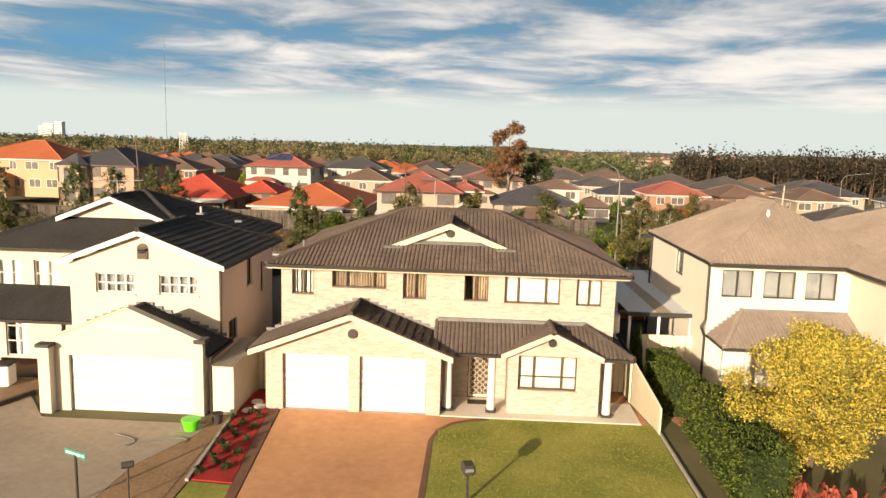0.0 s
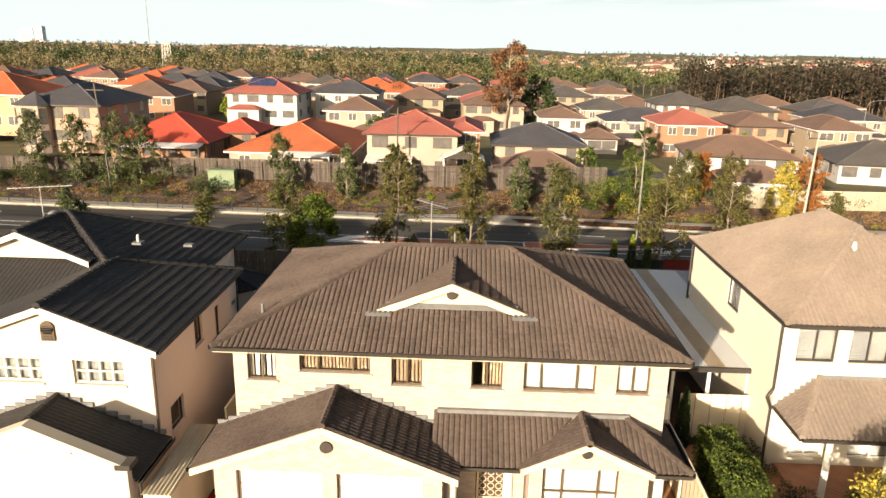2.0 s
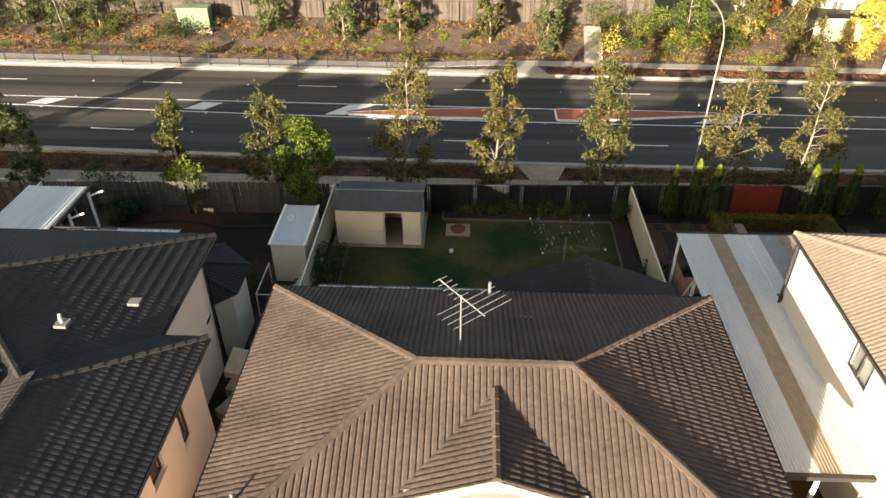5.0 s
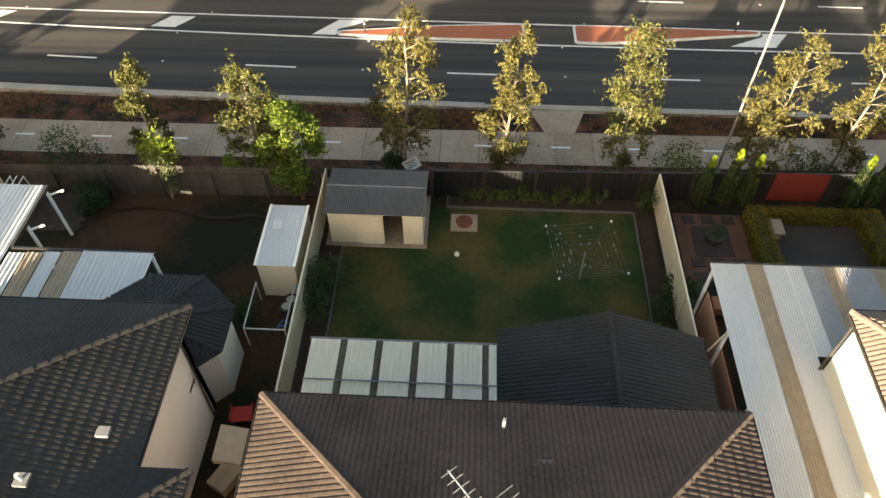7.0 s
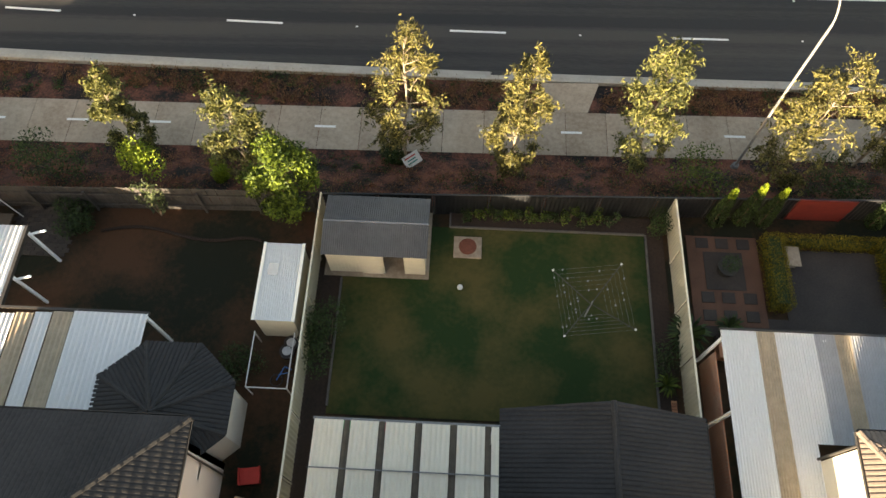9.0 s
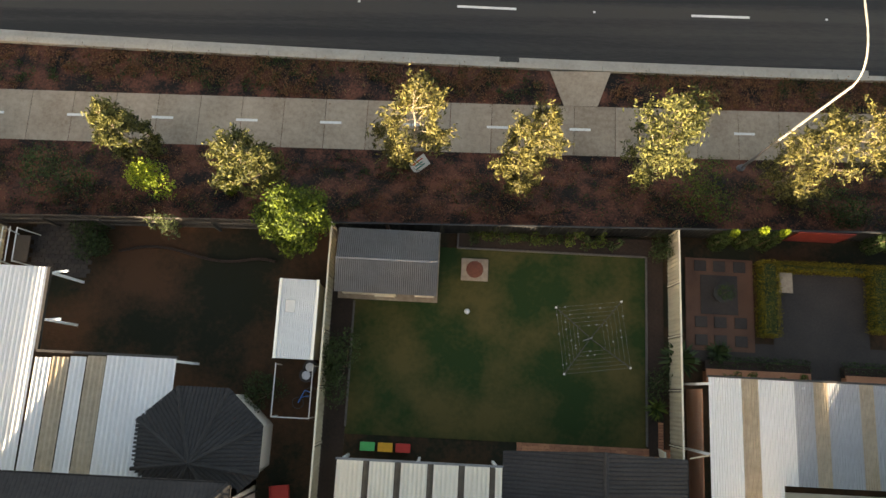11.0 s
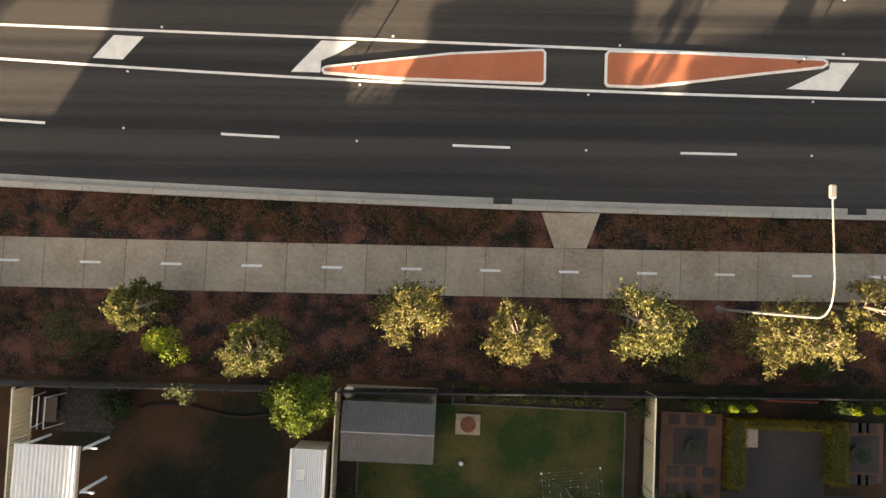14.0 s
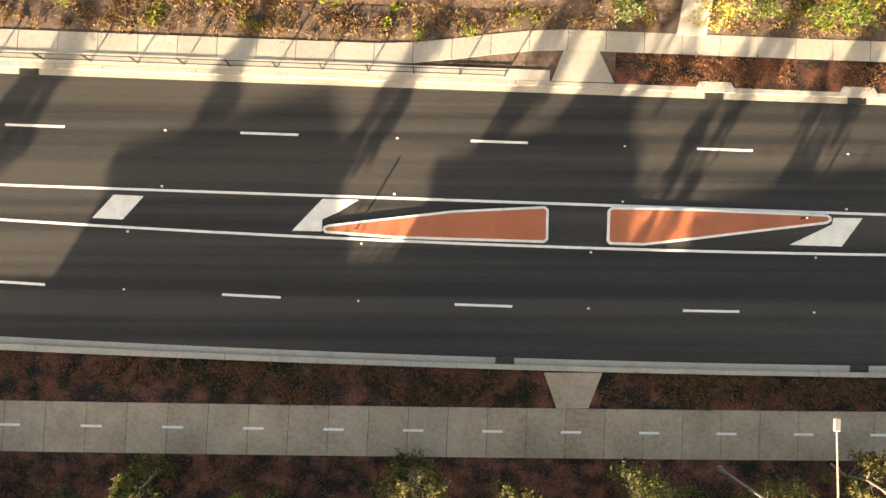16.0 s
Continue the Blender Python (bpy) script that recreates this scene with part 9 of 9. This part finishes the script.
# sky backdrop far behind everything
def sky_material():
    m = bpy.data.materials.new("sky_clouds")
    m.use_nodes = True
    n, l = m.node_tree.nodes, m.node_tree.links
    n.remove(n["Principled BSDF"])
    em = n.new("ShaderNodeEmission")
    l.new(em.outputs[0], n["Material Output"].inputs["Surface"])
    sep = n.new("ShaderNodeSeparateXYZ")
    l.new(n.new("ShaderNodeNewGeometry").outputs["Position"], sep.inputs[0])

    def math_node(op, a, b=None, c=None):
        q = n.new("ShaderNodeMath")
        q.operation = op
        for i, v in enumerate((a, b, c)):
            if v is None:
                continue
            if isinstance(v, (int, float)):
                q.inputs[i].default_value = v
            else:
                l.new(v, q.inputs[i])
        return q.outputs[0]
    e = math_node('DIVIDE', sep.outputs[2], 4300.0)
    lift = math_node('ADD', e, 0.035)
    v = math_node('MULTIPLY', math_node('LOGARITHM', lift, 2.718), 2.6)
    u = math_node('DIVIDE', sep.outputs[0], 4300.0 / 3.1)
    cmb = n.new("ShaderNodeCombineXYZ")
    l.new(u, cmb.inputs[0])
    l.new(v, cmb.inputs[1])
    cl = n.new("ShaderNodeTexNoise")
    cl.inputs["Scale"].default_value = 1.7
    cl.inputs["Detail"].default_value = 8
    cl.inputs["Roughness"].default_value = 0.56
    cl.inputs["Distortion"].default_value = 0.35
    l.new(cmb.outputs[0], cl.inputs["Vector"])
    ramp = n.new("ShaderNodeValToRGB")
    r = ramp.color_ramp
    r.elements[0].position, r.elements[0].color = 0.30, (0.11, 0.30, 0.50, 1)
    r.elements[1].position, r.elements[1].color = 0.70, (0.82, 0.81, 0.79, 1)
    for p, c in ((0.40, (0.15, 0.31, 0.46, 1)), (0.475, (0.33, 0.42, 0.51, 1)), (0.53, (0.50, 0.56, 0.62, 1)), (0.60, (0.68, 0.71, 0.73, 1))):
        q = r.elements.new(p)
        q.color = c
    l.new(math_node('MULTIPLY_ADD', sep.outputs[0], 0.000026, cl.outputs[0]), ramp.inputs[0])
    mr = n.new("ShaderNodeMapRange")
    mr.interpolation_type = 'SMOOTHSTEP'
    mr.inputs["From Min"].default_value = 0.045
    mr.inputs["From Max"].default_value = 0.085
    jig = math_node('MULTIPLY_ADD', cl.outputs[0], 0.05, math_node('SUBTRACT', e, 0.025))
    l.new(jig, mr.inputs["Value"])
    mx = n.new("ShaderNodeMix")
    mx.data_type = 'RGBA'
    mx.inputs[6].default_value = (0.57, 0.68, 0.69, 1)
    l.new(mr.outputs[0], mx.inputs[0])
    l.new(ramp.outputs[0], mx.inputs[7])
    # darker, bluer overhead
    mr2 = n.new("ShaderNodeMapRange")
    mr2.inputs["From Min"].default_value = 0.12
    mr2.inputs["From Max"].default_value = 0.26
    l.new(e, mr2.inputs["Value"])
    mx2 = n.new("ShaderNodeMix")
    mx2.data_type = 'RGBA'
    mx2.blend_type = 'MULTIPLY'
    l.new(math_node('MULTIPLY', mr2.outputs[0], 0.8), mx2.inputs[0])
    l.new(mx.outputs[2], mx2.inputs[6])
    mx2.inputs[7].default_value = (0.42, 0.50, 0.60, 1)
    l.new(mx2.outputs[2], em.inputs["Color"])
    em.inputs["Strength"].default_value = 0.68
    return m


bm = bmesh.new()
cols = []
for k in range(49):
    a = radians(-48 + 96 * k / 48)
    cols.append([bm.verts.new((4300 * math.sin(a), 4300 * math.cos(a), z)) for z in (-200, 300, 700, 1150)])
for a, b in zip(cols, cols[1:]):
    for k in range(3):
        bm.faces.new((a[k], b[k], b[k + 1], a[k + 1]))
tagged(part("backdrop", bm, sky_material()), "cloudy evening sky behind the hills", "sky", kind="structure")

# unseen neighbouring houses along the row, placed for their shadow on the road
for nm, x0, x1, wl, rf in (("house_row_left", -35.7, -24.4, "render_pale", "tile_umber"), ("house_row_right", 29.5, 42.5, "render_pale", "tile_umber")):
    far_house(x0, x1, 31.5, 42.0, 2, wl, rf, "unseen two-storey house along the row, placed for its shadow", base=0.2, seed=3, group="row houses", eave_add=0.5 if x0 < 0 else 0.0)
# Unseen block added to keep the sun off the yard behind it.
far_house(-24.2, -18.9, 36.0, 41.6, 1, "render_pale", "tile_umber", "unseen low block between two houses, placed to shade the yard", base=0.1, seed=5, group="row houses", name="garage_block", side_windows=False)

# ---- roof tiles laid one by one on the front slope ----
bm = bmesh.new()
rings = [[bm.verts.new((a * 0.314, y, z + h * 0.034)) for a, h in ROLLS + [(0.992, 0.0)]] for y, z in ((-0.03, 0.0), (-0.03, 0.024), (0.33, 0.008))]
for a, b in zip(rings, rings[1:]):
    for i in range(len(ROLLS)):
        bm.faces.new((a[i], a[i + 1], b[i + 1], b[i]))
tile_mesh = mesh_of(bm, "roof_tile", M["tile_brown"])
rnd = random.Random(5)
for r in range(TILE_GAP[2], TILE_GAP[3]):
    for c in range(TILE_GAP[0], TILE_GAP[1]):
        q = (pose(HX0, HY0, HZ, 20, 0, 0) @ Matrix.Translation((c * 0.314, r * 0.33, rnd.uniform(0, 0.003)))) @ pose(0, 0, 0, 0, 0, rnd.uniform(-0.3, 0.3))
        part("roof_tile", tile_mesh, None, main_roof, m=q)
